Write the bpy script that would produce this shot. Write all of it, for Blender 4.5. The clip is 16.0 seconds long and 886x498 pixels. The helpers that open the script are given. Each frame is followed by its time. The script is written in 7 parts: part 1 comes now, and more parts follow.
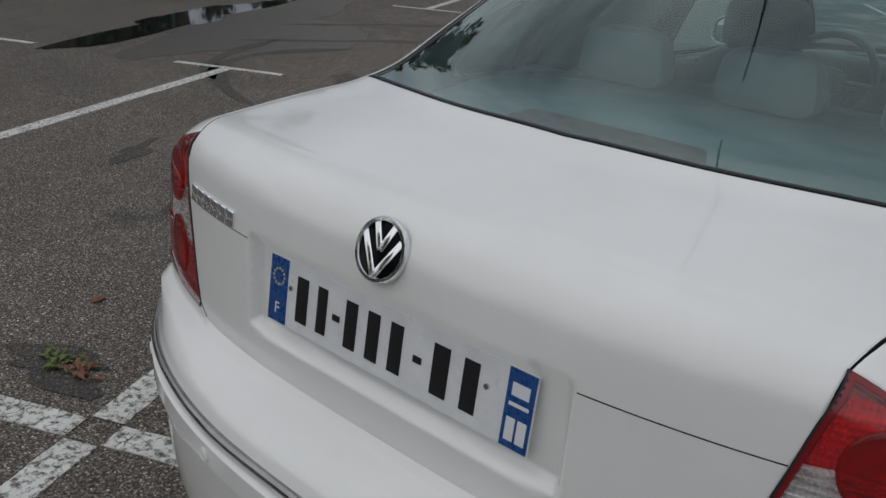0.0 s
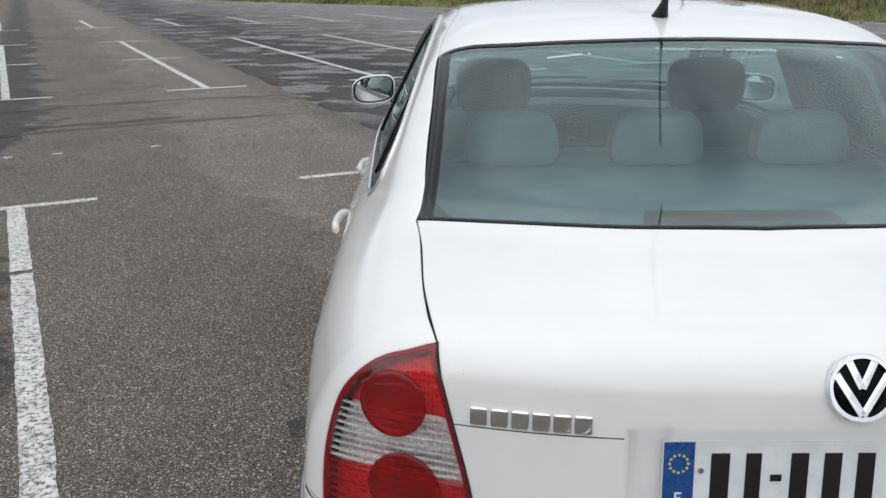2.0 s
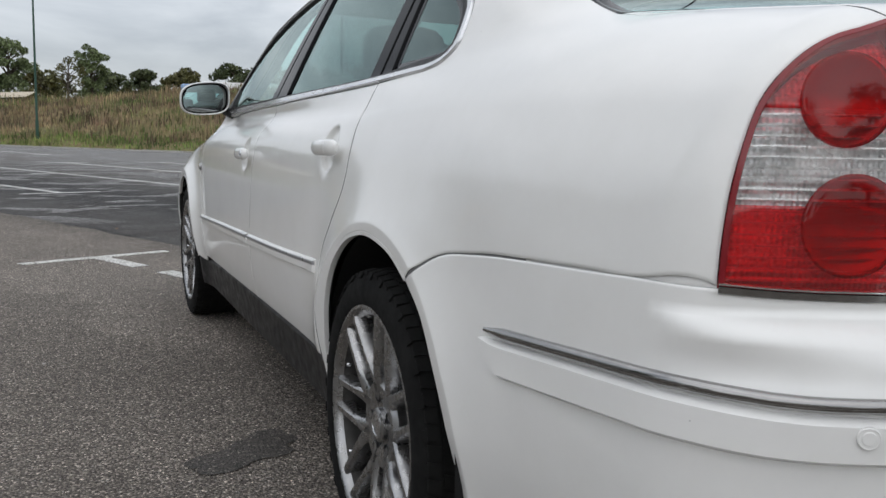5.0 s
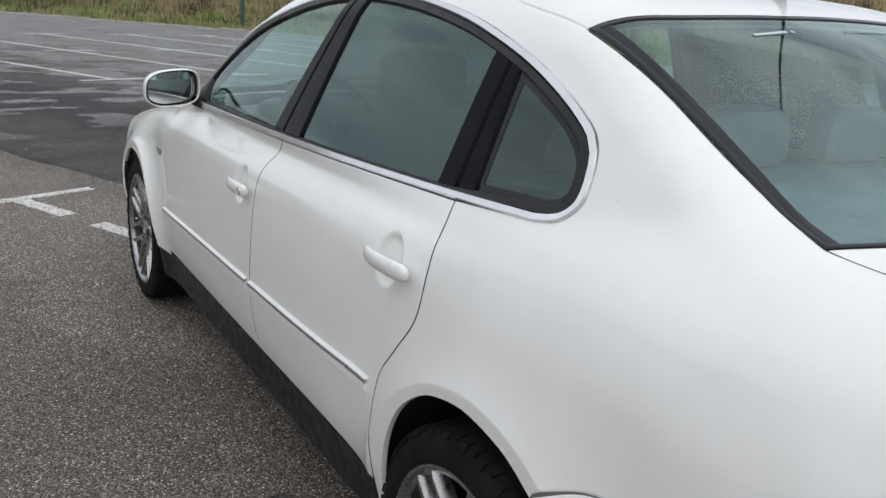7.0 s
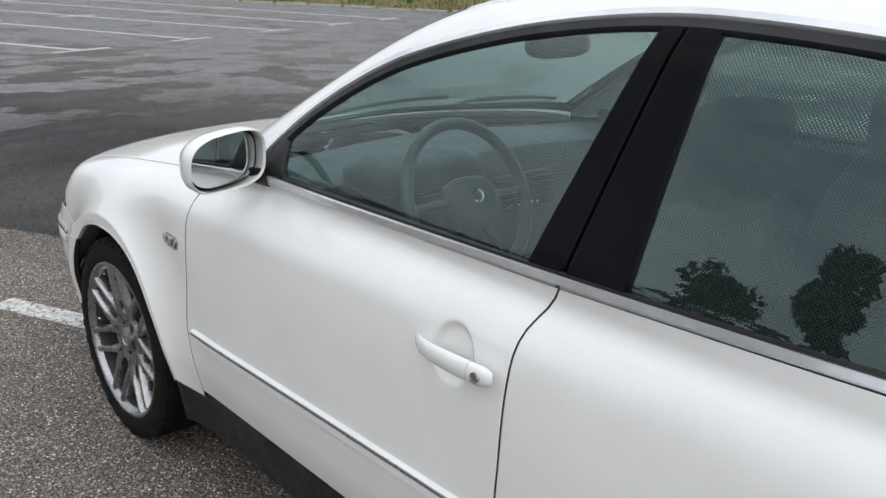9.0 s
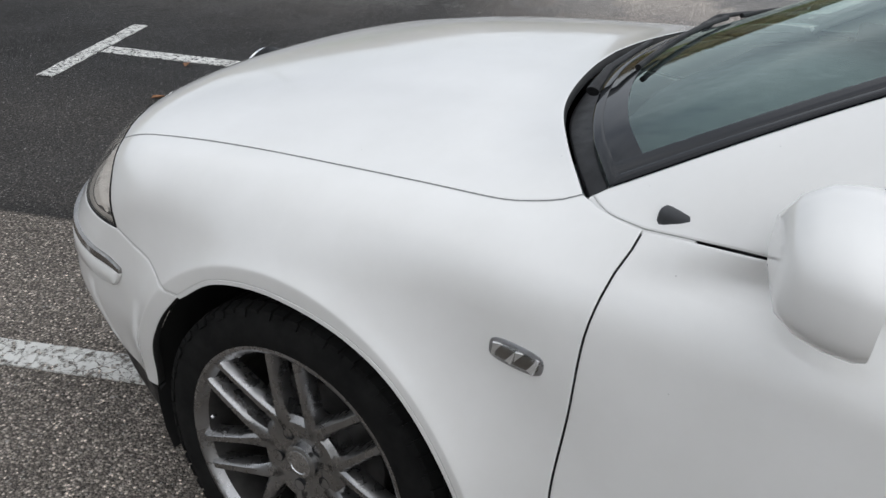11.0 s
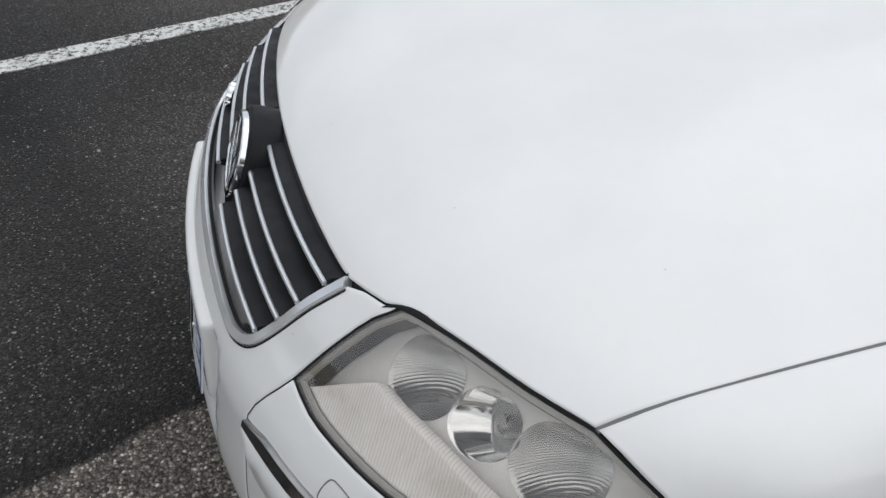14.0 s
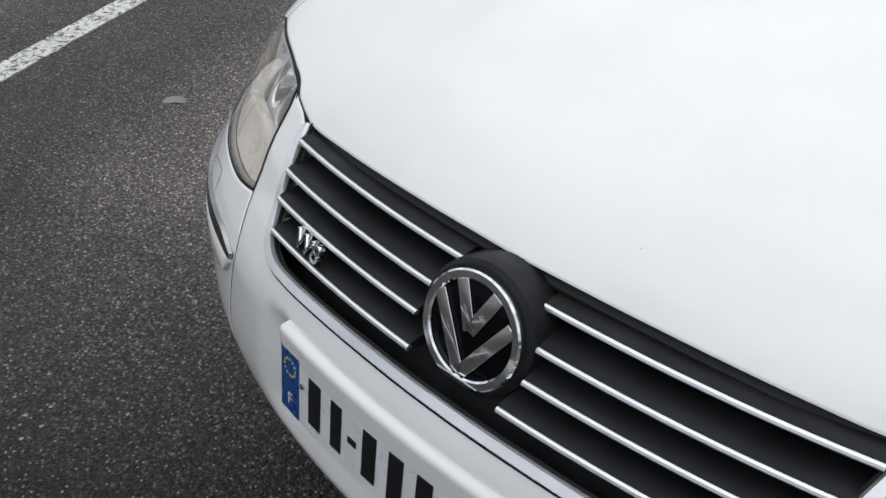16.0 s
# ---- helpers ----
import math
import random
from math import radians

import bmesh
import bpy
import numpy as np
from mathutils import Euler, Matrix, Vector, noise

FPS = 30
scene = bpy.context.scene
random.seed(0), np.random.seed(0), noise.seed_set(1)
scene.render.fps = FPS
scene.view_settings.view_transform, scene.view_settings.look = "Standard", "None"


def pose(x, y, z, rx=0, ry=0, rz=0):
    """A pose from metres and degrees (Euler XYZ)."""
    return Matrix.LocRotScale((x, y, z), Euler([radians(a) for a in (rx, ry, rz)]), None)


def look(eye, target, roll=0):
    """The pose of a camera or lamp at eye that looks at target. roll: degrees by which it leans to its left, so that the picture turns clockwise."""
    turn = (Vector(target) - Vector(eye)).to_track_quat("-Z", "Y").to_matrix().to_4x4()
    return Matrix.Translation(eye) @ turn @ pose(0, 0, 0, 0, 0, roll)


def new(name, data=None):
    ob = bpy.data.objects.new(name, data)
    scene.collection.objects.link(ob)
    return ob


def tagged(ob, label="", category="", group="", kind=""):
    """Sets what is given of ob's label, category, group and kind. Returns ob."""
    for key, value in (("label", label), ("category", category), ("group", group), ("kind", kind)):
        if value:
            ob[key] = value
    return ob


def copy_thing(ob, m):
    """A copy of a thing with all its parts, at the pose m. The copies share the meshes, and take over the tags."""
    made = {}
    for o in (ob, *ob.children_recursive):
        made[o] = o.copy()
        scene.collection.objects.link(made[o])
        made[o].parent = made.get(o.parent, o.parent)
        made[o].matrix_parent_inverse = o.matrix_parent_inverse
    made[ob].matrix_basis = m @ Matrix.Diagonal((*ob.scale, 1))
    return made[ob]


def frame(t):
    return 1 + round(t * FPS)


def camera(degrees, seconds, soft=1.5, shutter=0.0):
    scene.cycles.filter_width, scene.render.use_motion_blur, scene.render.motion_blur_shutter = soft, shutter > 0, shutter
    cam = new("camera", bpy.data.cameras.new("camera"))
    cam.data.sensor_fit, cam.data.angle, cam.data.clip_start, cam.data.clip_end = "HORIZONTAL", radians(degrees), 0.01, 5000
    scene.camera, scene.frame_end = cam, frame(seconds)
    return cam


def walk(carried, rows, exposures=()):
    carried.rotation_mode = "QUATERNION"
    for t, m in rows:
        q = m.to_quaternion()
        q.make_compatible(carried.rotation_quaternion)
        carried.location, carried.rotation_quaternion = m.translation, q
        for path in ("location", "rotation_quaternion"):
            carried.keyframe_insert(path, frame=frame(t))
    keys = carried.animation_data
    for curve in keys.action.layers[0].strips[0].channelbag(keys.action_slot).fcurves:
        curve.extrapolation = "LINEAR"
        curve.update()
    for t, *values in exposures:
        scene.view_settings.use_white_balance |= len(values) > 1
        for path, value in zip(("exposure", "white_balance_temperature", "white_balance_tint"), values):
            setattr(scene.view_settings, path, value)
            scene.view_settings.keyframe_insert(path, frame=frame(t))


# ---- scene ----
cam = camera(54.2, 16.0)
PATH = [
    (0, (0.761, -1.826, 1.449), (-0.452, -0.415, 0.717), 4.0),
    (0.5, (0.526, -1.902, 1.506), (-0.418, -0.298, 0.777), 2.0),
    (1, (0.194, -1.962, 1.543), (-0.5, -0.244, 0.789), 1.2),
    (1.5, (-0.181, -2.097, 1.576), (-0.541, -0.268, 0.851), 0.5),
    (2, (-0.562, -2.102, 1.547), (-0.563, -0.197, 0.938), -0.3),
    (2.5, (-0.926, -2.045, 1.546), (-0.613, -0.134, 1.049), -1.5),
    (3, (-1.204, -2.011, 1.495), (-0.637, -0.156, 1.007), -2.2),
    (3.5, (-1.329, -1.813, 1.245), (-0.608, 0.005, 0.823), -1.4),
    (4, (-1.38, -1.703, 0.968), (-0.61, 0.126, 0.722), -0.6),
    (4.2, (-1.389, -1.7, 0.889), (-0.607, 0.13, 0.695), -0.2),
    (6.3, (-1.433, -1.459, 1.168), (-0.605, 0.296, 0.685), 4.4),
    (6.5, (-1.475, -1.407, 1.256), (-0.609, 0.323, 0.75), 4.7),
    (7, (-1.612, -1.208, 1.378), (-0.624, 0.444, 0.834), 3.8),
    (7.5, (-1.675, -0.893, 1.413), (-0.603, 0.705, 0.867), 3.5),
    (8, (-1.676, -0.503, 1.46), (-0.531, 1.041, 0.906), 3.1),
    (8.5, (-1.711, -0.094, 1.471), (-0.485, 1.372, 0.881), 2.1),
    (9, (-1.777, 0.273, 1.464), (-0.49, 1.667, 0.829), 2.2),
    (9.2, (-1.787, 0.443, 1.456), (-0.484, 1.812, 0.804), 2.6),
    (11.3, (-1.729, 2.144, 1.407), (-0.196, 2.927, 0.39), 5.7),
    (11.5, (-1.704, 2.284, 1.395), (-0.167, 2.997, 0.331), 5.8),
    (12, (-1.65, 2.625, 1.385), (-0.081, 3.157, 0.265), 5.9),
    (12.5, (-1.52, 2.951, 1.348), (0.073, 3.326, 0.199), 5.4),
    (13, (-1.393, 3.221, 1.343), (0.215, 3.357, 0.162), 5.5),
    (13.5, (-1.296, 3.437, 1.351), (0.327, 3.248, 0.198), 5.3),
    (14, (-1.198, 3.594, 1.332), (0.378, 3.15, 0.183), 3.8),
    (14.5, (-1.023, 3.762, 1.297), (0.471, 3.124, 0.13), 4.1),
    (15, (-0.852, 3.918, 1.3), (0.532, 3.105, 0.108), 4.4),
    (15.2, (-0.769, 3.96, 1.299), (0.578, 3.094, 0.101), 3.8),
    (15.5, (-0.63, 4.04, 1.302), (0.629, 3.067, 0.091), 1.8),
    (16, (-0.459, 4.126, 1.285), (0.657, 2.946, 0.118), 1.4),
]
walk(cam, [(t, look(eye, target, roll)) for t, eye, target, roll in PATH],
     exposures=[(0, -.63), (.5, -.1), (1, .08), (1.5, .19), (2.5, .27), (4, .11), (6.5, .26), (7.5, .27), (8, .37), (9, .47), (11.5, .12), (12.5, .12), (14.5, .1), (16, .23)])
# ---- light: an overcast sky with soft clouds and a wide, weak sun ----
SUN_ELEVATION, SUN_TURN = 50, 200
world = bpy.data.worlds.new("overcast_sky")
scene.world = world
world.use_nodes = True
wt = world.node_tree


def wire(tree, kind, **given):
    """A node of that kind; names with blanks are written with underscores, values set as inputs, sockets linked."""
    node = tree.nodes.new(kind)
    for key, value in given.items():
        if key.startswith("in"):
            socket = node.inputs[int(key[2:])]
        else:
            socket = node.inputs[key.replace("_", " ")]
        if isinstance(value, bpy.types.NodeSocket):
            tree.links.new(value, socket)
        else:
            socket.default_value = value
    return node


def ramp(tree, source, *stops):
    node = wire(tree, "ShaderNodeValToRGB", in0=source)
    while len(node.color_ramp.elements) < len(stops):
        node.color_ramp.elements.new(0.5)
    for element, (at, c) in zip(node.color_ramp.elements, stops):
        element.position = at
        element.color = (*c, 1) if isinstance(c, tuple) else (c, c, c, 1)
    return node.outputs[0]


def mix(tree, kind, factor, a, b):
    node = tree.nodes.new("ShaderNodeMix")
    node.data_type, node.blend_type = "RGBA", kind
    for socket, value in ((node.inputs[0], factor), (node.inputs[6], a), (node.inputs[7], b)):
        if isinstance(value, bpy.types.NodeSocket):
            tree.links.new(value, socket)
        else:
            socket.default_value = value if not isinstance(value, tuple) else (*value, 1)
    return node.outputs[2]


def sums(tree, what, a, b, c=0.0):
    node = tree.nodes.new("ShaderNodeMath")
    node.operation = what
    for socket, value in zip(node.inputs, (a, b, c)):
        if isinstance(value, bpy.types.NodeSocket):
            tree.links.new(value, socket)
        else:
            socket.default_value = value
    return node.outputs[0]


sky = wt.nodes.new("ShaderNodeTexSky")
sky.sky_type, sky.sun_disc = "NISHITA", False
sky.sun_elevation, sky.sun_rotation = radians(SUN_ELEVATION), radians(SUN_TURN)
where = wt.nodes.new("ShaderNodeTexCoord").outputs["Generated"]
flat = wire(wt, "ShaderNodeMapping", Vector=where, Scale=(1.0, 1.0, 3.2)).outputs[0]
billows = wire(wt, "ShaderNodeTexNoise", Vector=flat, Scale=2.3, Detail=7.0, Roughness=0.55, Distortion=0.35).outputs[0]
clouds = ramp(wt, billows, (0.30, (.385, .415, .47)), (0.50, (.70, .733, .780)), (0.68, (.98, .99, 1.03)))
up = wire(wt, "ShaderNodeSeparateXYZ", Vector=where).outputs[2]
height = sums(wt, "MULTIPLY_ADD", sums(wt, "MAXIMUM", up, 0.0), 0.46, 0.68)
# the cloud is thinner towards the sun
east = wire(wt, "ShaderNodeSeparateXYZ", Vector=where)
sunward = sums(wt, "ADD", sums(wt, "MULTIPLY", east.outputs[0], math.sin(radians(SUN_TURN))), sums(wt, "MULTIPLY", east.outputs[1], math.cos(radians(SUN_TURN))))
height = sums(wt, "MULTIPLY", height, sums(wt, "MULTIPLY_ADD", sunward, 0.10, 1.0))
clouds = mix(wt, "MULTIPLY", 1.0, clouds, height)
clear = mix(wt, "MULTIPLY", 1.0, sky.outputs[0], (.13, .13, .13))
cover = mix(wt, "MIX", 0.9, clear, clouds)
wt.links.new(cover, wt.nodes["Background"].inputs[0])
wt.nodes["Background"].inputs[1].default_value = 1.25

lamp = bpy.data.lights.new("sun", "SUN")
lamp.energy, lamp.angle, lamp.color = 0.65, radians(110), (1.0, 0.97, 0.93)
sun = new("sun", lamp)
sun.matrix_world = look((0, 0, 20), (20 * math.sin(radians(SUN_TURN)) * -.8, 20 * math.cos(radians(SUN_TURN)) * -.8, 0))


# ---- materials ----
def material(name, colour=(.5, .5, .5), rough=.5, metal=0.0, coat=0.0, spec=.5):
    m = bpy.data.materials.new(name)
    m.use_nodes = True
    b = m.node_tree.nodes["Principled BSDF"]
    b.inputs["Base Color"].default_value = (*colour, 1)
    b.inputs["Roughness"].default_value = rough
    b.inputs["Metallic"].default_value = metal
    b.inputs["Coat Weight"].default_value = coat
    b.inputs["Coat Roughness"].default_value = .03
    b.inputs["Specular IOR Level"].default_value = spec
    return m


def place(tree, scale=1.0):
    """Places in metres."""
    geo = tree.nodes.new("ShaderNodeNewGeometry").outputs["Position"]
    return geo


def noise_of(tree, scale, detail=4.0, rough=.55, at=None, stretch=None):
    at = at or place(tree)
    if stretch:
        at = wire(tree, "ShaderNodeMapping", Vector=at, Scale=stretch).outputs[0]
    return wire(tree, "ShaderNodeTexNoise", Vector=at, Scale=scale, Detail=detail, Roughness=rough).outputs[0]


def bump(tree, height, strength, distance):
    node = wire(tree, "ShaderNodeBump", Height=height, Strength=strength, Distance=distance)
    tree.links.new(node.outputs[0], tree.nodes["Principled BSDF"].inputs["Normal"])


def varied(name, low, high, scale, rough=.5, fine=0.0, fine_scale=300, metal=0.0, coat=0.0, spread=(.35, .65), rough_spread=.12):
    """A surface whose colour wanders between two shades, with a fine relief and an uneven gloss."""
    m = material(name, low, rough, metal, coat)
    t = m.node_tree
    b = t.nodes["Principled BSDF"]
    n = noise_of(t, scale, 6)
    t.links.new(ramp(t, n, (spread[0], low), (spread[1], high)), b.inputs["Base Color"])
    t.links.new(ramp(t, noise_of(t, scale * 2.7, 5), (.3, max(rough - rough_spread, .02)), (.7, min(rough + rough_spread, 1))), b.inputs["Roughness"])
    if fine:
        bump(t, noise_of(t, fine_scale, 3), fine, .002)
    return m


def car_paint():
    m = material("white_paint", (.80, .795, .775), .42, 0, 1.0)
    t = m.node_tree
    b = t.nodes["Principled BSDF"]
    dust = noise_of(t, 6, 7, .65)
    t.links.new(ramp(t, dust, (.35, (.80, .795, .775)), (.75, (.755, .75, .725))), b.inputs["Base Color"])
    t.links.new(ramp(t, noise_of(t, 14, 6, .6), (.35, .03), (.75, .14)), b.inputs["Coat Roughness"])
    specks = wire(t, "ShaderNodeTexVoronoi", Vector=place(t), Scale=14.0).outputs["Distance"]
    dot = ramp(t, specks, (.010, .30), (.020, 1.0))
    t.links.new(mix(t, "MULTIPLY", .5, b.inputs["Base Color"].links[0].from_socket, dot), b.inputs["Base Color"])
    bump(t, noise_of(t, 220, 2), .012, .002)
    return m


def window_glass(name, tint, gloss=1.0, film_most=.03, shine_tint=(.86, 1, .97)):
    m = bpy.data.materials.new(name)
    m.use_nodes = True
    t = m.node_tree
    t.nodes.remove(t.nodes["Principled BSDF"])
    film = noise_of(t, 9, 5, .6)
    clear_part = wire(t, "ShaderNodeBsdfTransparent", Color=(*tint, 1))
    dust = wire(t, "ShaderNodeBsdfDiffuse", Color=(.5, .52, .5, 1))
    body = wire(t, "ShaderNodeMixShader", in0=ramp(t, film, (.35, .008), (.75, film_most)), in1=clear_part.outputs[0], in2=dust.outputs[0])
    shine = wire(t, "ShaderNodeBsdfGlossy", Color=(*shine_tint, 1), Roughness=.015)
    slant = wire(t, "ShaderNodeLayerWeight", Blend=.5).outputs["Facing"]
    fresnel = sums(t, "MULTIPLY_ADD", sums(t, "POWER", slant, 5.0), .92, .075)
    both = wire(t, "ShaderNodeMixShader", in0=sums(t, "MULTIPLY", fresnel, gloss), in1=body.outputs[0], in2=shine.outputs[0])
    t.links.new(both.outputs[0], t.nodes["Material Output"].inputs[0])
    return m


def lamp_lens(name, tint, haze=.0, tone=(.66, .64, .58), gloss=1.0):
    m = window_glass(name, tint, gloss, .03, (1, 1, 1))
    t = m.node_tree
    if haze:
        out = t.nodes["Material Output"]
        last = out.inputs[0].links[0].from_socket
        fog = wire(t, "ShaderNodeBsdfDiffuse", Color=(*tone, 1))
        blot = ramp(t, noise_of(t, 16, 5, .6), (.3, haze * .6), (.7, haze * 1.4))
        t.links.new(wire(t, "ShaderNodeMixShader", in0=blot, in1=last, in2=fog.outputs[0]).outputs[0], out.inputs[0])
    return m


WHITE = car_paint()
BLACK_TRIM = varied("black_plastic", (.012, .012, .013), (.022, .022, .023), 9, .45, .15, 500)
GLOSS_BLACK = material("gloss_black", (.004, .004, .005), .10, spec=.06)
GREY_STRIP = varied("grey_satin_strip", (.40, .40, .41), (.33, .33, .34), 24, .35, 0, metal=.8)
# Chrome darkened in its colour, standing for a reflection of dark ground.
DARKENED_CHROME = varied("shaded_chrome", (.34, .335, .33), (.28, .275, .27), 20, .10, 0, metal=1.0)
RED_RIM = material("red_plastic_rim", (.20, .005, .011), .22, coat=.2)
PRINT = material("printed_glass_border", (.010, .011, .013), .06, spec=.25)
# Black for rubber seals and for the shade inside panel gaps.
SEAL_GAP_BLACK = material("rubber_seal_and_gap_shade", (.008, .008, .008), .7)
GRILLE_BLACK = varied("grille_plastic", (.010, .0105, .0115), (.017, .0175, .019), 12, .5, .1, 600)
for dull_black, shine in ((GRILLE_BLACK, .18), (BLACK_TRIM, .35)):
    dull_black.node_tree.nodes["Principled BSDF"].inputs["Specular IOR Level"].default_value = shine
CHROME = varied("chrome", (.86, .87, .88), (.80, .81, .82), 20, .07, 0, metal=1.0, rough_spread=.04)
SATIN = varied("satin_chrome", (.80, .81, .82), (.74, .75, .76), 24, .40, 0, metal=1.0, rough_spread=.05)
# Grey standing for the lighter shade in shallow panel gaps.
GAP_GREY = material("grey_gap_shade", (.16, .16, .16), .7)
DULL_CHROME = varied("dull_chrome", (.62, .63, .64), (.5, .51, .52), 30, .22, 0, metal=1.0)
BARREL = varied("dark_rim_barrel", (.045, .043, .041), (.075, .072, .068), 18, .5, .05, 300, metal=.6)
ALLOY = varied("silver_alloy", (.37, .37, .375), (.30, .297, .292), 16, .29, .05, 300, metal=.97, coat=.2)
RUBBER = varied("tyre_rubber", (.006, .006, .006), (.012, .012, .0115), 14, .9, .3, 180)
BLACK_TRIM.node_tree.nodes["Principled BSDF"].inputs["Specular IOR Level"].default_value = .25
RUBBER.node_tree.nodes["Principled BSDF"].inputs["Specular IOR Level"].default_value = .15
DARK = material("dark_cavity", (.006, .006, .006), .9)
GLASS = window_glass("green_glass", (.74, .93, .895), 1.0, .014)
PRIVACY = window_glass("dark_green_glass", (.15, .25, .235), 1.1, .010, (.80, .98, .95))
TINTED = window_glass("tinted_green_glass", (.42, .56, .53), 1.1, .010, (.80, .98, .95))


def perforated_film():
    """Dark film with a close grid of small round holes."""
    m = material("perforated_film", (.017, .020, .020), .6)
    t = m.node_tree
    xyz = wire(t, "ShaderNodeSeparateXYZ", Vector=place(t))
    flat = wire(t, "ShaderNodeCombineXYZ", X=xyz.outputs[1], Y=xyz.outputs[2])
    turned = wire(t, "ShaderNodeMapping", Vector=flat.outputs[0], Rotation=(0, 0, radians(45))).outputs[0]
    dots = wire(t, "ShaderNodeTexVoronoi", Vector=turned, Scale=235.0, Randomness=0.0)
    dots.voronoi_dimensions = "2D"
    hole = ramp(t, dots.outputs["Distance"], (.24, 1.0), (.32, 0.0))
    out = t.nodes["Material Output"]
    clear = wire(t, "ShaderNodeBsdfTransparent", Color=(1, 1, 1, 1))
    t.links.new(wire(t, "ShaderNodeMixShader", in0=hole, in1=t.nodes["Principled BSDF"].outputs[0], in2=clear.outputs[0]).outputs[0], out.inputs[0])
    return m


FILM = perforated_film()
REAR_GLASS = window_glass("rear_green_glass", (.58, .82, .83), 1.4, .055)
CLOTH = varied("grey_leather", (.14, .153, .158), (.18, .193, .198), 11, .55)
CLOTH_DARK = varied("charcoal_cloth", (.035, .037, .04), (.06, .062, .065), 11, .7)
DASH = varied("dash_plastic", (.024, .027, .028), (.040, .043, .045), 11, .6)
HEADLINER = varied("headliner_cloth", (.42, .42, .40), (.5, .5, .47), 20, .9, .1, 500)
MIRROR = material("mirror_glass", (.55, .58, .58), .01, 1.0)
RED_LENS = lamp_lens("red_lens", (.98, .040, .060), .10, (.60, .012, .02), .75)
DEEP_RED = lamp_lens("deep_red_lens", (.58, .013, .022), .10, (.26, .005, .009), .5)
TAIL_BACK = varied("silvered_lamp_back", (.74, .74, .74), (.90, .90, .90), 25, .28, metal=.35)
tb = TAIL_BACK.node_tree
across = wire(tb, "ShaderNodeTexWave", Vector=place(tb), Scale=34.0)
across.bands_direction = "Z"
upright = wire(tb, "ShaderNodeTexWave", Vector=place(tb), Scale=52.0)
upright.bands_direction = "X"
bump(tb, sums(tb, "ADD", across.outputs[1], sums(tb, "MULTIPLY", upright.outputs[1], .6)), .5, .003)
CLEAR_LENS = lamp_lens("clear_lens", (.93, .93, .92))
HEAD_LENS = lamp_lens("weathered_headlamp_lens", (.95, .93, .90), .070, (.74, .69, .63))
REFLECTOR = material("lamp_reflector", (.85, .85, .85), .18, .7)
PLATE_WHITE = varied("plate_white", (.74, .75, .76), (.66, .67, .68), 25, .35)
PLATE_BLUE = varied("plate_blue", (.008, .058, .22), (.012, .072, .25), 30, .3)
STRIP = varied("bright_strip", (.78, .79, .80), (.70, .71, .72), 24, .20, 0, metal=.65, rough_spread=.05)
LAMP_DOME = varied("lamp_bowl", (.46, .457, .45), (.54, .536, .53), 12, .20, metal=1.0, rough_spread=.05)
flute = wire(LAMP_DOME.node_tree, "ShaderNodeTexWave", Vector=place(LAMP_DOME.node_tree), Scale=130.0)
flute.bands_direction = "Z"
bump(LAMP_DOME.node_tree, flute.outputs[1], .35, .001)
BRIGHT_BOWL = varied("bright_bowl", (.78, .78, .77), (.84, .84, .83), 12, .08, metal=1.0, rough_spread=.04)
TAUPE = varied("lamp_inside", (.73, .705, .67), (.80, .775, .74), 12, .35)
LAMP_EDGE = material("lamp_edge", (.30, .285, .26), .3)
PLATE_INK = material("plate_black", (.008, .008, .01), .35)
STAR = material("plate_yellow", (.55, .50, .16), .4)
def curve(*knots):
    """A smooth function through a few (place, value) knots, held flat past the ends (monotone cubic)."""
    xs, ys = (np.array(v, float) for v in zip(*knots))
    h, d = np.diff(xs), np.diff(ys) / np.diff(xs)
    m = np.r_[d[0], np.where(d[:-1] * d[1:] > 0, 2 * d[:-1] * d[1:] / (d[:-1] + d[1:] + 1e-12), 0), d[-1]]

    def value(x):
        x = np.clip(x, xs[0], xs[-1])
        i = np.clip(np.searchsorted(xs, x) - 1, 0, len(h) - 1)
        s = (x - xs[i]) / h[i]
        return (ys[i] * (1 + 2 * s) * (1 - s) ** 2 + m[i] * h[i] * s * (1 - s) ** 2
                + ys[i + 1] * s * s * (3 - 2 * s) - m[i + 1] * h[i] * s * s * (1 - s))
    return value


def smax(a, b, k):
    h = np.maximum(k - np.abs(a - b), 0) / k
    return np.maximum(a, b) + h * h * k / 4


def smin(a, b, k):
    return -smax(-a, -b, k)


def step(x, lo, hi):
    s = np.clip((x - lo) / (hi - lo), 0, 1)
    return s * s * (3 - 2 * s)


HUBS, HUB_Z, CUPS = (-.06, 2.715), .32, ((1.24, .828), (.298, .868))
PLAN = curve((-1.2, .735), (-.9, .795), (-.5, .842), (0, .862), (.5, .868), (1.1, .871), (2.0, .868), (2.7, .858), (3.1, .835), (3.4, .80), (3.7, .76))
LEAN = curve((.15, .06), (.33, .032), (.45, .008), (.56, 0), (.70, .004), (.84, .018), (.95, .055), (1.02, .10), (1.1, .17), (1.2, .27))
NOSE = curve((.15, 3.55), (.25, 3.638), (.41, 3.692), (.54, 3.679), (.575, 3.665), (.61, 3.64), (.64, 3.615), (.68, 3.585), (.72, 3.55), (.745, 3.53), (.80, 3.46), (.9, 3.3))
TAIL = curve((.15, -.98), (.30, -1.13), (.5, -1.165), (.62, -1.172), (.665, -1.16), (.70, -1.115), (.722, -1.066), (.80, -1.068), (.92, -1.066), (1.0, -1.06), (1.04, -1.045), (1.1, -1.0))
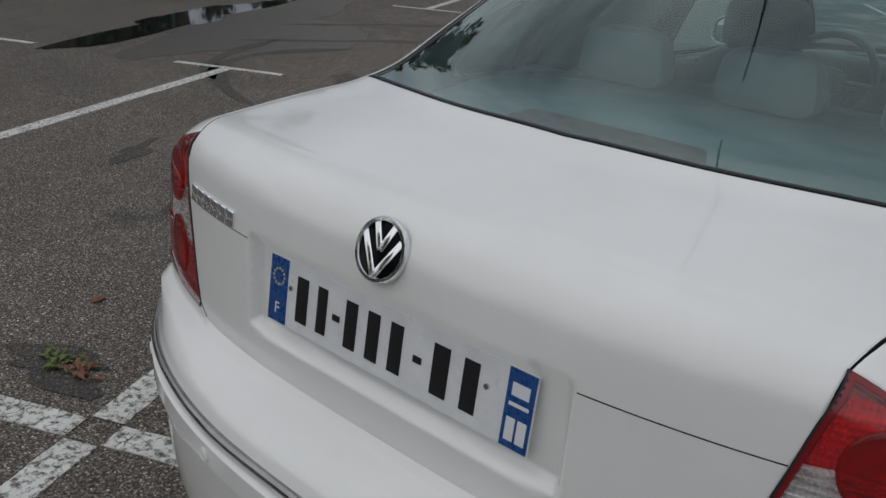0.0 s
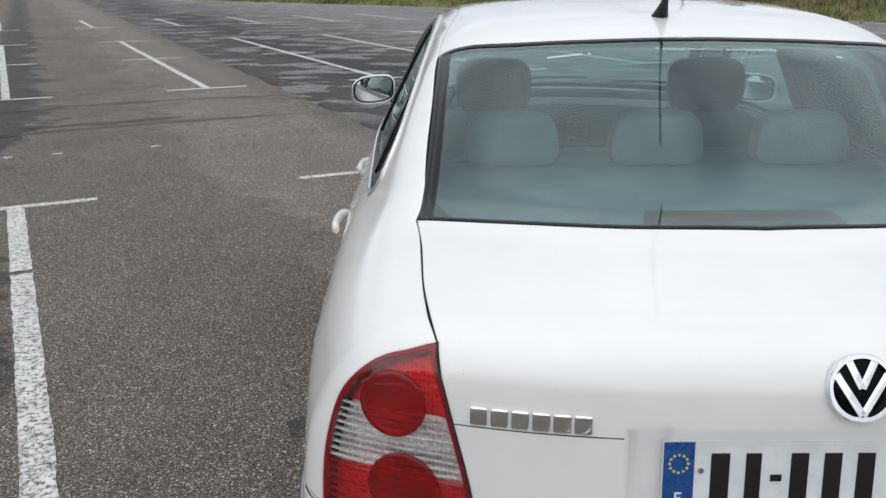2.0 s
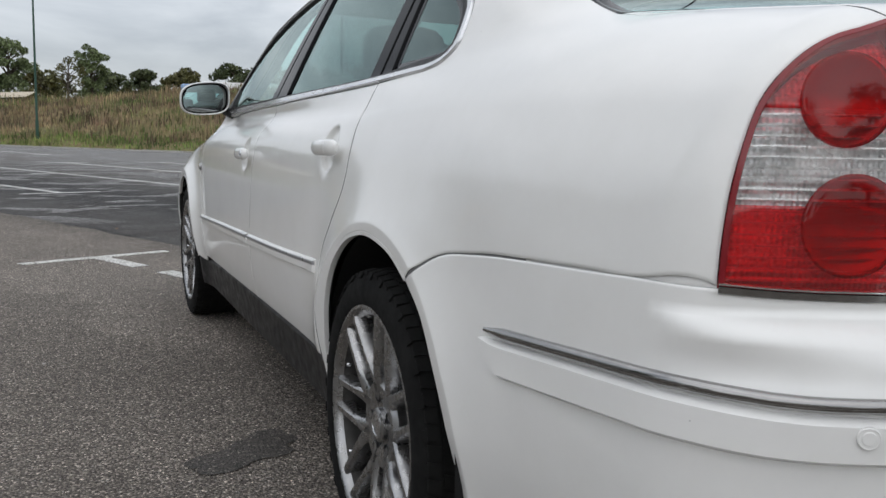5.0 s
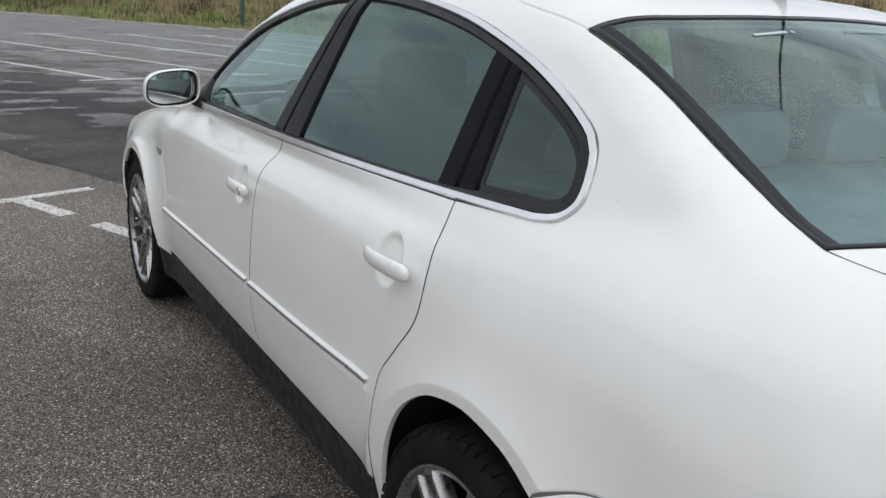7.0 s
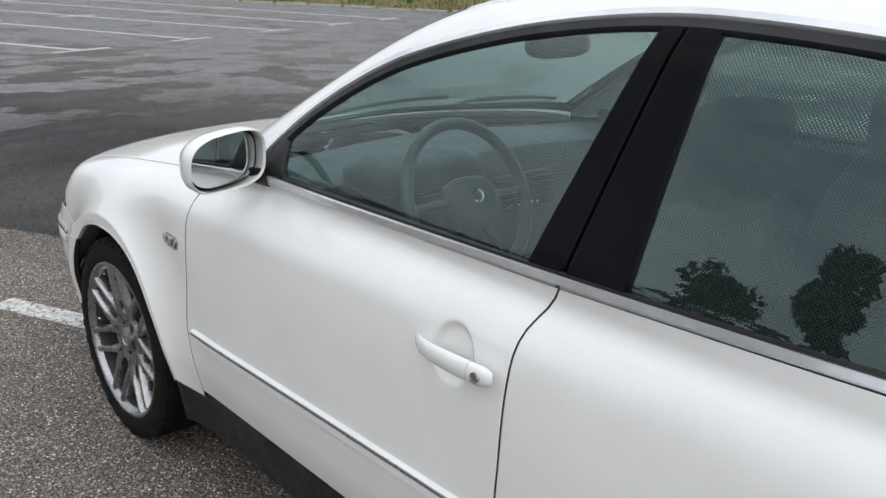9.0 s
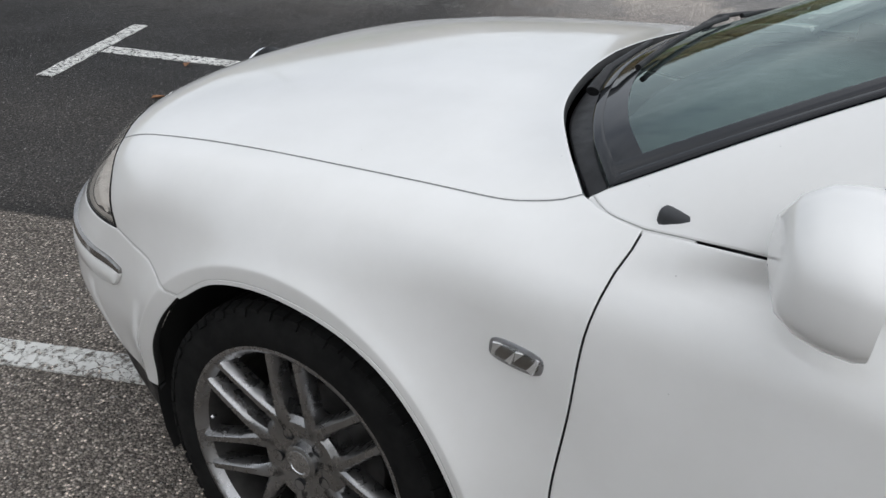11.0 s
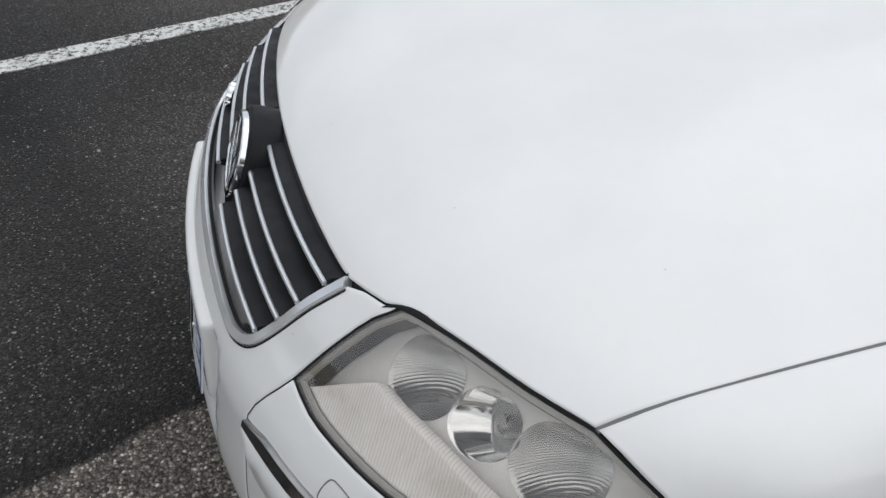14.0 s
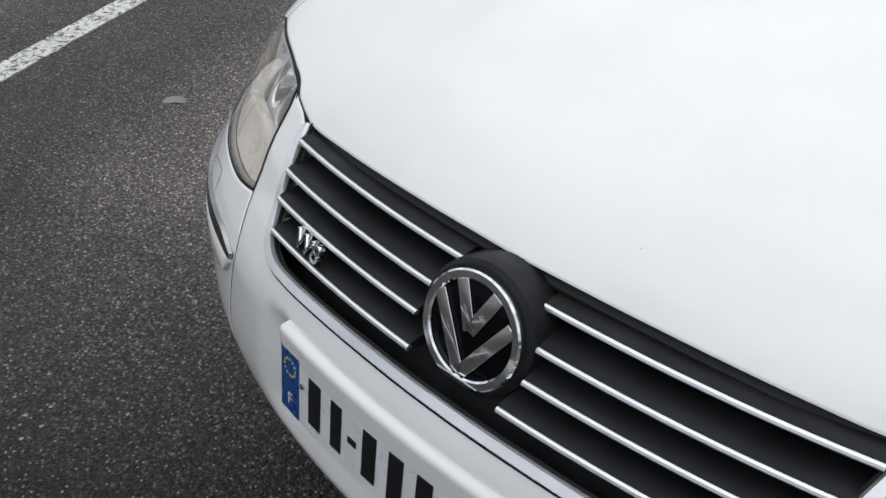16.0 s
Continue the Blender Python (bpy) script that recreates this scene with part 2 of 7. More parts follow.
DECK = curve((-1.15, 1.06), (-.96, 1.083), (-.5, 1.118), (0, 1.07), (.5, 1.03), (1.5, 1.01), (2.0, 1.0), (2.5, .955), (3.0, .89), (3.3, .828), (3.5, .765), (3.7, .68))
CROWN = curve((-1, .08), (1.5, .10), (2.2, .13), (3.3, .165))
BELT = curve((-1, .62), (-.5, .70), (-.1, .752), (.2, .768), (1.1, .795), (1.6, .795), (2.2, .765))
ROOF = curve((-.9, 1.22), (-.4, 1.365), (0, 1.428), (.4, 1.458), (.8, 1.468), (1.2, 1.456), (1.5, 1.425), (2.0, 1.32))


def body_field(p):
    """Below zero inside the car's outer skin, above zero outside; p is an array of places."""
    a, y, z = np.sqrt(p[..., 0] ** 2 + 1e-8), p[..., 1], p[..., 2]
    side = PLAN(y) - LEAN(z)
    for hub, rise, dip, swell, soft, brim in ((-.09, .345, .006, .019, .055, .390), (2.715, .305, .010, .034, .052, .413)):
        # a flare that ends in a crease, and the upright flange below it
        r = np.hypot(y - hub, z - rise)
        past = .5 * (r - brim + np.sqrt((r - brim) ** 2 + 9e-6))
        side = side + swell * np.exp(-past / soft) - .12 * np.maximum(brim - r, 0) - dip * np.exp(-((r - .53) / .105) ** 2) * step(z, .40, .70)
    side = side - .007 * np.exp(-((y - 2.75) / .42) ** 2)
    for hub, rise in CUPS:
        side = side - .014 * np.exp(-np.hypot((y - hub) / .047, (z - rise - .002) / .050) ** 10)
    pocket = step(.314 - a, 0, .018) * step(z - .783, 0, .02) * step(.951 - z, 0, .012)
    low = smax(a - side, z - DECK(y) + CROWN(y) * a ** 2.5, .09)
    low = smax(low, (y - NOSE(z) + .31 * a ** 2 + .12 * a ** 4 + .52 * a ** 8 + .35 * a ** 6 * step(.44 - z, 0, .2) + .020 * step(.34 - a, 0, .07) * step(z - .37, 0, .05) * step(.572 - z, 0, .045)) * .9, .06)
    low = smax(low, (TAIL(z) + (.30 + .165 * step(.72 - z, 0, .06)) * a ** 2.8 + .022 * pocket - y) * .95, .05)
    low = smax(low, .17 - z, .03)
    top = smax((a - BELT(y) + (z - 1.0) * .46 + .12 * (z - 1.0) ** 2) * .9, z - ROOF(y) + .11 * a ** 2.2, .10)
    top = smax(top, (y - 2.45 + (z - 1.0) * 1.87 + .42 * a ** 2 + 1.6 * a ** 10) * .47, .06)
    top = smax(top, (-.64 + (z - 1.11) * 1.95 + .49 * a ** 2 - y) * .45, .06)
    top = smax(top, (a - BELT(y) + (.985 - .13 * step(y, 1.85, 2.4) - z) * 1.2) * .64, .03)
    top = smax(top, .985 - .05 * step(y, -.2, .3) - .13 * step(y, 1.95, 2.3) - z, .02)
    return smin(low, top, .05 - .008 * step(y, 1.85, 2.25))


def cast(origins, way, near, far):
    """Where rays from the origins along the way first leave the outside and meet the skin, between two distances."""
    n, steps = len(origins), 60
    hit = np.full(n, far)
    found = np.zeros(n, bool)
    before = np.full(n, near)
    for s in np.linspace(near, far, steps):
        inside = body_field(origins + s * way) < 0
        first = inside & ~found
        hit[first] = s
        found |= first
        before[~found] = s
    lo, hi = before, hit
    for _ in range(24):
        mid = (lo + hi) / 2
        inside = body_field(origins + mid[:, None] * way) < 0
        hi, lo = np.where(inside, mid, hi), np.where(inside, lo, mid)
    return origins + hi[:, None] * way, found


def skin_normal(p):
    e = 1e-3 * np.eye(3)
    g = np.stack([body_field(p + v) - body_field(p - v) for v in e], -1)
    return g / np.linalg.norm(g, axis=-1, keepdims=True)
# ---- the car: panels are laid on its outer skin ----
from mathutils import geometry


def spline(points, spacing=.02, closed=False):
    """An even, smooth run of places through a few given ones."""
    p = np.array(points, float)
    if len(p) == 2:
        n = max(int(np.linalg.norm(p[1] - p[0]) / spacing), 1)
        return p[0] + (p[1] - p[0]) * np.linspace(0, 1, n + 1)[:, None]
    q = np.vstack([p[-1], p, p[0], p[1]]) if closed else np.vstack([2 * p[0] - p[1], p, 2 * p[-1] - p[-2]])
    out = []
    for i in range(len(q) - 3):
        a, b, c, d = q[i:i + 4]
        n = max(int(np.linalg.norm(c - b) / spacing), 1)
        t = np.arange(n)[:, None] / n
        t0, t1 = np.linalg.norm(b - a) ** .5 + 1e-6, np.linalg.norm(c - b) ** .5 + 1e-6
        t2 = np.linalg.norm(d - c) ** .5 + 1e-6
        m1 = (b - a) / t0 - (c - a) / (t0 + t1) + (c - b) / t1
        m2 = (c - b) / t1 - (d - b) / (t1 + t2) + (d - c) / t2
        m1, m2 = m1 * t1, m2 * t1
        out.append((2 * t ** 3 - 3 * t ** 2 + 1) * b + (t ** 3 - 2 * t ** 2 + t) * m1 + (-2 * t ** 3 + 3 * t ** 2) * c + (t ** 3 - t ** 2) * m2)
    if not closed:
        out.append(p[-1:])
    return np.vstack(out)


def chain(*runs, spacing=.02):
    """A closed outline of smooth runs that meet at corners."""
    out = []
    for run in runs:
        s = spline(run, spacing)
        if out and np.linalg.norm(out[-1][-1] - s[0]) < .004:
            s = s[1:]
        out.append(s)
    loop = np.vstack(out)
    return loop[:-1] if np.linalg.norm(loop[0] - loop[-1]) < .004 else loop


class Flat:
    """A view along one direction (pointing out of the car), in which an outline is filled and laid on the skin."""

    def __init__(self, *out):
        self.d = np.array(out, float) / np.linalg.norm(out)
        u = np.cross((0, 0, 1) if abs(self.d[2]) < .9 else (0, 1, 0), self.d)
        self.u = u / np.linalg.norm(u)
        self.v = np.cross(self.d, self.u)

    def down(self, p):
        return np.stack([p @ self.u, p @ self.v], -1)

    def lay(self, uv, guide):
        far = (guide @ self.d)
        start = uv[:, :1] * self.u + uv[:, 1:] * self.v + (far.max() + .12) * self.d
        return cast(start, -self.d, 0.0, far.max() - far.min() + .4)[0]


class Round:
    """A view towards an upright axis at (0, y): for bumpers, which wrap round the car's ends."""

    def __init__(self, y, ahead):
        self.y, self.ahead, self.reach = y, ahead, .8

    def down(self, p):
        return np.stack([np.arctan2(p[:, 0], (p[:, 1] - self.y) * self.ahead) * self.reach, p[:, 2]], -1)

    def lay(self, uv, guide):
        g = uv[:, 0] / self.reach
        out = np.stack([np.sin(g), np.cos(g) * self.ahead, 0 * g], -1)
        start = np.stack([0 * g, 0 * g + self.y, uv[:, 1]], -1) + 1.5 * out
        n, steps = len(start), 70
        hit, before, found = np.full(n, 1.4), np.zeros(n), np.zeros(n, bool)
        for s in np.linspace(0, 1.4, steps):
            inside = body_field(start - s * out) < 0
            hit[inside & ~found] = s
            found |= inside
            before[~found] = s
        lo, hi = before, hit
        for _ in range(22):
            mid = (lo + hi) / 2
            inside = body_field(start - mid[:, None] * out) < 0
            hi, lo = np.where(inside, mid, hi), np.where(inside, lo, mid)
        return start - hi[:, None] * out


def inset(loop, by):
    """A closed flat outline moved inwards."""
    if not by:
        return loop
    area = np.sum(loop[:, 0] * np.roll(loop[:, 1], -1) - loop[:, 1] * np.roll(loop[:, 0], -1))
    e = np.roll(loop, -1, 0) - loop
    e /= np.linalg.norm(e, axis=1, keepdims=True) + 1e-9
    n = np.stack([-e[:, 1], e[:, 0]], -1) * np.sign(area)
    both = n + np.roll(n, 1, 0)
    both /= np.maximum((both ** 2).sum(1, keepdims=True) / 2, .5)
    return loop + by * both


def within(points, loop):
    x, y = points[:, 0][:, None], points[:, 1][:, None]
    x0, y0 = loop[:, 0], loop[:, 1]
    x1, y1 = np.roll(x0, -1), np.roll(y0, -1)
    cross = ((y0 > y) != (y1 > y)) & (x < (x1 - x0) * (y - y0) / (y1 - y0 + 1e-12) + x0)
    return cross.sum(1) % 2 == 1


def fill(loop, spacing, fine=None, crease=None, holes=()):
    lo, hi = loop.min(0), loop.max(0)
    gx, gy = np.arange(lo[0], hi[0], spacing), np.arange(lo[1], hi[1], spacing * .87)
    g = np.array([(x + (spacing / 2 if j % 2 else 0), y) for j, y in enumerate(gy) for x in gx])
    g = g[within(g, loop)] if len(g) else g.reshape(0, 2)
    if len(g):
        near = np.min(((g[:, None] - loop[None]) ** 2).sum(-1), 1) > (spacing * .45) ** 2
        g = g[near]
    if fine is not None:
        # a finer mesh round a pressed cup
        for c in fine:
            g = g[np.hypot(*(g - c).T) > .078]
            rings = [c + np.stack([r * .047 * np.cos(w), r * .050 * np.sin(w)], -1) for r in (.2, .5, .72, .83, .9, .955, 1.01, 1.06, 1.12, 1.22) for w in [np.linspace(0, 2 * np.pi, 40, endpoint=False)]]
            g = np.vstack([g] + rings)
    if crease is not None:
        # rows of a finer mesh along a crease
        rows = crease[within(crease, loop)]
        rows = rows[np.min(((rows[:, None] - loop[None]) ** 2).sum(-1), 1) > .003 ** 2]
        if len(rows):
            g = np.vstack([g[np.min(((g[:, None] - rows[None]) ** 2).sum(-1), 1) > .006 ** 2], rows])
    for h in holes:
        g = g[~within(g, h) & (np.min(((g[:, None] - h[None]) ** 2).sum(-1), 1) > .004 ** 2)]
    edges, start = [], 0
    for ring in (loop, *holes):
        edges += [(start + i, start + (i + 1) % len(ring)) for i in range(len(ring))]
        start += len(ring)
    verts, _, faces, *_ = geometry.delaunay_2d_cdt([Vector(p) for p in np.vstack([loop, *holes, g])], edges, [], 1, 1e-6)
    verts, faces = np.array([tuple(v) for v in verts]), [tuple(f) for f in faces]
    for h in holes:
        out = within(np.array([verts[list(f)].mean(0) for f in faces]), h)
        faces = [f for f, o in zip(faces, out) if not o]
    return verts, faces


def link_mesh(name, verts, faces, mat, parent=None, label="", normals=None, smooth=True):
    me = bpy.data.meshes.new(name)
    me.from_pydata([tuple(map(float, v)) for v in verts], [], [tuple(f) for f in faces])
    if smooth:
        me.polygons.foreach_set("use_smooth", [True] * len(me.polygons))
    if normals is not None:
        me.normals_split_custom_set_from_vertices([tuple(map(float, n)) for n in normals])
    me.materials.append(mat)
    ob = new(name, me)
    ob.parent = parent
    if label:
        ob["label"] = label
    return ob


def part(name, bm, mat, parent, label="", smooth=True):
    """One bmesh as one mesh object under a thing or a part."""
    me = bpy.data.meshes.new(name)
    bmesh.ops.recalc_face_normals(bm, faces=bm.faces)
    bm.to_mesh(me)
    bm.free()
    me.polygons.foreach_set("use_smooth", [smooth] * len(me.polygons))
    if smooth:
        me.set_sharp_from_angle(angle=radians(38))
    me.materials.append(mat)
    ob = new(name, me)
    ob.parent = parent
    if label:
        ob["label"] = label
    return ob


def box(bm, x, y, z, m=Matrix(), bevel=0.0):
    """A block between the given ends on each axis, its edges rounded."""
    got = bmesh.ops.create_cube(bm, size=1)["verts"]
    place_ = Matrix.LocRotScale(((x[0] + x[1]) / 2, (y[0] + y[1]) / 2, (z[0] + z[1]) / 2), None, (x[1] - x[0], y[1] - y[0], z[1] - z[0]))
    bmesh.ops.transform(bm, matrix=place_, verts=got)
    if bevel:
        edges = list({e for v in got for e in v.link_edges})
        made = bmesh.ops.bevel(bm, geom=edges, offset=bevel, segments=3, profile=.6, affect="EDGES")
        got = list({v for f in made["faces"] for v in f.verts} | {v for v in got if v.is_valid})
    bmesh.ops.transform(bm, matrix=m, verts=got)
    return got


def lathe(bm, profile, n=48, m=Matrix(), closed=False):
    """A profile of (radius, height) turned round the z axis."""
    rings = []
    for r, h in profile:
        if r < 1e-5:
            rings.append([bm.verts.new(m @ Vector((0, 0, h)))])
        else:
            rings.append([bm.verts.new(m @ Vector((r * math.cos(2 * math.pi * i / n), r * math.sin(2 * math.pi * i / n), h))) for i in range(n)])
    pairs = list(zip(rings, rings[1:])) + ([(rings[-1], rings[0])] if closed else [])
    for a, b in pairs:
        for i in range(n):
            j = (i + 1) % n
            quad = [a[i % len(a)], a[j % len(a)], b[j % len(b)], b[i % len(b)]]
            quad = list(dict.fromkeys(quad))
            if len(quad) > 2:
                bm.faces.new(quad)


def tube(bm, path, radius, n=8, flat=1.0, up=(0, 0, 1), caps=True):
    """A rod along a path; radius: one, or one for each place; flat: its height to its width."""
    pts = [Vector(p) for p in path]
    radii = radius if hasattr(radius, "__len__") else [radius] * len(pts)
    rings = []
    for i, p in enumerate(pts):
        ahead = (pts[min(i + 1, len(pts) - 1)] - pts[max(i - 1, 0)]).normalized()
        side = ahead.cross(Vector(up))
        side = side.normalized() if side.length > 1e-4 else Vector((1, 0, 0))
        top = side.cross(ahead)
        rings.append([bm.verts.new(p + radii[i] * (math.cos(2 * math.pi * k / n) * side + flat * math.sin(2 * math.pi * k / n) * top)) for k in range(n)])
    for a, b in zip(rings, rings[1:]):
        for k in range(n):
            bm.faces.new((a[k], a[(k + 1) % n], b[(k + 1) % n], b[k]))
    if caps:
        bm.faces.new(rings[0][::-1])
        bm.faces.new(rings[-1])


def blob(bm, centre, half, power=2.6, m=Matrix(), nu=20, nv=12):
    """A cushion: a rounded block."""
    rings = []
    for i in range(1, nv):
        v = math.pi * i / nv - math.pi / 2
        rings.append([])
        for k in range(nu):
            u = 2 * math.pi * k / nu
            c = (math.cos(v) * math.cos(u), math.cos(v) * math.sin(u), math.sin(v))
            size = sum(abs(q) ** power for q in c) ** (-1 / power)
            rings[-1].append(bm.verts.new(m @ Vector([centre[j] + half[j] * c[j] * size for j in range(3)])))
    for a, b in zip(rings, rings[1:]):
        for k in range(nu):
            bm.faces.new((a[k], a[(k + 1) % nu], b[(k + 1) % nu], b[k]))
    bm.faces.new(rings[0][::-1])
    bm.faces.new(rings[-1])


def flipped(verts):
    return verts * np.array((-1.0, 1, 1))


def both_sides(name, verts, faces, mat, parent, label, normals, mirror):
    """The piece, and its mirror image on the car's other side. parent: one, or one for each side."""
    parents = parent if isinstance(parent, tuple) else (parent, parent)
    made = [link_mesh(name, verts, faces, mat, parents[0], label, normals)]
    if mirror:
        made.append(link_mesh(name, flipped(verts), [f[::-1] for f in faces], mat, parents[1], label, flipped(normals)))
    return tuple(made)


def panel(name, view, loop, mat, parent, label="", spacing=.035, gap=.0020, lift=0.0, depth=.018, mirror=True, fine=None, crease=None, holes=()):
    """A sheet-metal or glass panel: the outline filled, laid on the skin, its edge turned in."""
    base = view.down(loop)
    flat, brim = inset(base, gap + .004), inset(base, gap)
    uv, faces = fill(flat, spacing, fine, None if crease is None else view.down(crease), [view.down(h) for h in holes])
    n, m = len(flat), len(uv)
    p = view.lay(np.vstack([uv, brim]), loop)
    nrm = skin_normal(p)
    a, b, c = (p[[f[i] for f in faces]] for i in range(3))
    if np.sum(np.cross(b - a, c - a) * nrm[[f[0] for f in faces]]) < 0:
        faces = [f[::-1] for f in faces]
    ring, ring_n = p[m:], nrm[m:]
    out = ring - p[:n]
    out -= ring_n * np.sum(out * ring_n, 1, keepdims=True)
    out /= np.linalg.norm(out, axis=1, keepdims=True) + 1e-9
    p = p + lift * nrm
    ring = p[m:] - .0010 * ring_n
    soft = nrm.copy()
    soft[m:] = ring_n * .8 + out * .6
    verts = np.vstack([p[:m], ring, ring - depth * ring_n])
    normals = np.vstack([soft, out])
    edge = [(i, (i + 1) % n, m + (i + 1) % n, m + i) for i in range(n)]
    skirt = [(m + i, m + (i + 1) % n, m + n + (i + 1) % n, m + n + i) for i in range(n)]
    q = verts[np.array(edge)]
    if np.sum(np.cross(q[:, 2] - q[:, 0], q[:, 3] - q[:, 1]) * nrm[:n]) < 0:
        edge, skirt = [s[::-1] for s in edge], [s[::-1] for s in skirt]
    made = both_sides(name, verts, faces + edge + skirt, mat, parent, label, normals, mirror)
    # White panels: turned-in edges coloured black for the shade inside the gaps.
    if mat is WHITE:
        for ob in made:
            ob.data.materials.append(SEAL_GAP_BLACK)
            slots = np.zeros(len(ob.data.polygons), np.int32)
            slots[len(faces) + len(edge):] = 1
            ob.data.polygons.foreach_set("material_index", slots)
    return made


def band(name, view, loop, mat, parent, inner=0.0, outer=.02, lift=.001, thick=.003, closed=True, label="", mirror=True, ends=True):
    """A strip along an outline, between two insets, standing a little proud with rounded shoulders."""
    if closed:
        flat = view.down(loop)
        rails = [inset(flat, w) for w in (inner, inner + .14 * (outer - inner), inner + .86 * (outer - inner), outer)]
    else:
        flat = view.down(loop)
        e = np.gradient(flat, axis=0)
        e /= np.linalg.norm(e, axis=1, keepdims=True) + 1e-9
        side = np.stack([-e[:, 1], e[:, 0]], -1)
        rails = [flat + np.reshape(w, (-1, 1)) * side for w in (inner, inner + .14 * (outer - inner), inner + .86 * (outer - inner), outer)]
    n = len(flat)
    p = view.lay(np.vstack(rails), loop)
    nrm = skin_normal(p)
    p = p + nrm * np.repeat([lift, lift + thick, lift + thick, lift], n)[:, None]
    feet = np.vstack([p[:n] - nrm[:n] * (thick + .004), p[3 * n:] - nrm[3 * n:] * (thick + .004)])
    verts = np.vstack([feet[:n], p, feet[n:]])
    last = n if closed else n - 1
    faces = [(r * n + i, r * n + (i + 1) % n, (r + 1) * n + (i + 1) % n, (r + 1) * n + i) for r in range(5) for i in range(last)]
    a = verts[list(faces[2 * last])]
    if np.dot(np.cross(a[1] - a[0], a[3] - a[0]), nrm[n]) < 0:
        faces = [f[::-1] for f in faces]
    if not closed and ends:
        faces += [tuple(r * n for r in range(6)), tuple(r * n + n - 1 for r in range(5, -1, -1))]
    parents = parent if isinstance(parent, tuple) else (parent, parent)
    made = []
    for k in range(2 if mirror else 1):
        v = flipped(verts) if k else verts
        f = [q[::-1] for q in faces] if k else faces
        ob = link_mesh(name, v, f, mat, parents[k], label)
        ob.data.set_sharp_from_angle(angle=radians(50))
        made.append(ob)
    return tuple(made)


def yz(*pairs):
    """Outline places given as seen from the side; the skin gives how far out they lie."""
    p = np.array([(-1.3, y, z) for y, z in pairs])
    return cast(p, np.array((1.0, 0, 0)), 0.0, 1.1)[0]


def settle(p):
    """Places moved straight onto the skin."""
    for _ in range(6):
        g = np.stack([body_field(p + v) - body_field(p - v) for v in 1e-3 * np.eye(3)], -1) / 2e-3
        p = p - (body_field(p) / np.maximum((g ** 2).sum(-1), .05))[:, None] * g
    return p


def left(*places):
    return settle(np.array([(-a, y, z) for a, y, z in places]))


def mirrored(loop):
    """An outline from the middle of the car round its left half, closed by its mirror image."""
    return np.vstack([loop, flipped(loop[::-1])[1:-1]])
car = tagged(new("car"), "white four-door saloon car with chrome trim, parked across a bay line", "car")
SIDE, SHOULDER, UP, BONNET_VIEW = Flat(-1, 0, .25), Flat(-1, -.15, 1), Flat(0, 0, 1), Flat(0, .45, 1)
LID_VIEW, FRONT, REAR = Flat(0, -1, 1), Round(2.75, 1), Round(-.35, -1)
HEAD_VIEW, TAIL_VIEW, NOSE_VIEW = Flat(-.55, .7, .5), Flat(-.75, -.8, .15), Flat(0, 1, .6)

# shared edges, seen from the side (y, z)
DOOR_GAP = yz((1.072, .987), (1.105, .914), (1.111, .827), (1.108, .698), (1.106, .562), (1.09, .465), (1.063, .378))
REAR_GAP = yz((.178, 1.018), (.163, .951), (.149, .858), (.157, .788), (.216, .702), (.262, .639), (.272, .574), (.272, .47), (.272, .415))
FRONT_GAP = yz((2.212, .905), (2.226, .870), (2.231, .813), (2.230, .704), (2.232, .54), (2.212, .442), (2.2, .355))
PILLAR_FOOT = left((.770, 2.05, .966), (.765, 2.14, .951), (.757, 2.21, .940))
WING_BACK = np.vstack([left((.757, 2.21, .940), (.776, 2.213, .918), (.80, 2.222, .890)), FRONT_GAP[1:]])
WING_BACK[0] = PILLAR_FOOT[-1]
BELT_LINE = yz((2.05, .960), (1.6, .974), (1.072, .987), (.6, 1.003), (.178, 1.018))
DAYLIGHT = chain(yz((2.04, .972), (1.6, .984), (1.07, .997), (.52, 1.012), (.19, 1.024), (-.05, 1.036)),
                 yz((-.05, 1.036), (-.105, 1.048), (-.130, 1.075), (-.127, 1.115), (-.110, 1.158), (-.085, 1.184), (-.045, 1.207), (.025, 1.239), (.13, 1.278), (.235, 1.309), (.43, 1.354),
                    (.65, 1.385), (.82, 1.398), (1.04, 1.402), (1.2, 1.388), (1.4, 1.352), (1.62, 1.285), (1.75, 1.222), (1.87, 1.145), (1.96, 1.066), (2.04, .972)))
REAR_ARCH = yz((-.272, .655), (-.20, .690), (-.10, .710), (-.04, .710), (.06, .684), (.15, .617), (.205, .52), (.237, .407), (.245, .33))
FRONT_ARCH = yz((2.972, .585), (2.89, .648), (2.79, .679), (2.69, .684), (2.59, .671), (2.504, .637), (2.42, .565), (2.355, .46), (2.322, .345))
BONNET_EDGE = left((.700, 2.318, .933), (.709, 2.345, .921), (.717, 2.39, .911), (.722, 2.43, .904), (.720, 2.576, .884), (.717, 2.742, .862), (.711, 2.934, .835),
                   (.706, 3.13, .799), (.703, 3.23, .776), (.699, 3.297, .748))
LAMP_OUT = left((.699, 3.297, .748), (.736, 3.26, .719), (.772, 3.229, .696), (.803, 3.205, .655), (.816, 3.192, .627))
LAMP_TOP = left((.699, 3.297, .748), (.641, 3.347, .757), (.574, 3.387, .757), (.509, 3.427, .755))
NOSE_TIP = left((.509, 3.427, .755), (.490, 3.440, .749), (.472, 3.455, .740), (.440, 3.474, .737))
GRILLE_TOP = left((.440, 3.474, .737), (.41, 3.488, .733), (.30, 3.509, .737), (.145, 3.522, .738), (0, 3.527, .737))
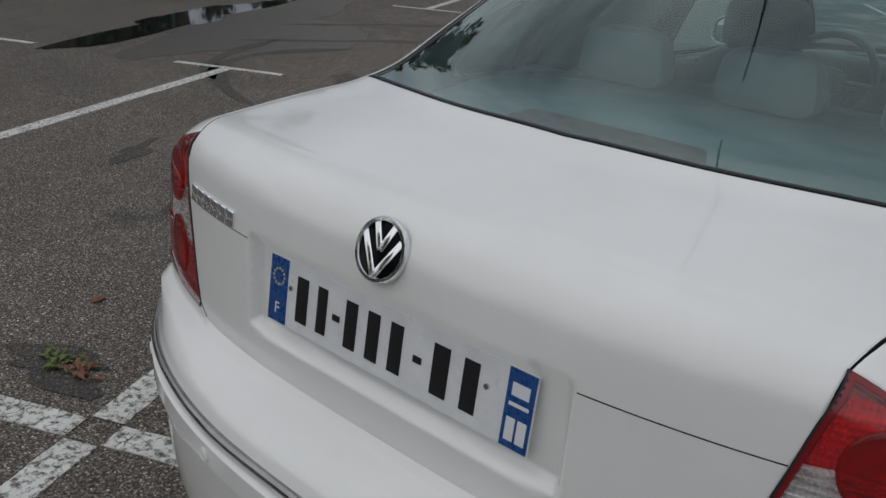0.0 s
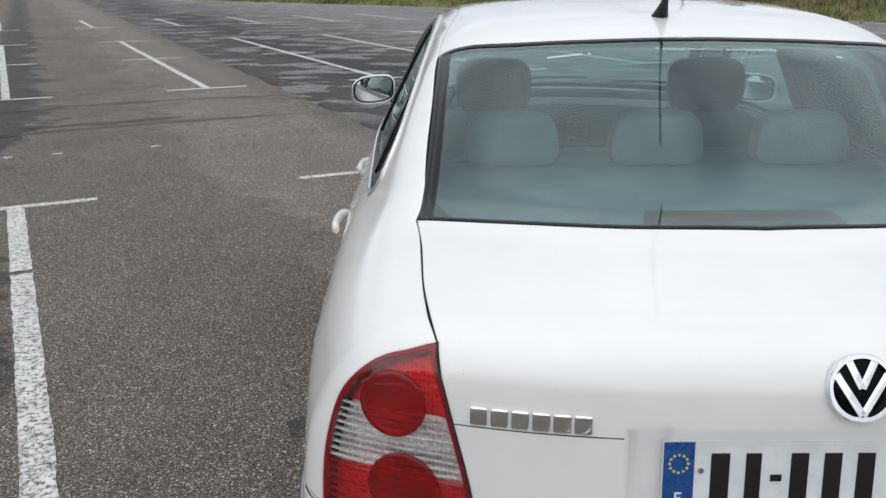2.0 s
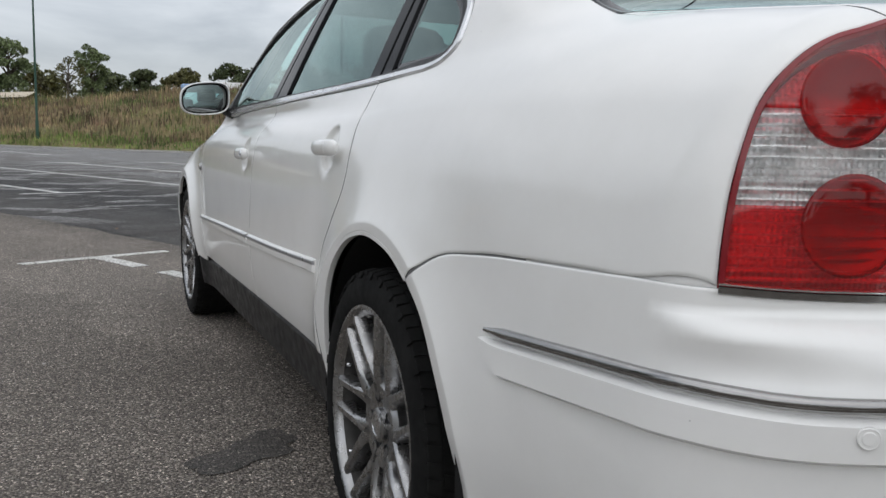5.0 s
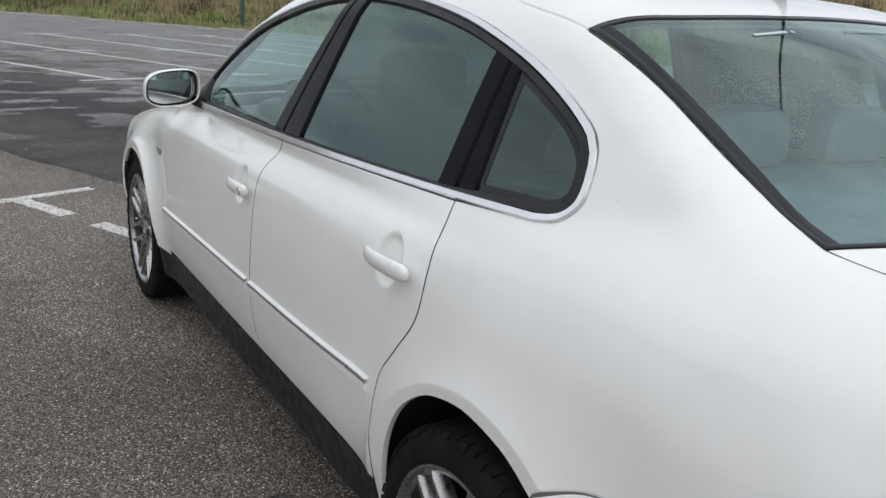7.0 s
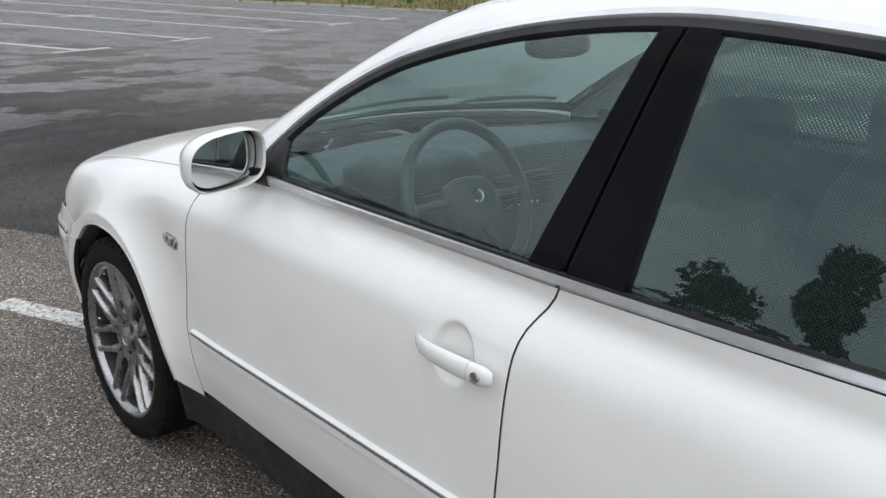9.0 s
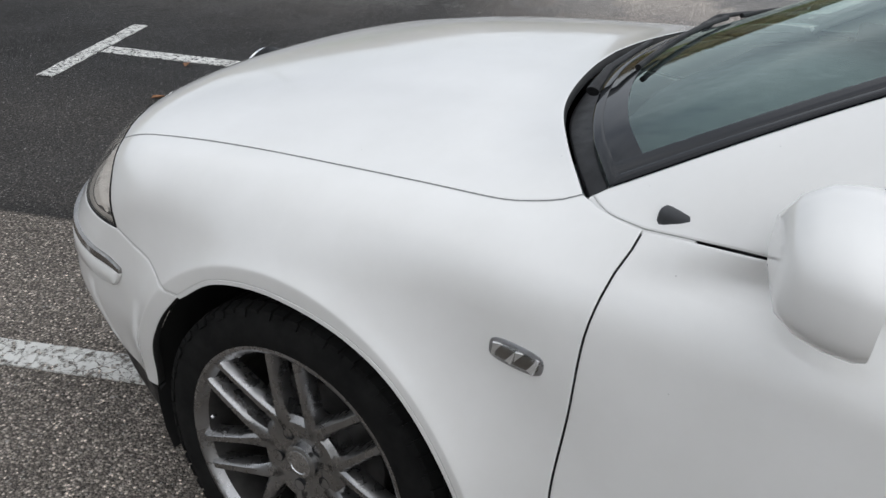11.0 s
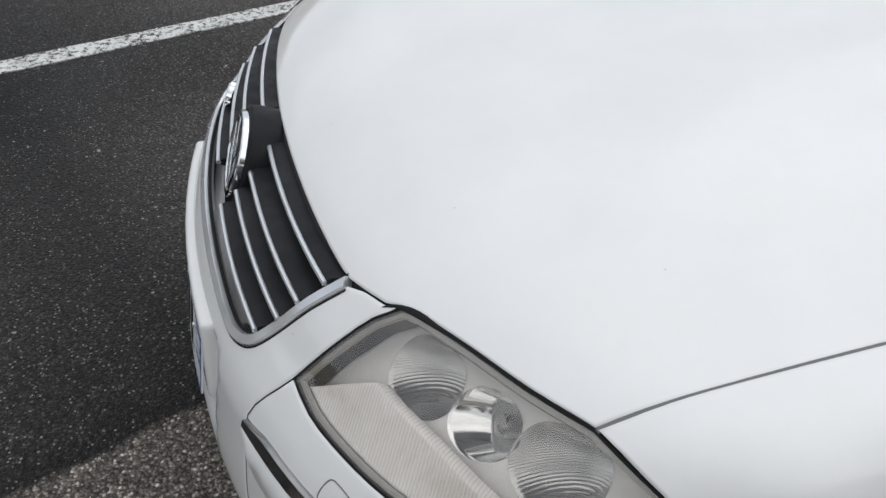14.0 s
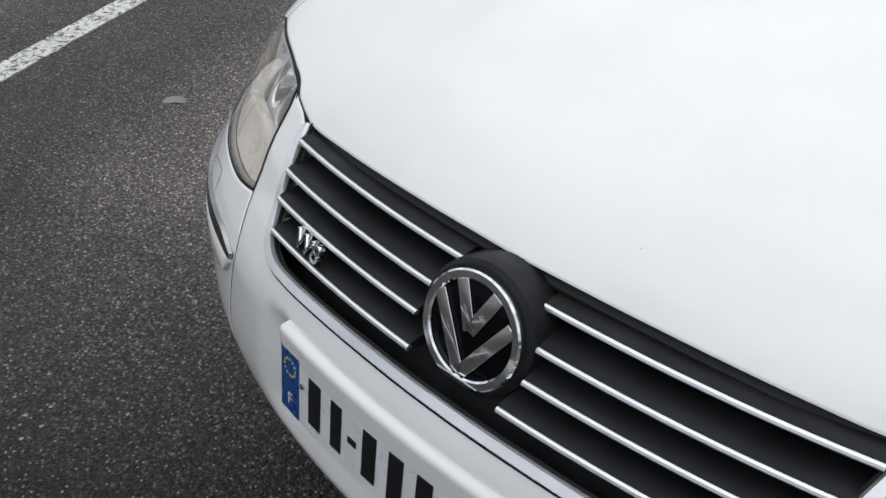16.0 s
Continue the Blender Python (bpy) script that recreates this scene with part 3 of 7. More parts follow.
LAMP_LOW = left((.457, 3.555, .629), (.506, 3.537, .615), (.573, 3.507, .612), (.627, 3.475, .611), (.676, 3.438, .612), (.728, 3.385, .614), (.775, 3.30, .617), (.816, 3.192, .627))
LAMP_IN = left((.457, 3.555, .629), (.461, 3.533, .653), (.470, 3.499, .692), (.476, 3.466, .722), (.490, 3.440, .749))
FRONT_SEAM = yz((3.192, .627), (3.136, .611), (3.085, .606), (3.046, .593), (3.007, .583), (2.972, .585))
REAR_SEAM = left((.750, -.928, .748), (.794, -.856, .7485), (.812, -.752, .744), (.826, -.622, .738), (.835, -.483, .727), (.846, -.372, .710), (.870, -.272, .655))
REAR_SEAM[-1] = REAR_ARCH[0]
LID_EDGE = left((.614, -.518, 1.103), (.602, -.64, 1.090), (.594, -.82, 1.075), (.577, -.95, 1.056), (.572, -.970, 1.046))
TAIL_OUT = left((.572, -.970, 1.046), (.610, -.966, 1.034), (.645, -.955, 1.020), (.687, -.945, .990), (.717, -.937, .95), (.736, -.934, .893), (.747, -.931, .827), (.750, -.928, .748))
TAIL_IN = left((.572, -.970, 1.046), (.566, -.995, 1.0), (.551, -1.009, .935), (.528, -1.018, .84), (.510, -1.02, .742))
TAIL_LOW = left((.750, -.928, .748), (.69, -.958, .744), (.60, -.99, .742), (.510, -1.02, .742))
LID_LOW = left((.510, -1.02, .742), (.478, -1.034, .722), (.325, -1.058, .719), (.188, -1.064, .720), (0, -1.066, .721))
SCREEN_LOW = left((0, -.662, 1.119), (.25, -.640, 1.118), (.45, -.585, 1.114), (.614, -.518, 1.103))
SCREEN_SIDE = left((.614, -.518, 1.103), (.598, -.325, 1.183), (.586, -.13, 1.280), (.577, .070, 1.355))
SCREEN_TOP = left((.577, .070, 1.355), (.50, .035, 1.378), (.42, .0, 1.388), (.2, -.04, 1.398), (0, -.05, 1.402))
ROOF_EDGE = left((.577, .070, 1.355), (.557, .286, 1.387), (.537, .431, 1.409), (.515, .644, 1.430), (.510, .9, 1.440), (.515, 1.2, 1.425), (.528, 1.42, 1.392), (.540, 1.56, 1.355))
WIND_TOP = left((0, 1.68, 1.392), (.25, 1.665, 1.385), (.45, 1.61, 1.365), (.540, 1.56, 1.355))
WIND_SIDE = left((.540, 1.56, 1.355), (.585, 1.78, 1.235), (.625, 2.02, 1.09), (.690, 2.285, .945))
WIND_LOW = left((.690, 2.285, .945), (.55, 2.375, .955), (.40, 2.44, .965), (.2, 2.49, .97), (0, 2.50, .97))
BONNET_BACK = left((.700, 2.318, .933), (.56, 2.405, .933), (.40, 2.491, .942), (.163, 2.548, .949), (0, 2.565, .95))

def grille_round(out, up):
    """The grille's lower edge and its rounded corner, moved outwards and up a little."""
    return left(*((a + out * min(1, a / .3), y, z + up * max(0, 1 - max(0, a - .3) / .08)) for a, y, z in ((0, 3.646, .600), (.12, 3.643, .600), (.22, 3.638, .6005), (.29, 3.632, .601), (.325, 3.627, .6035),
                  (.348, 3.619, .609), (.363, 3.610, .617), (.373, 3.600, .627), (.381, 3.584, .642), (.390, 3.562, .663), (.400, 3.532, .692), (.415, 3.490, .730))))


def flare_rows(hub, rise, brim):
    """Places along a wheel-arch crease, in rows a few millimetres apart."""
    w = np.linspace(-.35, math.pi + .35, 190)
    return np.vstack([yz(*zip(hub + (brim + d) * np.cos(w), rise + (brim + d) * np.sin(w))) for d in (-.010, -.0045, -.0015, .0015, .0045, .010)])


FRONT_CREASE, REAR_CREASE = flare_rows(2.715, .305, .413), flare_rows(-.09, .345, .390)
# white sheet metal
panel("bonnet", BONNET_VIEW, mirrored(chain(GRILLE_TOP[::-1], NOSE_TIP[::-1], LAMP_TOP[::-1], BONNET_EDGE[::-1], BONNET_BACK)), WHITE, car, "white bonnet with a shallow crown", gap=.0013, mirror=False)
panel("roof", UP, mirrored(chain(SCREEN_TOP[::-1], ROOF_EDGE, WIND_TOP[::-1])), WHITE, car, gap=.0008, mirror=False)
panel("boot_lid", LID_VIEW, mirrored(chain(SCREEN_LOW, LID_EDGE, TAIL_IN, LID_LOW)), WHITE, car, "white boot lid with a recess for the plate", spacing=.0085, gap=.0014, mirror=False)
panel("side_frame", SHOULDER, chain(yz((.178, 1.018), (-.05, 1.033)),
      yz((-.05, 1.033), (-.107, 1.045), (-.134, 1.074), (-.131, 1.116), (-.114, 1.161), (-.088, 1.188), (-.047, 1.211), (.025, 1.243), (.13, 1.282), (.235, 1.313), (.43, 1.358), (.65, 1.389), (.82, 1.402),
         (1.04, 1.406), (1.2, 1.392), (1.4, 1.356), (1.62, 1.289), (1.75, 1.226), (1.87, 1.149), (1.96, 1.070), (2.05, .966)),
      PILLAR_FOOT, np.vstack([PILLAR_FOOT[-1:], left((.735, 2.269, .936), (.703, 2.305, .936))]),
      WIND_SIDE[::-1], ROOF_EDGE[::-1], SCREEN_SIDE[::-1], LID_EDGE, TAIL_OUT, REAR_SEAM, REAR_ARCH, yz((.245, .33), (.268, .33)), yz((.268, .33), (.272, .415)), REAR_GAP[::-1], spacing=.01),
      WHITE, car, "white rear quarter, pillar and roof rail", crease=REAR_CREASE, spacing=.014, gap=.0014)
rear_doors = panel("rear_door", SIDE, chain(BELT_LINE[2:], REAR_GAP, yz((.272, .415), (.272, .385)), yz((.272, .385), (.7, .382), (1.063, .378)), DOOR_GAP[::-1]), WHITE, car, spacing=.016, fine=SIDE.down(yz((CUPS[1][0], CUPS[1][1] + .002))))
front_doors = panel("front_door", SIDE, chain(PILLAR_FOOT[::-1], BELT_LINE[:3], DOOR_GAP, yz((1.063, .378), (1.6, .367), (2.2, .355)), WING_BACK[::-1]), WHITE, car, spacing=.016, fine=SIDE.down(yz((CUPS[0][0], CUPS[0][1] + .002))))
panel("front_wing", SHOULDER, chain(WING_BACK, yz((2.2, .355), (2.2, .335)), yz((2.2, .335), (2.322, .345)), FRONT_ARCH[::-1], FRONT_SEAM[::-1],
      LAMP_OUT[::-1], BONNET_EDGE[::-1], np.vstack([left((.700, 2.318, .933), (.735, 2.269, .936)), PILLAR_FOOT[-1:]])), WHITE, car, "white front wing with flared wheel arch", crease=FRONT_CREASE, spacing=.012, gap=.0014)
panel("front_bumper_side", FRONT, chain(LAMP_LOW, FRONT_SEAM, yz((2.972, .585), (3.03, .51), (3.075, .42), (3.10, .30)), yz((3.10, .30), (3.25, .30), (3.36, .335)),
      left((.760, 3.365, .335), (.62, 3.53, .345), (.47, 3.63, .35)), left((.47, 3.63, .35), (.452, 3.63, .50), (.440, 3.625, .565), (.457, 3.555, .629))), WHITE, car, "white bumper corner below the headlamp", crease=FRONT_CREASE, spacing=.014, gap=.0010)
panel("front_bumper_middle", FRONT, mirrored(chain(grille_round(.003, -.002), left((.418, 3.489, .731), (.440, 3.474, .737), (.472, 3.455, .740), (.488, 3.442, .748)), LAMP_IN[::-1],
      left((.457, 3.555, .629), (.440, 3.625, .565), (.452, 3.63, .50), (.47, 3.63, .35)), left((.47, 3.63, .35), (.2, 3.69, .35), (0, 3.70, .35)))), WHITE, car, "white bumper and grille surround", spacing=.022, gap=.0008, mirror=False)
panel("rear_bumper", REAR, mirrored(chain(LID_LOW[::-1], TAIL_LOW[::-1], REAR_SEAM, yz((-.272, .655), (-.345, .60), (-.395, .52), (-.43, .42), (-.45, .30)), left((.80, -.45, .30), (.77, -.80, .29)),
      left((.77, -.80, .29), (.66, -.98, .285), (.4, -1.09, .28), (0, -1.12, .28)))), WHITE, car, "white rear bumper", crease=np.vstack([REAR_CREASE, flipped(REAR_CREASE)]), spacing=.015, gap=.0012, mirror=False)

# glass with black printed borders
screen = mirrored(chain(SCREEN_LOW, SCREEN_SIDE, SCREEN_TOP))
rear_glass, = panel("rear_window", Flat(0, -.6, 1), screen, REAR_GLASS, car, "green-tinted rear window", spacing=.02, lift=-.003, depth=.004, mirror=False)
band("window_border", Flat(0, -.6, 1), screen, PRINT, rear_glass, .003, .013, -.0015, .0010, mirror=False)
band("window_border", Flat(0, -.6, 1), spline(SCREEN_SIDE, .03), PRINT, rear_glass, -.030, -.010, -.0022, .0006, closed=False)
band("window_border", Flat(0, -.6, 1), spline(np.vstack([SCREEN_LOW, flipped(SCREEN_LOW[:0:-1])])[:4], .03), PRINT, rear_glass, .010, .024, -.0022, .0006, closed=False)
wind = mirrored(chain(WIND_LOW[::-1], WIND_SIDE[::-1], WIND_TOP[::-1]))
windscreen, = panel("windscreen", Flat(0, .6, 1), wind, GLASS, car, "green-tinted windscreen", spacing=.02, lift=-.003, depth=.004, mirror=False)
band("window_border", Flat(0, .6, 1), wind, PRINT, windscreen, .003, .020, -.0010, .0010, mirror=False)
band("window_border", Flat(0, .6, 1), spline(WIND_SIDE, .03), PRINT, windscreen, -.050, -.016, -.0016, .0006, closed=False)
band("window_border", Flat(0, .6, 1), spline(WIND_LOW, .03), PRINT, windscreen, -.060, -.016, -.0021, .0006, closed=False)
panel("front_door_window", SIDE, chain(yz((2.0, .985), (1.12, 1.0)), yz((1.12, 1.0), (1.05, 1.395)), yz((1.05, 1.395), (1.2, 1.380), (1.4, 1.344), (1.62, 1.278), (1.75, 1.214), (1.87, 1.136), (2.0, .985))), GLASS, front_doors, "clear green-tinted door glass", lift=-.008, depth=.004)
panel("rear_door_window", SIDE, chain(yz((.98, 1.0), (.52, 1.015), (.26, 1.024)), yz((.26, 1.024), (.288, 1.312)), yz((.288, 1.312), (.43, 1.345), (.65, 1.376), (.98, 1.395)), yz((.98, 1.395), (.98, 1.0))), TINTED, rear_doors, "dark privacy glass", lift=-.008, depth=.004)
panel("window_film", SIDE, chain(yz((.97, 1.002), (.52, 1.017), (.27, 1.026)), yz((.27, 1.026), (.296, 1.306)), yz((.296, 1.306), (.43, 1.339), (.65, 1.370), (.97, 1.389)), yz((.97, 1.389), (.97, 1.002))), FILM, rear_doors[0], "dark perforated sun film", lift=-.014, depth=.0003, mirror=False)
QUARTER = chain(yz((.16, 1.028), (-.05, 1.040)), yz((-.05, 1.040), (-.098, 1.052), (-.120, 1.078), (-.117, 1.115), (-.101, 1.155), (-.04, 1.202), (.03, 1.233), (.12, 1.266), (.2, 1.290)), yz((.2, 1.290), (.16, 1.028)))
quarters = panel("quarter_window", SIDE, QUARTER, PRIVACY, car, "dark fixed quarter window", lift=-.008, depth=.004)
band("window_border", SIDE, QUARTER, PRINT, quarters, .004, .034, -.0072, .0008)
# black window frames and pillars
SUNK = DAYLIGHT.copy()
SUNK[:, 2] -= .013 * step(SUNK[:, 1], -.05, .25) * (SUNK[:, 2] < 1.0405 - .033 * (SUNK[:, 1] + .06)) * (SUNK[:, 1] < 2.03)
band("window_frame", SIDE, SUNK, BLACK_TRIM, car, .010, .030, -.004, .004)
band("window_chrome", SIDE, DAYLIGHT, STRIP, car, -.0055, .0100, -.001, .0055, label="chrome strip round the side windows")
panel("pillar_cover", SIDE, chain(yz((1.146, 1.004), (1.075, 1.006)), yz((1.075, 1.006), (1.034, 1.392)), yz((1.034, 1.392), (1.070, 1.392)), yz((1.070, 1.392), (1.146, 1.004))), GLOSS_BLACK, front_doors, "gloss black pillar cover", gap=.001, lift=-.001)
panel("pillar_cover", SIDE, chain(yz((1.067, 1.009), (.952, 1.012)), yz((.952, 1.012), (.968, 1.39)), yz((.968, 1.39), (1.026, 1.392)), yz((1.026, 1.392), (1.067, 1.009))), GLOSS_BLACK, rear_doors, "gloss black pillar cover", gap=.001, lift=-.001)
panel("pillar_cover", SIDE, chain(yz((.268, 1.033), (.204, 1.035)), yz((.204, 1.035), (.228, 1.298)), yz((.228, 1.298), (.290, 1.312)), yz((.290, 1.312), (.268, 1.033))), GLOSS_BLACK, rear_doors, "gloss black pillar cover", gap=.001, lift=-.001)
panel("pillar_cover", SIDE, chain(yz((.196, 1.035), (.140, 1.038)), yz((.140, 1.038), (.188, 1.285)), yz((.188, 1.285), (.220, 1.296)), yz((.220, 1.296), (.196, 1.035))), GLOSS_BLACK, car, "gloss black pillar cover", gap=.001, lift=-.001)
panel("mirror_triangle", SIDE, chain(yz((2.025, .985), (1.885, .990)), yz((1.885, .990), (1.925, 1.095)), yz((1.925, 1.095), (2.025, .985))), BLACK_TRIM, front_doors, gap=.001, lift=.001)
# seals and strips that close the gaps from behind, toned for the shade inside
for gap_name, view, run in (("door_seal", SIDE, DOOR_GAP), ("door_seal", SIDE, REAR_GAP), ("door_seal", SIDE, WING_BACK), ("bonnet_seal", HEAD_VIEW, np.vstack([LAMP_TOP, NOSE_TIP[1:]])),
                            ("lid_seal", SHOULDER, LID_EDGE), ("lid_seal", TAIL_VIEW, TAIL_IN),
                            ("lamp_seal", HEAD_VIEW, LAMP_LOW), ("lamp_seal", HEAD_VIEW, LAMP_OUT), ("bonnet_seal", NOSE_VIEW, GRILLE_TOP)):
    band(gap_name, view, spline(run, .02), SEAL_GAP_BLACK, car, -.009, .009, -.012, .003, closed=False)
for gap_name, view, run in (("bonnet_seal", SHOULDER, BONNET_EDGE), ("bumper_seal", SIDE, FRONT_SEAM), ("bumper_seal", SHOULDER, REAR_SEAM[3:]), ("roof_seal", SHOULDER, ROOF_EDGE)):
    band(gap_name, view, spline(run, .02), WHITE if gap_name == "roof_seal" or run is FRONT_SEAM else GAP_GREY, car, -.004, .004, -.0032 if gap_name == "bumper_seal" and run is not FRONT_SEAM else -.0020, .0008, closed=False)
band("bumper_seal", TAIL_VIEW, spline(REAR_SEAM[:4], .02), WHITE, car, -.010, .010, -.0045, .0008, closed=False)
band("bumper_ledge", REAR, spline(LID_LOW, .02), WHITE, car, -.012, .012, -.005, .002, closed=False)
band("lamp_seal", TAIL_VIEW, spline(TAIL_OUT, .008), SEAL_GAP_BLACK, car, -.002, .002, -.0046, .0008, closed=False)
# Flush black line drawn for the shaded gap between lamp and lid.
band("lamp_seal", TAIL_VIEW, spline(TAIL_IN, .008), SEAL_GAP_BLACK, car, -.0022, .0022, .0002, .0008, closed=False)
band("pillar_joint", SHOULDER, spline(np.vstack([PILLAR_FOOT[1:], left((.735, 2.269, .936), (.703, 2.305, .936))]), .02), WHITE, car, -.006, .006, -.0034, .0010, closed=False)
# side mouldings, chrome strips and sills
band("belt_strip", SIDE, spline(np.vstack([BELT_LINE[:2], BELT_LINE[2:3] + (0, .006, 0)]) + (0, 0, .007), .03), SATIN, front_doors, -.0065, .0035, -.0005, .004, closed=False, label="satin chrome strip under the glass")
band("belt_strip", SIDE, spline(np.vstack([BELT_LINE[2:3] - (0, .004, 0), BELT_LINE[3:]]) + (0, 0, .007), .03), SATIN, rear_doors, -.0065, .0035, -.0005, .004, closed=False, label="satin chrome strip under the glass")
band("door_moulding", SIDE, spline(yz((2.195, .525), (1.7, .545), (1.125, .563)), .04), WHITE, front_doors, -.017, .017, .001, .008, closed=False, label="white rubbing strip with a thin chrome line")
band("moulding_chrome", SIDE, spline(yz((2.195, .533), (1.7, .553), (1.125, .571)), .04), GREY_STRIP, front_doors, -.0045, .0045, .009, .0015, closed=False)
band("door_moulding", SIDE, spline(yz((1.095, .564), (.7, .576), (.31, .592)), .04), WHITE, rear_doors, -.017, .017, .001, .008, closed=False, label="white rubbing strip with a thin chrome line")
band("moulding_chrome", SIDE, spline(yz((1.095, .572), (.7, .584), (.31, .600)), .04), GREY_STRIP, rear_doors, -.0045, .0045, .009, .0015, closed=False)
panel("sill", SIDE, chain(yz((2.33, .338), (1.6, .360), (.26, .375)), yz((.26, .375), (.25, .24)), yz((.25, .24), (2.31, .22)), yz((2.31, .22), (2.33, .338))), BLACK_TRIM, car, "black plastic sill", lift=-.004, depth=.05)
front_strip = spline(left((.835, 3.18, .547), (.815, 3.262, .547), (.755, 3.372, .549), (.665, 3.485, .553), (.55, 3.575, .558), (.444, 3.624, .563)), .02)
cap = np.linspace(0, 1, len(front_strip))
cap = np.sqrt(np.clip(np.minimum(cap, 1 - cap) * .55 / .045, 0.0, 1)) ** .8
band("bumper_strip", FRONT, front_strip, DARKENED_CHROME, car, -.011, -.011 + .021 * np.maximum(cap, .5), .0005, .0065, closed=False, label="chrome strip on the front bumper")
band("bumper_bar", FRONT, front_strip - (0, 0, .034), WHITE, car, .018 - .042 * cap, .0225, .0005, .0062, closed=False, label="white rubbing bar below the strip")
rear_strip = spline(np.vstack([left((.836, -.535, .622), (.817, -.76, .635), (.79, -.93, .642), (.72, -1.04, .645), (.55, -1.105, .645), (.3, -1.155, .642), (0, -1.17, .641))]), .025)
rear_strip = np.vstack([rear_strip, flipped(rear_strip[::-1])[1:]])
cap = np.minimum(np.arange(len(rear_strip)), np.arange(len(rear_strip))[::-1]) * .025
cap = np.clip(cap / .05, 0, 1) ** .5
bm = bmesh.new()
tube(bm, [Vector(p) for p in rear_strip + .003 * skin_normal(rear_strip)], [.0085 * float(max(w, .35)) for w in cap], 14)
part("bumper_strip", bm, DARKENED_CHROME, car, "rounded chrome strip round the rear bumper")
band("bumper_bar", REAR, rear_strip - (0, 0, .038), WHITE, car, .022 - .050 * cap, .0265, .001, .0115, closed=False, label="white rubbing bar below the strip", mirror=False)
panel("lower_lip", FRONT, mirrored(chain(left((0, 3.70, .35), (.2, 3.69, .35), (.47, 3.63, .345)), left((.47, 3.63, .345), (.62, 3.53, .34), (.76, 3.365, .33)), yz((3.36, .33), (3.25, .295), (3.10, .295)), yz((3.10, .295), (3.10, .225)),
      left((.76, 3.10, .225), (.70, 3.36, .215), (.45, 3.56, .21), (0, 3.62, .21)))), BLACK_TRIM, car, "black plastic bumper lip", lift=-.004, mirror=False)
panel("lower_lip", REAR, mirrored(chain(left((0, -1.12, .275), (.4, -1.09, .275), (.66, -.98, .28), (.77, -.80, .285), (.80, -.45, .295)), left((.80, -.45, .295), (.78, -.45, .22)), left((.78, -.45, .22), (.72, -.8, .215), (.4, -1.03, .21), (0, -1.06, .21)))), BLACK_TRIM, car, "black plastic bumper lip", lift=-.006, mirror=False)
# wheel-arch lips
band("arch_lip", SIDE, spline(FRONT_ARCH, .02), WHITE, car, -.006, .004, -.004, .004, closed=False)
band("arch_lip", SIDE, spline(REAR_ARCH, .02), WHITE, car, -.006, .004, -.004, .004, closed=False)


# ---- the car's fittings ----
def on_skin(view, at):
    at = np.array([at], float)
    p = view.lay(view.down(at), at)
    return p[0], skin_normal(p)[0]


def facing(p, n, along):
    """A pose at p with its z axis along n and its x axis as near as can be to the given way."""
    z = Vector(n).normalized()
    x = (Vector(along) - Vector(along).dot(z) * z).normalized()
    y = z.cross(x)
    return Matrix(((x.x, y.x, z.x, p[0]), (x.y, y.y, z.y, p[1]), (x.z, y.z, z.z, p[2]), (0, 0, 0, 1)))


def lettering(name, words, tall, deep, mat, parent, m, squeeze=1.0, lean=0.0, bevel=0.0):
    """Words as one solid mesh, centred on the pose m."""
    c = bpy.data.curves.new(name, "FONT")
    c.body, c.align_x, c.align_y = words, "CENTER", "CENTER"
    c.size, c.extrude, c.shear, c.bevel_depth = tall / .72, deep, lean, bevel
    raised = bpy.data.objects.new(name, c)
    me = bpy.data.meshes.new_from_object(raised)
    bpy.data.objects.remove(raised)
    me.transform(m @ Matrix.Diagonal((squeeze, 1, 1, 1)))
    me.materials.clear()
    me.materials.append(mat)
    ob = new(name, me)
    ob.parent = parent
    return ob


MIRROR_X = Matrix.Diagonal((-1, 1, 1, 1))
SIDES = (Matrix(), MIRROR_X)


def clipped(loop, axis, value, keep_above):
    """The part of a closed outline on one side of a level."""
    out, s = [], 1 if keep_above else -1
    for a, b in zip(loop, np.roll(loop, -1, 0)):
        da, db = s * (a[axis] - value), s * (b[axis] - value)
        if da >= 0:
            out.append(a)
        if da * db < 0:
            out.append(a + (b - a) * da / (da - db))
    return np.array(out)


# tail lamps: red above and below, clear between, two round lenses
tail_loop = chain(TAIL_OUT, TAIL_LOW, TAIL_IN[::-1], spacing=.007)
tails = panel("tail_lamp", TAIL_VIEW, tail_loop, TAIL_BACK, car, "red and clear tail lamp with two round lenses", lift=-.028, depth=.05)
for low, high, mat, what, say in ((.944, 2, RED_LENS, "upper_lens", "red lens"), (.840, .944, CLEAR_LENS, "middle_lens", "clear ribbed lens"), (0, .840, RED_LENS, "lower_lens", "red lens")):
    piece = clipped(clipped(tail_loop, 2, low, True), 2, high, False)
    panel(what, TAIL_VIEW, piece, mat, tails, say, spacing=.02, gap=.0008, lift=.0005, depth=.004)
band("lens_rim", TAIL_VIEW, tail_loop, RED_RIM, tails, -.0012, .0065, -.0008, .0018)
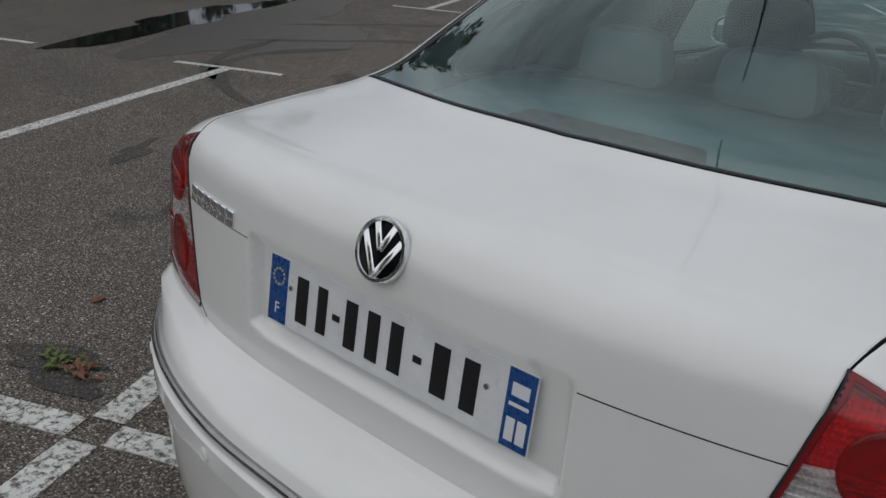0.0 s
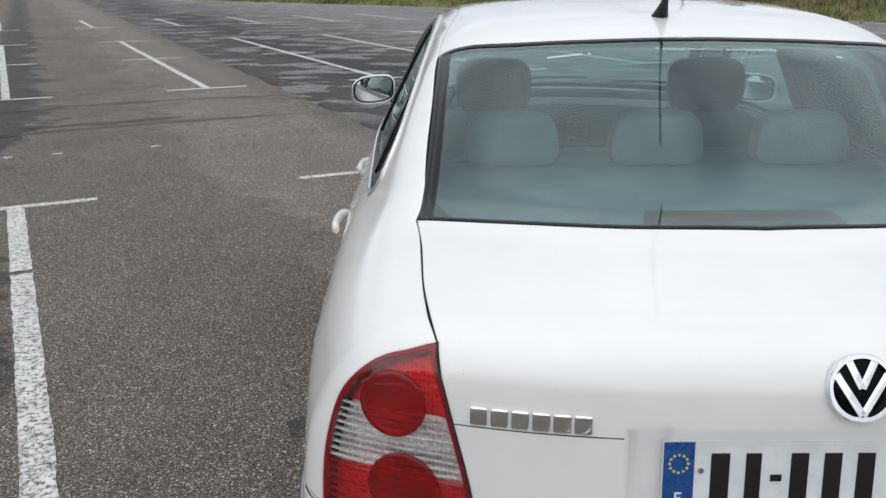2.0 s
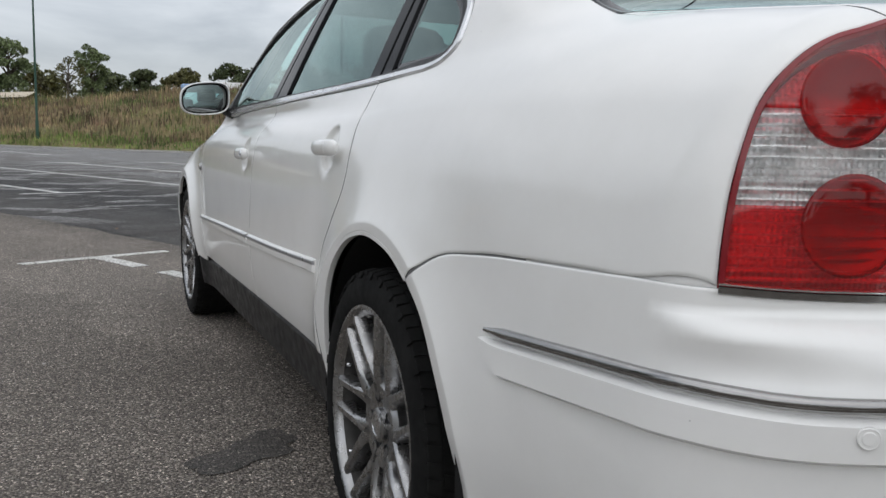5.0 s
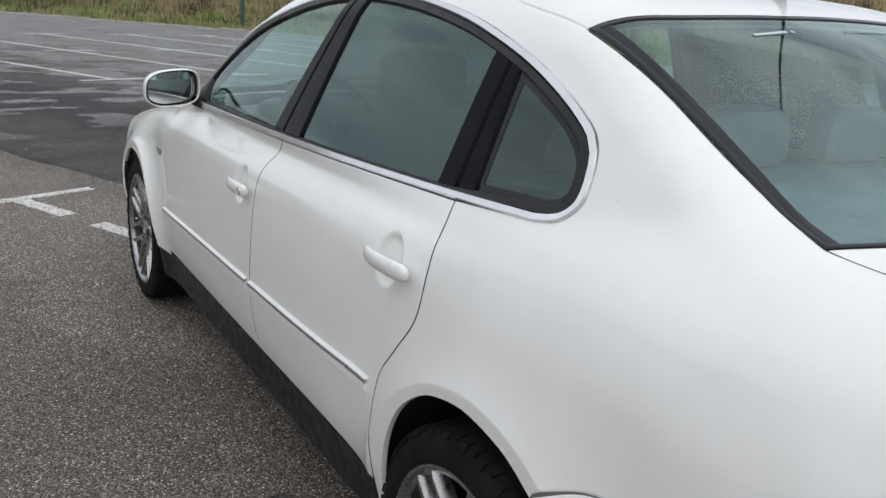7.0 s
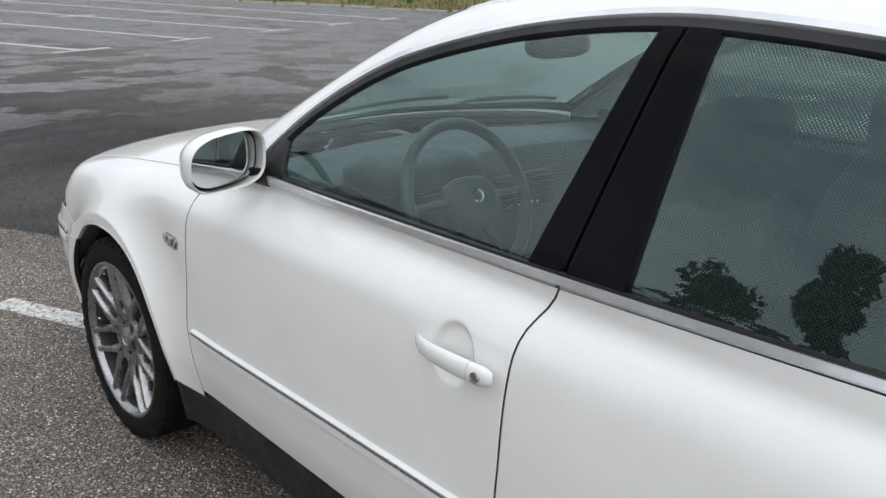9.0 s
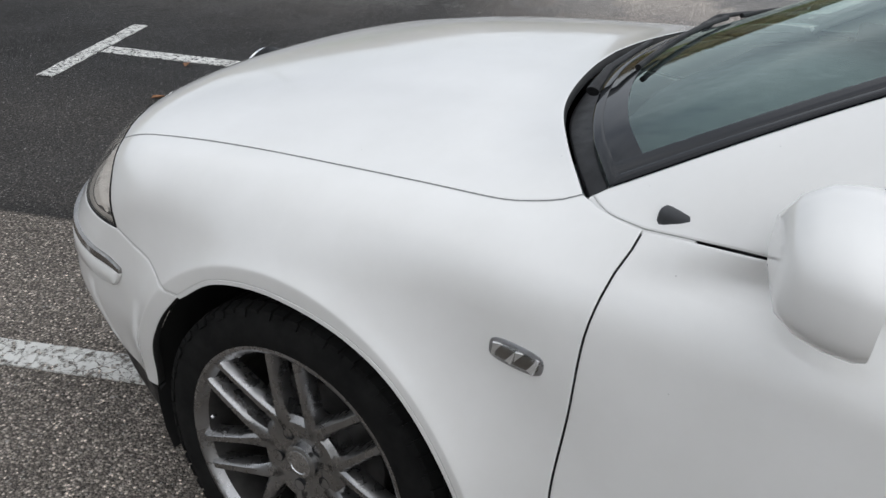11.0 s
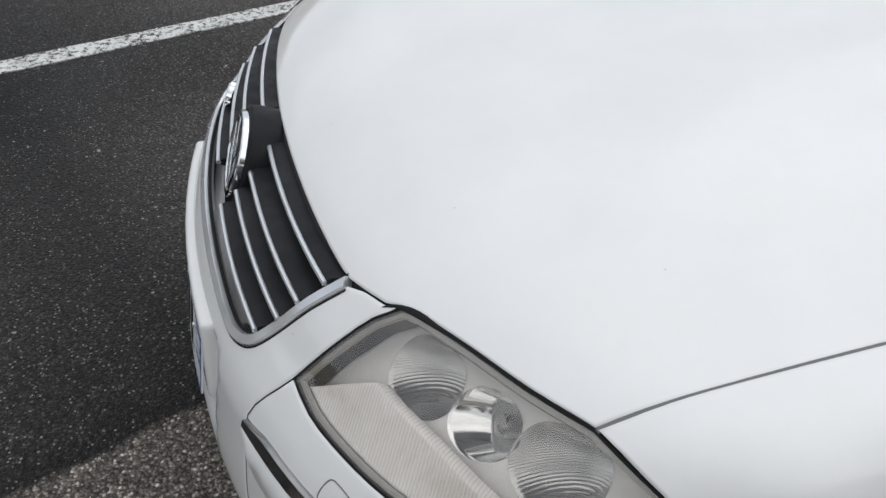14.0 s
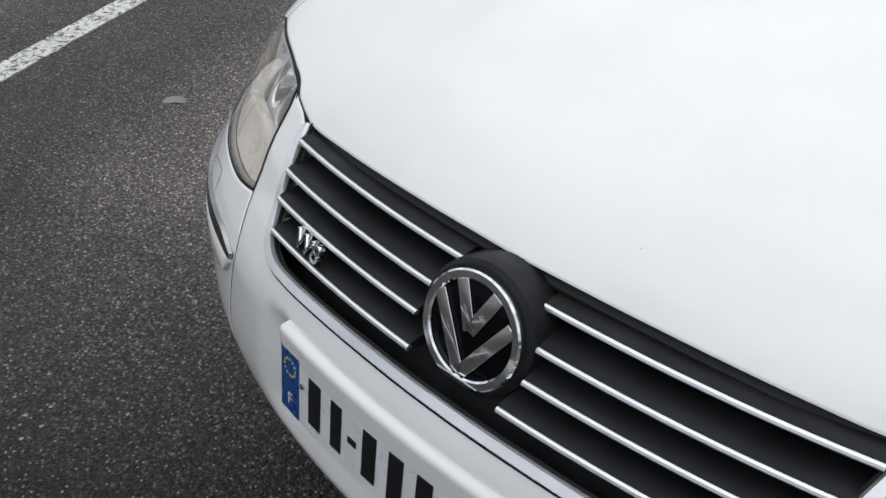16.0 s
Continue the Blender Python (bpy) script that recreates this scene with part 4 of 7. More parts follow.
for at, r in (((-.637, -.980, .954), .051), ((-.623, -.988, .819), .057)):
    p, n = on_skin(TAIL_VIEW, at)
    for side, t_ob in zip(SIDES, tails):
        bm = bmesh.new()
        lathe(bm, [(r, -.004), (r, .0010), (r * .975, .0019), (r * .8, .0024), (r * .4, .0029), (0, .0031)], 48, side @ facing(p, n, (0, 0, 1)))
        part("round_lens", bm, DEEP_RED, t_ob, "round deep red lens")
        bm = bmesh.new()
        lathe(bm, [(r * .95, -.004), (r * .8, -.012), (r * .45, -.022), (.008, -.027), (0, -.027)], 40, side @ facing(p, n, (0, 0, 1)))
        part("lamp_bowl", bm, REFLECTOR, t_ob)
for z in np.linspace(.846, .938, 9):
    rib = spline(left((.743 - (z - .84) * .22, -.9365, z), (.66, -.972, z), (.553 + (z - .94) * .18, -1.009, z)), .02)
    band("lens_rib", TAIL_VIEW, rib, TAIL_BACK, tails, -.0012, .0012, -.006, .001, closed=False)
for z in np.linspace(.756, .832, 7):
    rib = spline(left((.746, -.9315, z), (.66, -.972, z), (.522, -1.017, z)), .02)
    band("lens_rib", TAIL_VIEW, rib, REFLECTOR, tails, -.0010, .0010, -.010, .001, closed=False)
band("lamp_strip", TAIL_VIEW, spline(TAIL_LOW + (0, 0, -.001), .02), DARKENED_CHROME, tails, -.006, .004, .0005, .0028, closed=False, label="chrome strip under the lamp, darkened for the ground it mirrors")
band("lamp_strip", TAIL_VIEW, spline(TAIL_LOW + (0, 0, .0045), .02), CHROME, tails, -.0012, .0012, .001, .0026, closed=False)

# headlamps: a weathered clear lens over a pale housing with three reflector bowls and a ribbed strip
head_loop = chain(LAMP_LOW, LAMP_OUT[::-1], LAMP_TOP, left((.509, 3.427, .755), (.490, 3.440, .749)), LAMP_IN[::-1])
LAMP_SUNK = .045
BOWLS = []
for at, r, bright in (((-.536, 3.440, .718), .0525, False), ((-.624, 3.395, .714), .0440, True), ((-.707, 3.332, .706), .0550, False)):
    p, n = on_skin(HEAD_VIEW, at)
    g = np.linspace(0, 2 * np.pi, 48, endpoint=False)
    m = np.array(facing(p - LAMP_SUNK * n, n + (0, .15, 0), (0, 0, 1)))
    BOWLS.append((m[:3, 3] + r * (np.cos(g)[:, None] * m[:3, 0] + np.sin(g)[:, None] * m[:3, 1]), r, bright))
heads = panel("headlamp", HEAD_VIEW, head_loop, TAUPE, car, "weathered clear headlamp", spacing=.02, lift=-LAMP_SUNK, depth=.05, holes=[ring for ring, r, bright in BOWLS])
panel("lamp_glass", HEAD_VIEW, head_loop, HEAD_LENS, heads, "weathered clear plastic lens", spacing=.02, gap=.0012, lift=0, depth=.01)
band("lamp_gasket", HEAD_VIEW, head_loop, DARK, heads, .0010, .0028, -.0008, .0008)
band("lamp_edge", HEAD_VIEW, head_loop, LAMP_EDGE, heads, .0030, .0085, -.0060, .0010)
ribbed = varied("ribbed_lens", (.80, .765, .72), (.88, .845, .80), 10, .3)
rt = ribbed.node_tree
rib_line = wire(rt, "ShaderNodeTexWave", Vector=wire(rt, "ShaderNodeMapping", Vector=place(rt), Rotation=(0.0, 0.0, radians(38))).outputs[0], Scale=78.0, Distortion=.3)
rib_line.bands_direction = "Y"
rt.links.new(mix(rt, "MULTIPLY", .45, rt.nodes["Principled BSDF"].inputs["Base Color"].links[0].from_socket, ramp(rt, rib_line.outputs[1], (.1, .55), (.5, 1.0))), rt.nodes["Principled BSDF"].inputs["Base Color"])
bump(rt, rib_line.outputs[1], .25, .0012)
strip_in = left((.530, 3.474, .692), (.565, 3.462, .689), (.598, 3.445, .686), (.640, 3.424, .680), (.690, 3.388, .664), (.735, 3.344, .658), (.770, 3.283, .650), (.800, 3.225, .640))
panel("indicator_strip", HEAD_VIEW, chain(LAMP_LOW[:-1], np.vstack([LAMP_LOW[-2:-1], strip_in[-1:]]), strip_in[::-1], np.vstack([strip_in[:1], LAMP_LOW[:1]])), ribbed, heads, "finely ribbed indicator lens", spacing=.02, gap=.0085, lift=-.0115, depth=.022)
for ring, r, bright in BOWLS:
    # a deep bowl that opens forward, cut off by the sloping housing
    mouth = HEAD_VIEW.lay(HEAD_VIEW.down(ring), ring)
    mouth = mouth - LAMP_SUNK * skin_normal(mouth)
    centre, axis = mouth.mean(0), np.array((-.10, .93, .35))
    for side, h_ob in zip(SIDES, heads):
        bm = bmesh.new()
        rows = [[bm.verts.new(side @ Vector(centre + (q - centre) * w - axis * d * r)) for q in mouth] for w, d in ((1.02, -.02), (1.0, 0), (.97, .10), (.91, .26), (.82, .46), (.70, .66), (.55, .84), (.36, .98), (.16, 1.06))]
        for u, v in zip(rows, rows[1:]):
            for k in range(48):
                bm.faces.new((u[k], u[(k + 1) % 48], v[(k + 1) % 48], v[k]))
        bm.faces.new(rows[-1])
        bowl = part("lamp_bowl", bm, BRIGHT_BOWL if bright else LAMP_DOME, h_ob, "silvered round reflector bowl")
        if not bright:
            continue
        m = side @ facing(centre - axis * r * 1.05, axis, (0, 0, 1))
        bm = bmesh.new()
        lathe(bm, [(r * .30, 0), (r * .30, r * .50), (r * .26, r * .62), (r * .12, r * .70), (0, r * .72)], 28, m)
        part("bulb_cap", bm, DARKENED_CHROME, bowl, "rounded bulb cap")
# Black strips laid on the skin for the shade between bonnet and lamp.
band("lamp_gap", HEAD_VIEW, spline(LAMP_TOP, .02), DARK, heads, -.0010, .0010, .0002, .0006, closed=False)
tip_gap = spline(left((.474, 3.458, .738), (.484, 3.447, .747), (.496, 3.437, .752), (.512, 3.4265, .755), (.545, 3.4065, .756)), .006)
thin = np.sin(np.linspace(.12, np.pi - .25, len(tip_gap)))
band("lamp_gap", HEAD_VIEW, tip_gap, DARK, heads, -.0034 * thin, .0034 * thin, .0004, .0006, closed=False)
# washer covers
corner = left((.580, 3.544, .563), (.580, 3.523, .596), (.657, 3.472, .573), (.649, 3.495, .537))
washer = settle(np.vstack([[q + w * (nxt - q) for w in (.12, .88)] for q, nxt in zip(corner, np.roll(corner, -1, 0))]))
band("washer_cover", FRONT, spline(washer, .006, closed=True), GAP_GREY, car, 0, .0014, .0002, .0003)

# grille
grille_loop = mirrored(chain(grille_round(0, 0), GRILLE_TOP[1:], spacing=.010))
grille, = panel("grille", NOSE_VIEW, grille_loop, GRILLE_BLACK, car, "black grille with four chrome-edged slats on each side", lift=-.045, depth=.03, gap=-.020, mirror=False)
u_shape = spline(grille_round(-.002, .002), .008)
u_shape = np.vstack([flipped(u_shape[::-1]), u_shape[1:]])
band("grille_frame", FRONT, u_shape, STRIP, grille, -.006, .0065, -.0005, .006, closed=False, label="chrome frame round the grille", mirror=False)
# Dark lines drawn beside the frame for the shade along its edges.
for w in (-.0085, .0065):
    band("frame_gap", FRONT, u_shape, DARK, grille, w, w + .002, .0002, .0006, closed=False, mirror=False)
for z, half, inner in ((.714, .396, .058), (.684, .389, .074), (.655, .380, .078), (.625, .361, .066)):
    q = np.array([cast(np.array([(-a, 4.2, z)]), np.array((0, -1.0, 0)), 0, 1.0)[0][0] for a in np.linspace(inner, half, 12)])
    q[:, 1] += .075 * q[:, 0] ** 2
    for s in (1, -1):
        bm = bmesh.new()
        rows = []
        for x, y, zz in q:
            rows.append([bm.verts.new((s * x, y + dy, zz + dz)) for dy, dz in ((-.006, .004), (-.006, -.004), (-.012, -.007), (-.052, -.014), (-.052, .006), (-.012, .006))])
        for a, b in zip(rows, rows[1:]):
            for k in range(6):
                bm.faces.new((a[k], a[(k + 1) % 6], b[(k + 1) % 6], b[k]))
        bm.faces.new(rows[0]), bm.faces.new(rows[-1])
        slat = part("slat", bm, GRILLE_BLACK, grille)
        bm = bmesh.new()
        tube(bm, [(s * x, y - .004, zz) for x, y, zz in q], .0044, 8, .85)
        part("slat_edge", bm, SATIN, slat, "chrome slat edge")
hub_front = facing((0, 3.583, .672), (0, 1, .30), (1, 0, 0))
bm = bmesh.new()
lathe(bm, [(.080, -.045), (.079, -.010), (.077, .002), (.072, .006), (0, .006)], 56, hub_front)
part("badge_carrier", bm, GRILLE_BLACK, grille, "black round badge carrier")


def round_badge(m, r, parent):
    """A plain chrome ring with slanted chrome bars on black."""
    bm = bmesh.new()
    lathe(bm, [(r, -.004), (r, .003), (r * .97, .005), (r * .86, .005), (r * .83, .003), (r * .83, -.002)], 56, m, closed=True)
    ring = part("badge_ring", bm, CHROME, parent, "chrome ring of a round badge")
    bm = bmesh.new()
    lathe(bm, [(r * .95, -.003), (r * .84, .0005), (0, .0005)], 48, m)
    part("badge_ground", bm, GLOSS_BLACK, ring)
    for x0, y0, x1, y1 in ((-.36, .74, 0, -.02), (.36, .74, 0, -.02), (-.74, .38, 0, -.80), (.74, .38, 0, -.80)):
        ang = math.degrees(math.atan2(y1 - y0, x1 - x0))
        bm = bmesh.new()
        box(bm, (-.02 * r, math.hypot(x1 - x0, y1 - y0) * r), (-.115 * r, .115 * r), (0, .0042), m @ Matrix.Translation((x0 * r, y0 * r, 0)) @ pose(0, 0, 0, 0, 0, ang), .0008)
        part("badge_bar", bm, CHROME, ring)


round_badge(facing((0, 3.5935, .675), (0, 1, .30), (-1, 0, 0)), .068, grille)
p, n = on_skin(LID_VIEW, (-.006, -1.06, 1.019))
lid = bpy.data.objects["boot_lid"]
round_badge(facing(np.array(p) + .004 * np.array(n), n, (1, 0, 0)), .046, lid)
# the name on the lid becomes plain chrome blocks
for k in range(6):
    p = cast(np.array([(-.514 + k * .0285, -1.6, .9555)]), np.array((0, 1.0, 0)), 0, 1.0)[0][0]
    n = skin_normal(np.array([p]))[0]
    bm = bmesh.new()
    box(bm, (-.0125, .0125), (-.0140, .0140), (-.002, .005), facing(p, n, (1, -.18, 0)) @ Matrix.Shear("XY", 3, (.12, 0)).to_4x4(), .0035)
    part("badge_block", bm, CHROME, lid)
mark_at = np.array(cast(np.array([(.279, 4.2, .642)]), np.array((0, -1.0, 0)), 0, 1.0)[0][0]) + (0, .006, 0)
mark = lettering("engine_mark", "W8", .027, .004, CHROME, grille, facing(mark_at, (.20, 1, .30), (-1, .20, 0)), 1.05, .18, .0006)
mark["label"] = "chrome engine lettering"
# the fold line across the lid
for a0, a1 in ((.316, .548),):
    band("lid_crease", LID_VIEW, spline([(-a, -1.06 + .3 * a ** 2.8, .932) for a in np.linspace(a0, a1, 8)], .02), SEAL_GAP_BLACK, lid, -.0009, .0009, -.0004, .0006, closed=False)


def number_plate(m, name, say):
    """White plate with blue ends; the writing is plain bars."""
    thing = new(name)
    thing.parent = car
    thing["label"] = say
    bm = bmesh.new()
    for x0, x1 in zip(np.linspace(-.26, .26, 9), np.linspace(-.26, .26, 9)[1:]):
        box(bm, (x0, x1), (-.055, .055), (0, .003), m)
    bmesh.ops.remove_doubles(bm, verts=bm.verts, dist=1e-5)
    part("plate_sheet", bm, PLATE_WHITE, thing)
    for x0, x1 in ((-.259, -.216), (.216, .259)):
        bm = bmesh.new()
        box(bm, (x0, x1), (-.054, .054), (.003, .0036), m, .0002)
        part("blue_end", bm, PLATE_BLUE, thing, "blue end band")
    for x, w in ((-.180, .036), (-.134, .030), (-.070, .034), (-.024, .034), (.022, .034), (.106, .040), (.158, .036)):
        bm = bmesh.new()
        box(bm, (x - w * .36, x + w * .36), (-.037, .037), (.0030, .0042), m, .0003)
        part("plate_bar", bm, PLATE_INK, thing)
    for x in (-.102, .064):
        bm = bmesh.new()
        box(bm, (x - .008, x + .008), (-.005, .005), (.0030, .0042), m, .0003)
        part("plate_bar", bm, PLATE_INK, thing)
    for k in range(12):
        bm = bmesh.new()
        lathe(bm, [(.0022, .0036), (.0022, .0041), (0, .0041)], 6, m @ Matrix.Translation((-.2375 + .013 * math.sin(k * math.pi / 6), .022 + .013 * math.cos(k * math.pi / 6), 0)))
        part("plate_star", bm, STAR, thing)
    lettering("plate_letter", "F", .019, .0003, PLATE_WHITE, thing, m @ Matrix.Translation((-.2375, -.031, .0040)))
    for x0, x1, y0, y1 in ((.224, .251, .018, .036), (.222, .253, .004, .009), (.222, .236, -.044, -.012), (.240, .254, -.044, -.012)):
        bm = bmesh.new()
        box(bm, (x0, x1), (y0, y1), (.0036, .0042), m, .0002)
        part("plate_bar", bm, PLATE_WHITE, thing)
    for x in (-.207, .185):
        bm = bmesh.new()
        lathe(bm, [(.0045, .003), (.004, .0055), (0, .006)], 12, m @ Matrix.Translation((x, .012, 0)))
        part("plate_screw", bm, DULL_CHROME, thing)
    return thing


number_plate(facing((0, -1.050, .875), (0, -1, .10), (1, 0, 0)), "rear_plate", "white number plate with blue ends")
number_plate(facing((0, 3.6835, .488), (0, 1, .10), (-1, 0, 0)), "front_plate", "white number plate with blue ends")
bm = bmesh.new()
for x0, x1 in zip(np.linspace(-.266, .266, 9), np.linspace(-.266, .266, 9)[1:]):
    box(bm, (x0, x1), (3.55, 3.6825), (.425, .563), Matrix(), .0)
bmesh.ops.remove_doubles(bm, verts=bm.verts, dist=1e-5)
bmesh.ops.delete(bm, geom=[q for q in bm.faces if abs(q.normal.x) > .9 and abs(q.calc_center_median().x) < .26], context="FACES_ONLY")
bmesh.ops.bevel(bm, geom=[e for e in bm.edges if len(e.link_faces) == 2 and e.calc_face_angle(0) > 1], offset=.010, segments=3, profile=.6, affect="EDGES")
part("plate_carrier", bm, WHITE, car, "white plate carrier on the bumper")
# the front plate and its carrier follow the bumper's curve
for ob in list(bpy.data.objects["front_plate"].children_recursive) + [bpy.data.objects["plate_carrier"]]:
    for v in ob.data.vertices:
        v.co.y -= .27 * v.co.x ** 2
for at in ((-.672, -1.074, .605), (-.28, -1.16, .60)):
    p, n = on_skin(REAR, at)
    for side in SIDES:
        bm = bmesh.new()
        lathe(bm, [(.0125, .008), (.0125, .0145), (.011, .0152), (.0105, .0145), (.008, .0145), (.007, .0155), (0, .0155)], 24, side @ facing(p, n, (0, 0, 1)))
        part("parking_sensor", bm, WHITE, car)

# door handles, with a lock on the driver's
for doors, (y0, z0) in ((front_doors, (1.226, .832)), (rear_doors, (.285, .872))):
    grip = ((.101, .002, .005), (.098, .005, .008), (.088, .011, .0112), (.070, .019, .0135), (.040, .0255, .0155), (0, .028, .0165), (-.030, .0278, .0170), (-.0565, .0268, .0173))
    end = ((-.0575, .0266, .0173), (-.072, .0256, .0173), (-.086, .0238, .0165), (-.095, .0215, .0140), (-.1005, .0190, .0095), (-.1015, .0180, .0040))
    ends_ = yz((y0 + .1, z0), (y0 - .1, z0))
    flat_x = (ends_[0][0], ends_[1][0])
    for side, d in zip(SIDES, doors):
        made = []
        for what, run in (("door_handle", grip), ("handle_end", end)):
            path = [(np.interp(dy, (-.1, .1), flat_x[::-1]) - o, y0 + dy, z0 - dy * .02) for dy, o, w in run]
            bm = bmesh.new()
            tube(bm, [side @ Vector(p) for p in path], [w * .62 for dy, o, w in run], 16, 1.75)
            made.append(part(what, bm, WHITE, made[0] if made else d, "white bow door handle" if not made else "rounded white end piece"))
        if y0 > 1:
            bm = bmesh.new()
            lathe(bm, [(.0095, -.004), (.0095, .002), (.0075, .0025), (.007, .001), (0, .001)], 20, side @ facing((flat_x[1] - .0362, y0 - .078, z0 + .001), (-1, 0, 0), (0, 1, 0)))
            part("key_lock", bm, DULL_CHROME, made[0], "small chrome key lock")

# side repeaters on the wings
p, n = on_skin(SIDE, (-.853, 2.32, .745))
for side in SIDES:
    m = side @ facing(p, n, (0, 1, 0))
    bm = bmesh.new()
    blob(bm, (0, 0, -.001), (.044, .0185, .005), 3.5, m, 32, 8)
    rim = part("side_repeater", bm, GREY_STRIP, car, "small clear side repeater lamp")
    bm = bmesh.new()
    blob(bm, (0, 0, .0012), (.038, .0135, .004), 3.5, m, 32, 8)
    part("repeater_back", bm, DARKENED_CHROME, rim)
    for x, w, tip in ((-.0265, .0095, 28), (-.0085, .0080, -24), (.0085, .0080, 26), (.0265, .0095, -22)):
        bm = bmesh.new()
        box(bm, (-w, w), (-.0115, .0115), (-.003, .0008), m @ Matrix.Translation((x, 0, .0030)) @ pose(0, 0, 0, tip * .6, tip, 0), .001)
        part("repeater_facet", bm, REFLECTOR, rim, "silvered reflector facet")
    bm = bmesh.new()
    blob(bm, (0, 0, .0055), (.039, .0145, .0050), 3.5, m, 32, 8)
    part("repeater_lens", bm, CLEAR_LENS, rim)

# door mirrors
for side, d in zip(SIDES, front_doors):
    bm = bmesh.new()
    rings = []
    for y, sx, sz, dz in ((1.925, .093, .060, 0), (1.918, .096, .0625, 0), (1.928, .100, .0655, 0), (1.955, .099, .0655, 0), (1.985, .090, .060, -.001), (2.010, .070, .047, -.003), (2.024, .036, .026, -.005)):
        ring = []
        for k in range(36):
            g = 2 * math.pi * k / 36
            cx, sz_ = abs(math.cos(g)) ** .55 * math.copysign(1, math.cos(g)), abs(math.sin(g)) ** .62 * math.copysign(1, math.sin(g))
            x = sx * cx
            squeeze = 1 - .16 * (cx < 0) * abs(cx) ** 2
            ring.append(bm.verts.new(side @ Vector((-.882 + x, y + (cx + 1) * .012, 1.031 + dz + sz * sz_ * squeeze + .008 * cx))))
        rings.append(ring)
    for a, b in zip(rings, rings[1:]):
        for k in range(36):
            bm.faces.new((a[k], a[(k + 1) % 36], b[(k + 1) % 36], b[k]))
    bm.faces.new(rings[-1])
    housing = part("door_mirror", bm, WHITE, d, "white door mirror housing")
    for nm, mt, f_, off in (("mirror_glass", MIRROR, .91, .013), ("mirror_back", DARK, 1.0, .020)):
        bm = bmesh.new()
        rings = []
        for w in (1.0, .8, .6, .4, .2):
            ring = []
            for k in range(36):
                g = 2 * math.pi * k / 36
                cx, sz_ = abs(math.cos(g)) ** .55 * math.copysign(1, math.cos(g)), abs(math.sin(g)) ** .62 * math.copysign(1, math.sin(g))
                squeeze = 1 - .16 * (cx < 0) * abs(cx) ** 2
                dx, dz = .094 * f_ * w * cx, .060 * f_ * w * sz_ * squeeze
                ring.append(bm.verts.new(side @ Vector((-.882 + dx, 1.941 + off + .17 * dx + .03 * dz + (dx * dx + dz * dz) / 1.9, 1.031 + dz + .085 * dx))))
            rings.append(ring)
        for a, b in zip(rings, rings[1:]):
            for k in range(36):
                bm.faces.new((a[k], a[(k + 1) % 36], b[(k + 1) % 36], b[k]))
        bm.faces.new(rings[-1])
        part(nm, bm, mt, housing, "slightly domed mirror glass" if mt == MIRROR else "")
    bm = bmesh.new()
    tube(bm, [side @ Vector(q) for q in ((-.80, 1.965, .985), (-.785, 1.97, .980), (-.765, 1.97, .976))], [.022, .024, .030], 12, .8)
    part("mirror_arm", bm, BLACK_TRIM, housing)

# aerial, wipers and scuttle
p, n = on_skin(UP, (-.02, .10, 1.436))
bm = bmesh.new()
tube(bm, [(p[0], p[1] + .030, p[2] - .002), (p[0], p[1] + .012, p[2] + .014), (p[0], p[1] - .008, p[2] + .034), (p[0], p[1] - .022, p[2] + .052)], [.022, .016, .010, .006], 14)
aerial = part("aerial", bm, BLACK_TRIM, car, "short black roof aerial")
bm = bmesh.new()
tube(bm, [(p[0], p[1] - .020, p[2] + .048), (p[0], p[1] - .10, p[2] + .160), (p[0], p[1] - .25, p[2] + .375)], [.0042, .0036, .0030], 10)
part("aerial_rod", bm, BLACK_TRIM, aerial)
panel("scuttle", Flat(0, .4, 1), mirrored(chain(BONNET_BACK[::-1] , left((.700, 2.318, .933), (.690, 2.285, .945)), WIND_LOW)), BLACK_TRIM, car, "black plastic scuttle below the windscreen", lift=-.030, depth=.02, gap=.002, mirror=False)
for base_x, tip_x, tip_y in ((-.36, .18, 2.43), (.28, .60, 2.33)):
    p0, n0 = on_skin(Flat(0, .5, 1), (base_x, 2.46, .96))
    p1, n1 = on_skin(Flat(0, .5, 1), (tip_x, tip_y, .97))
    mid = (np.array(p0) + p1) / 2
    pm, nm_ = on_skin(Flat(0, .5, 1), mid)
    bm = bmesh.new()
    tube(bm, [np.array(p0) + .004 * n0, np.array(p0) * .7 + np.array(pm) * .3 + .022 * nm_, np.array(pm) + .020 * nm_], [.013, .008, .006], 10, .7)
    w = part("wiper", bm, BLACK_TRIM, car, "black windscreen wiper")
    bm = bmesh.new()
    blade = [on_skin(Flat(0, .5, 1), np.array(p0) * (1 - s) + np.array(p1) * s + (0, -.05, .02)) for s in np.linspace(.15, 1, 8)]
    tube(bm, [np.array(a) + .009 * np.array(b) for a, b in blade], .006, 8)
    part("wiper_blade", bm, BLACK_TRIM, w)


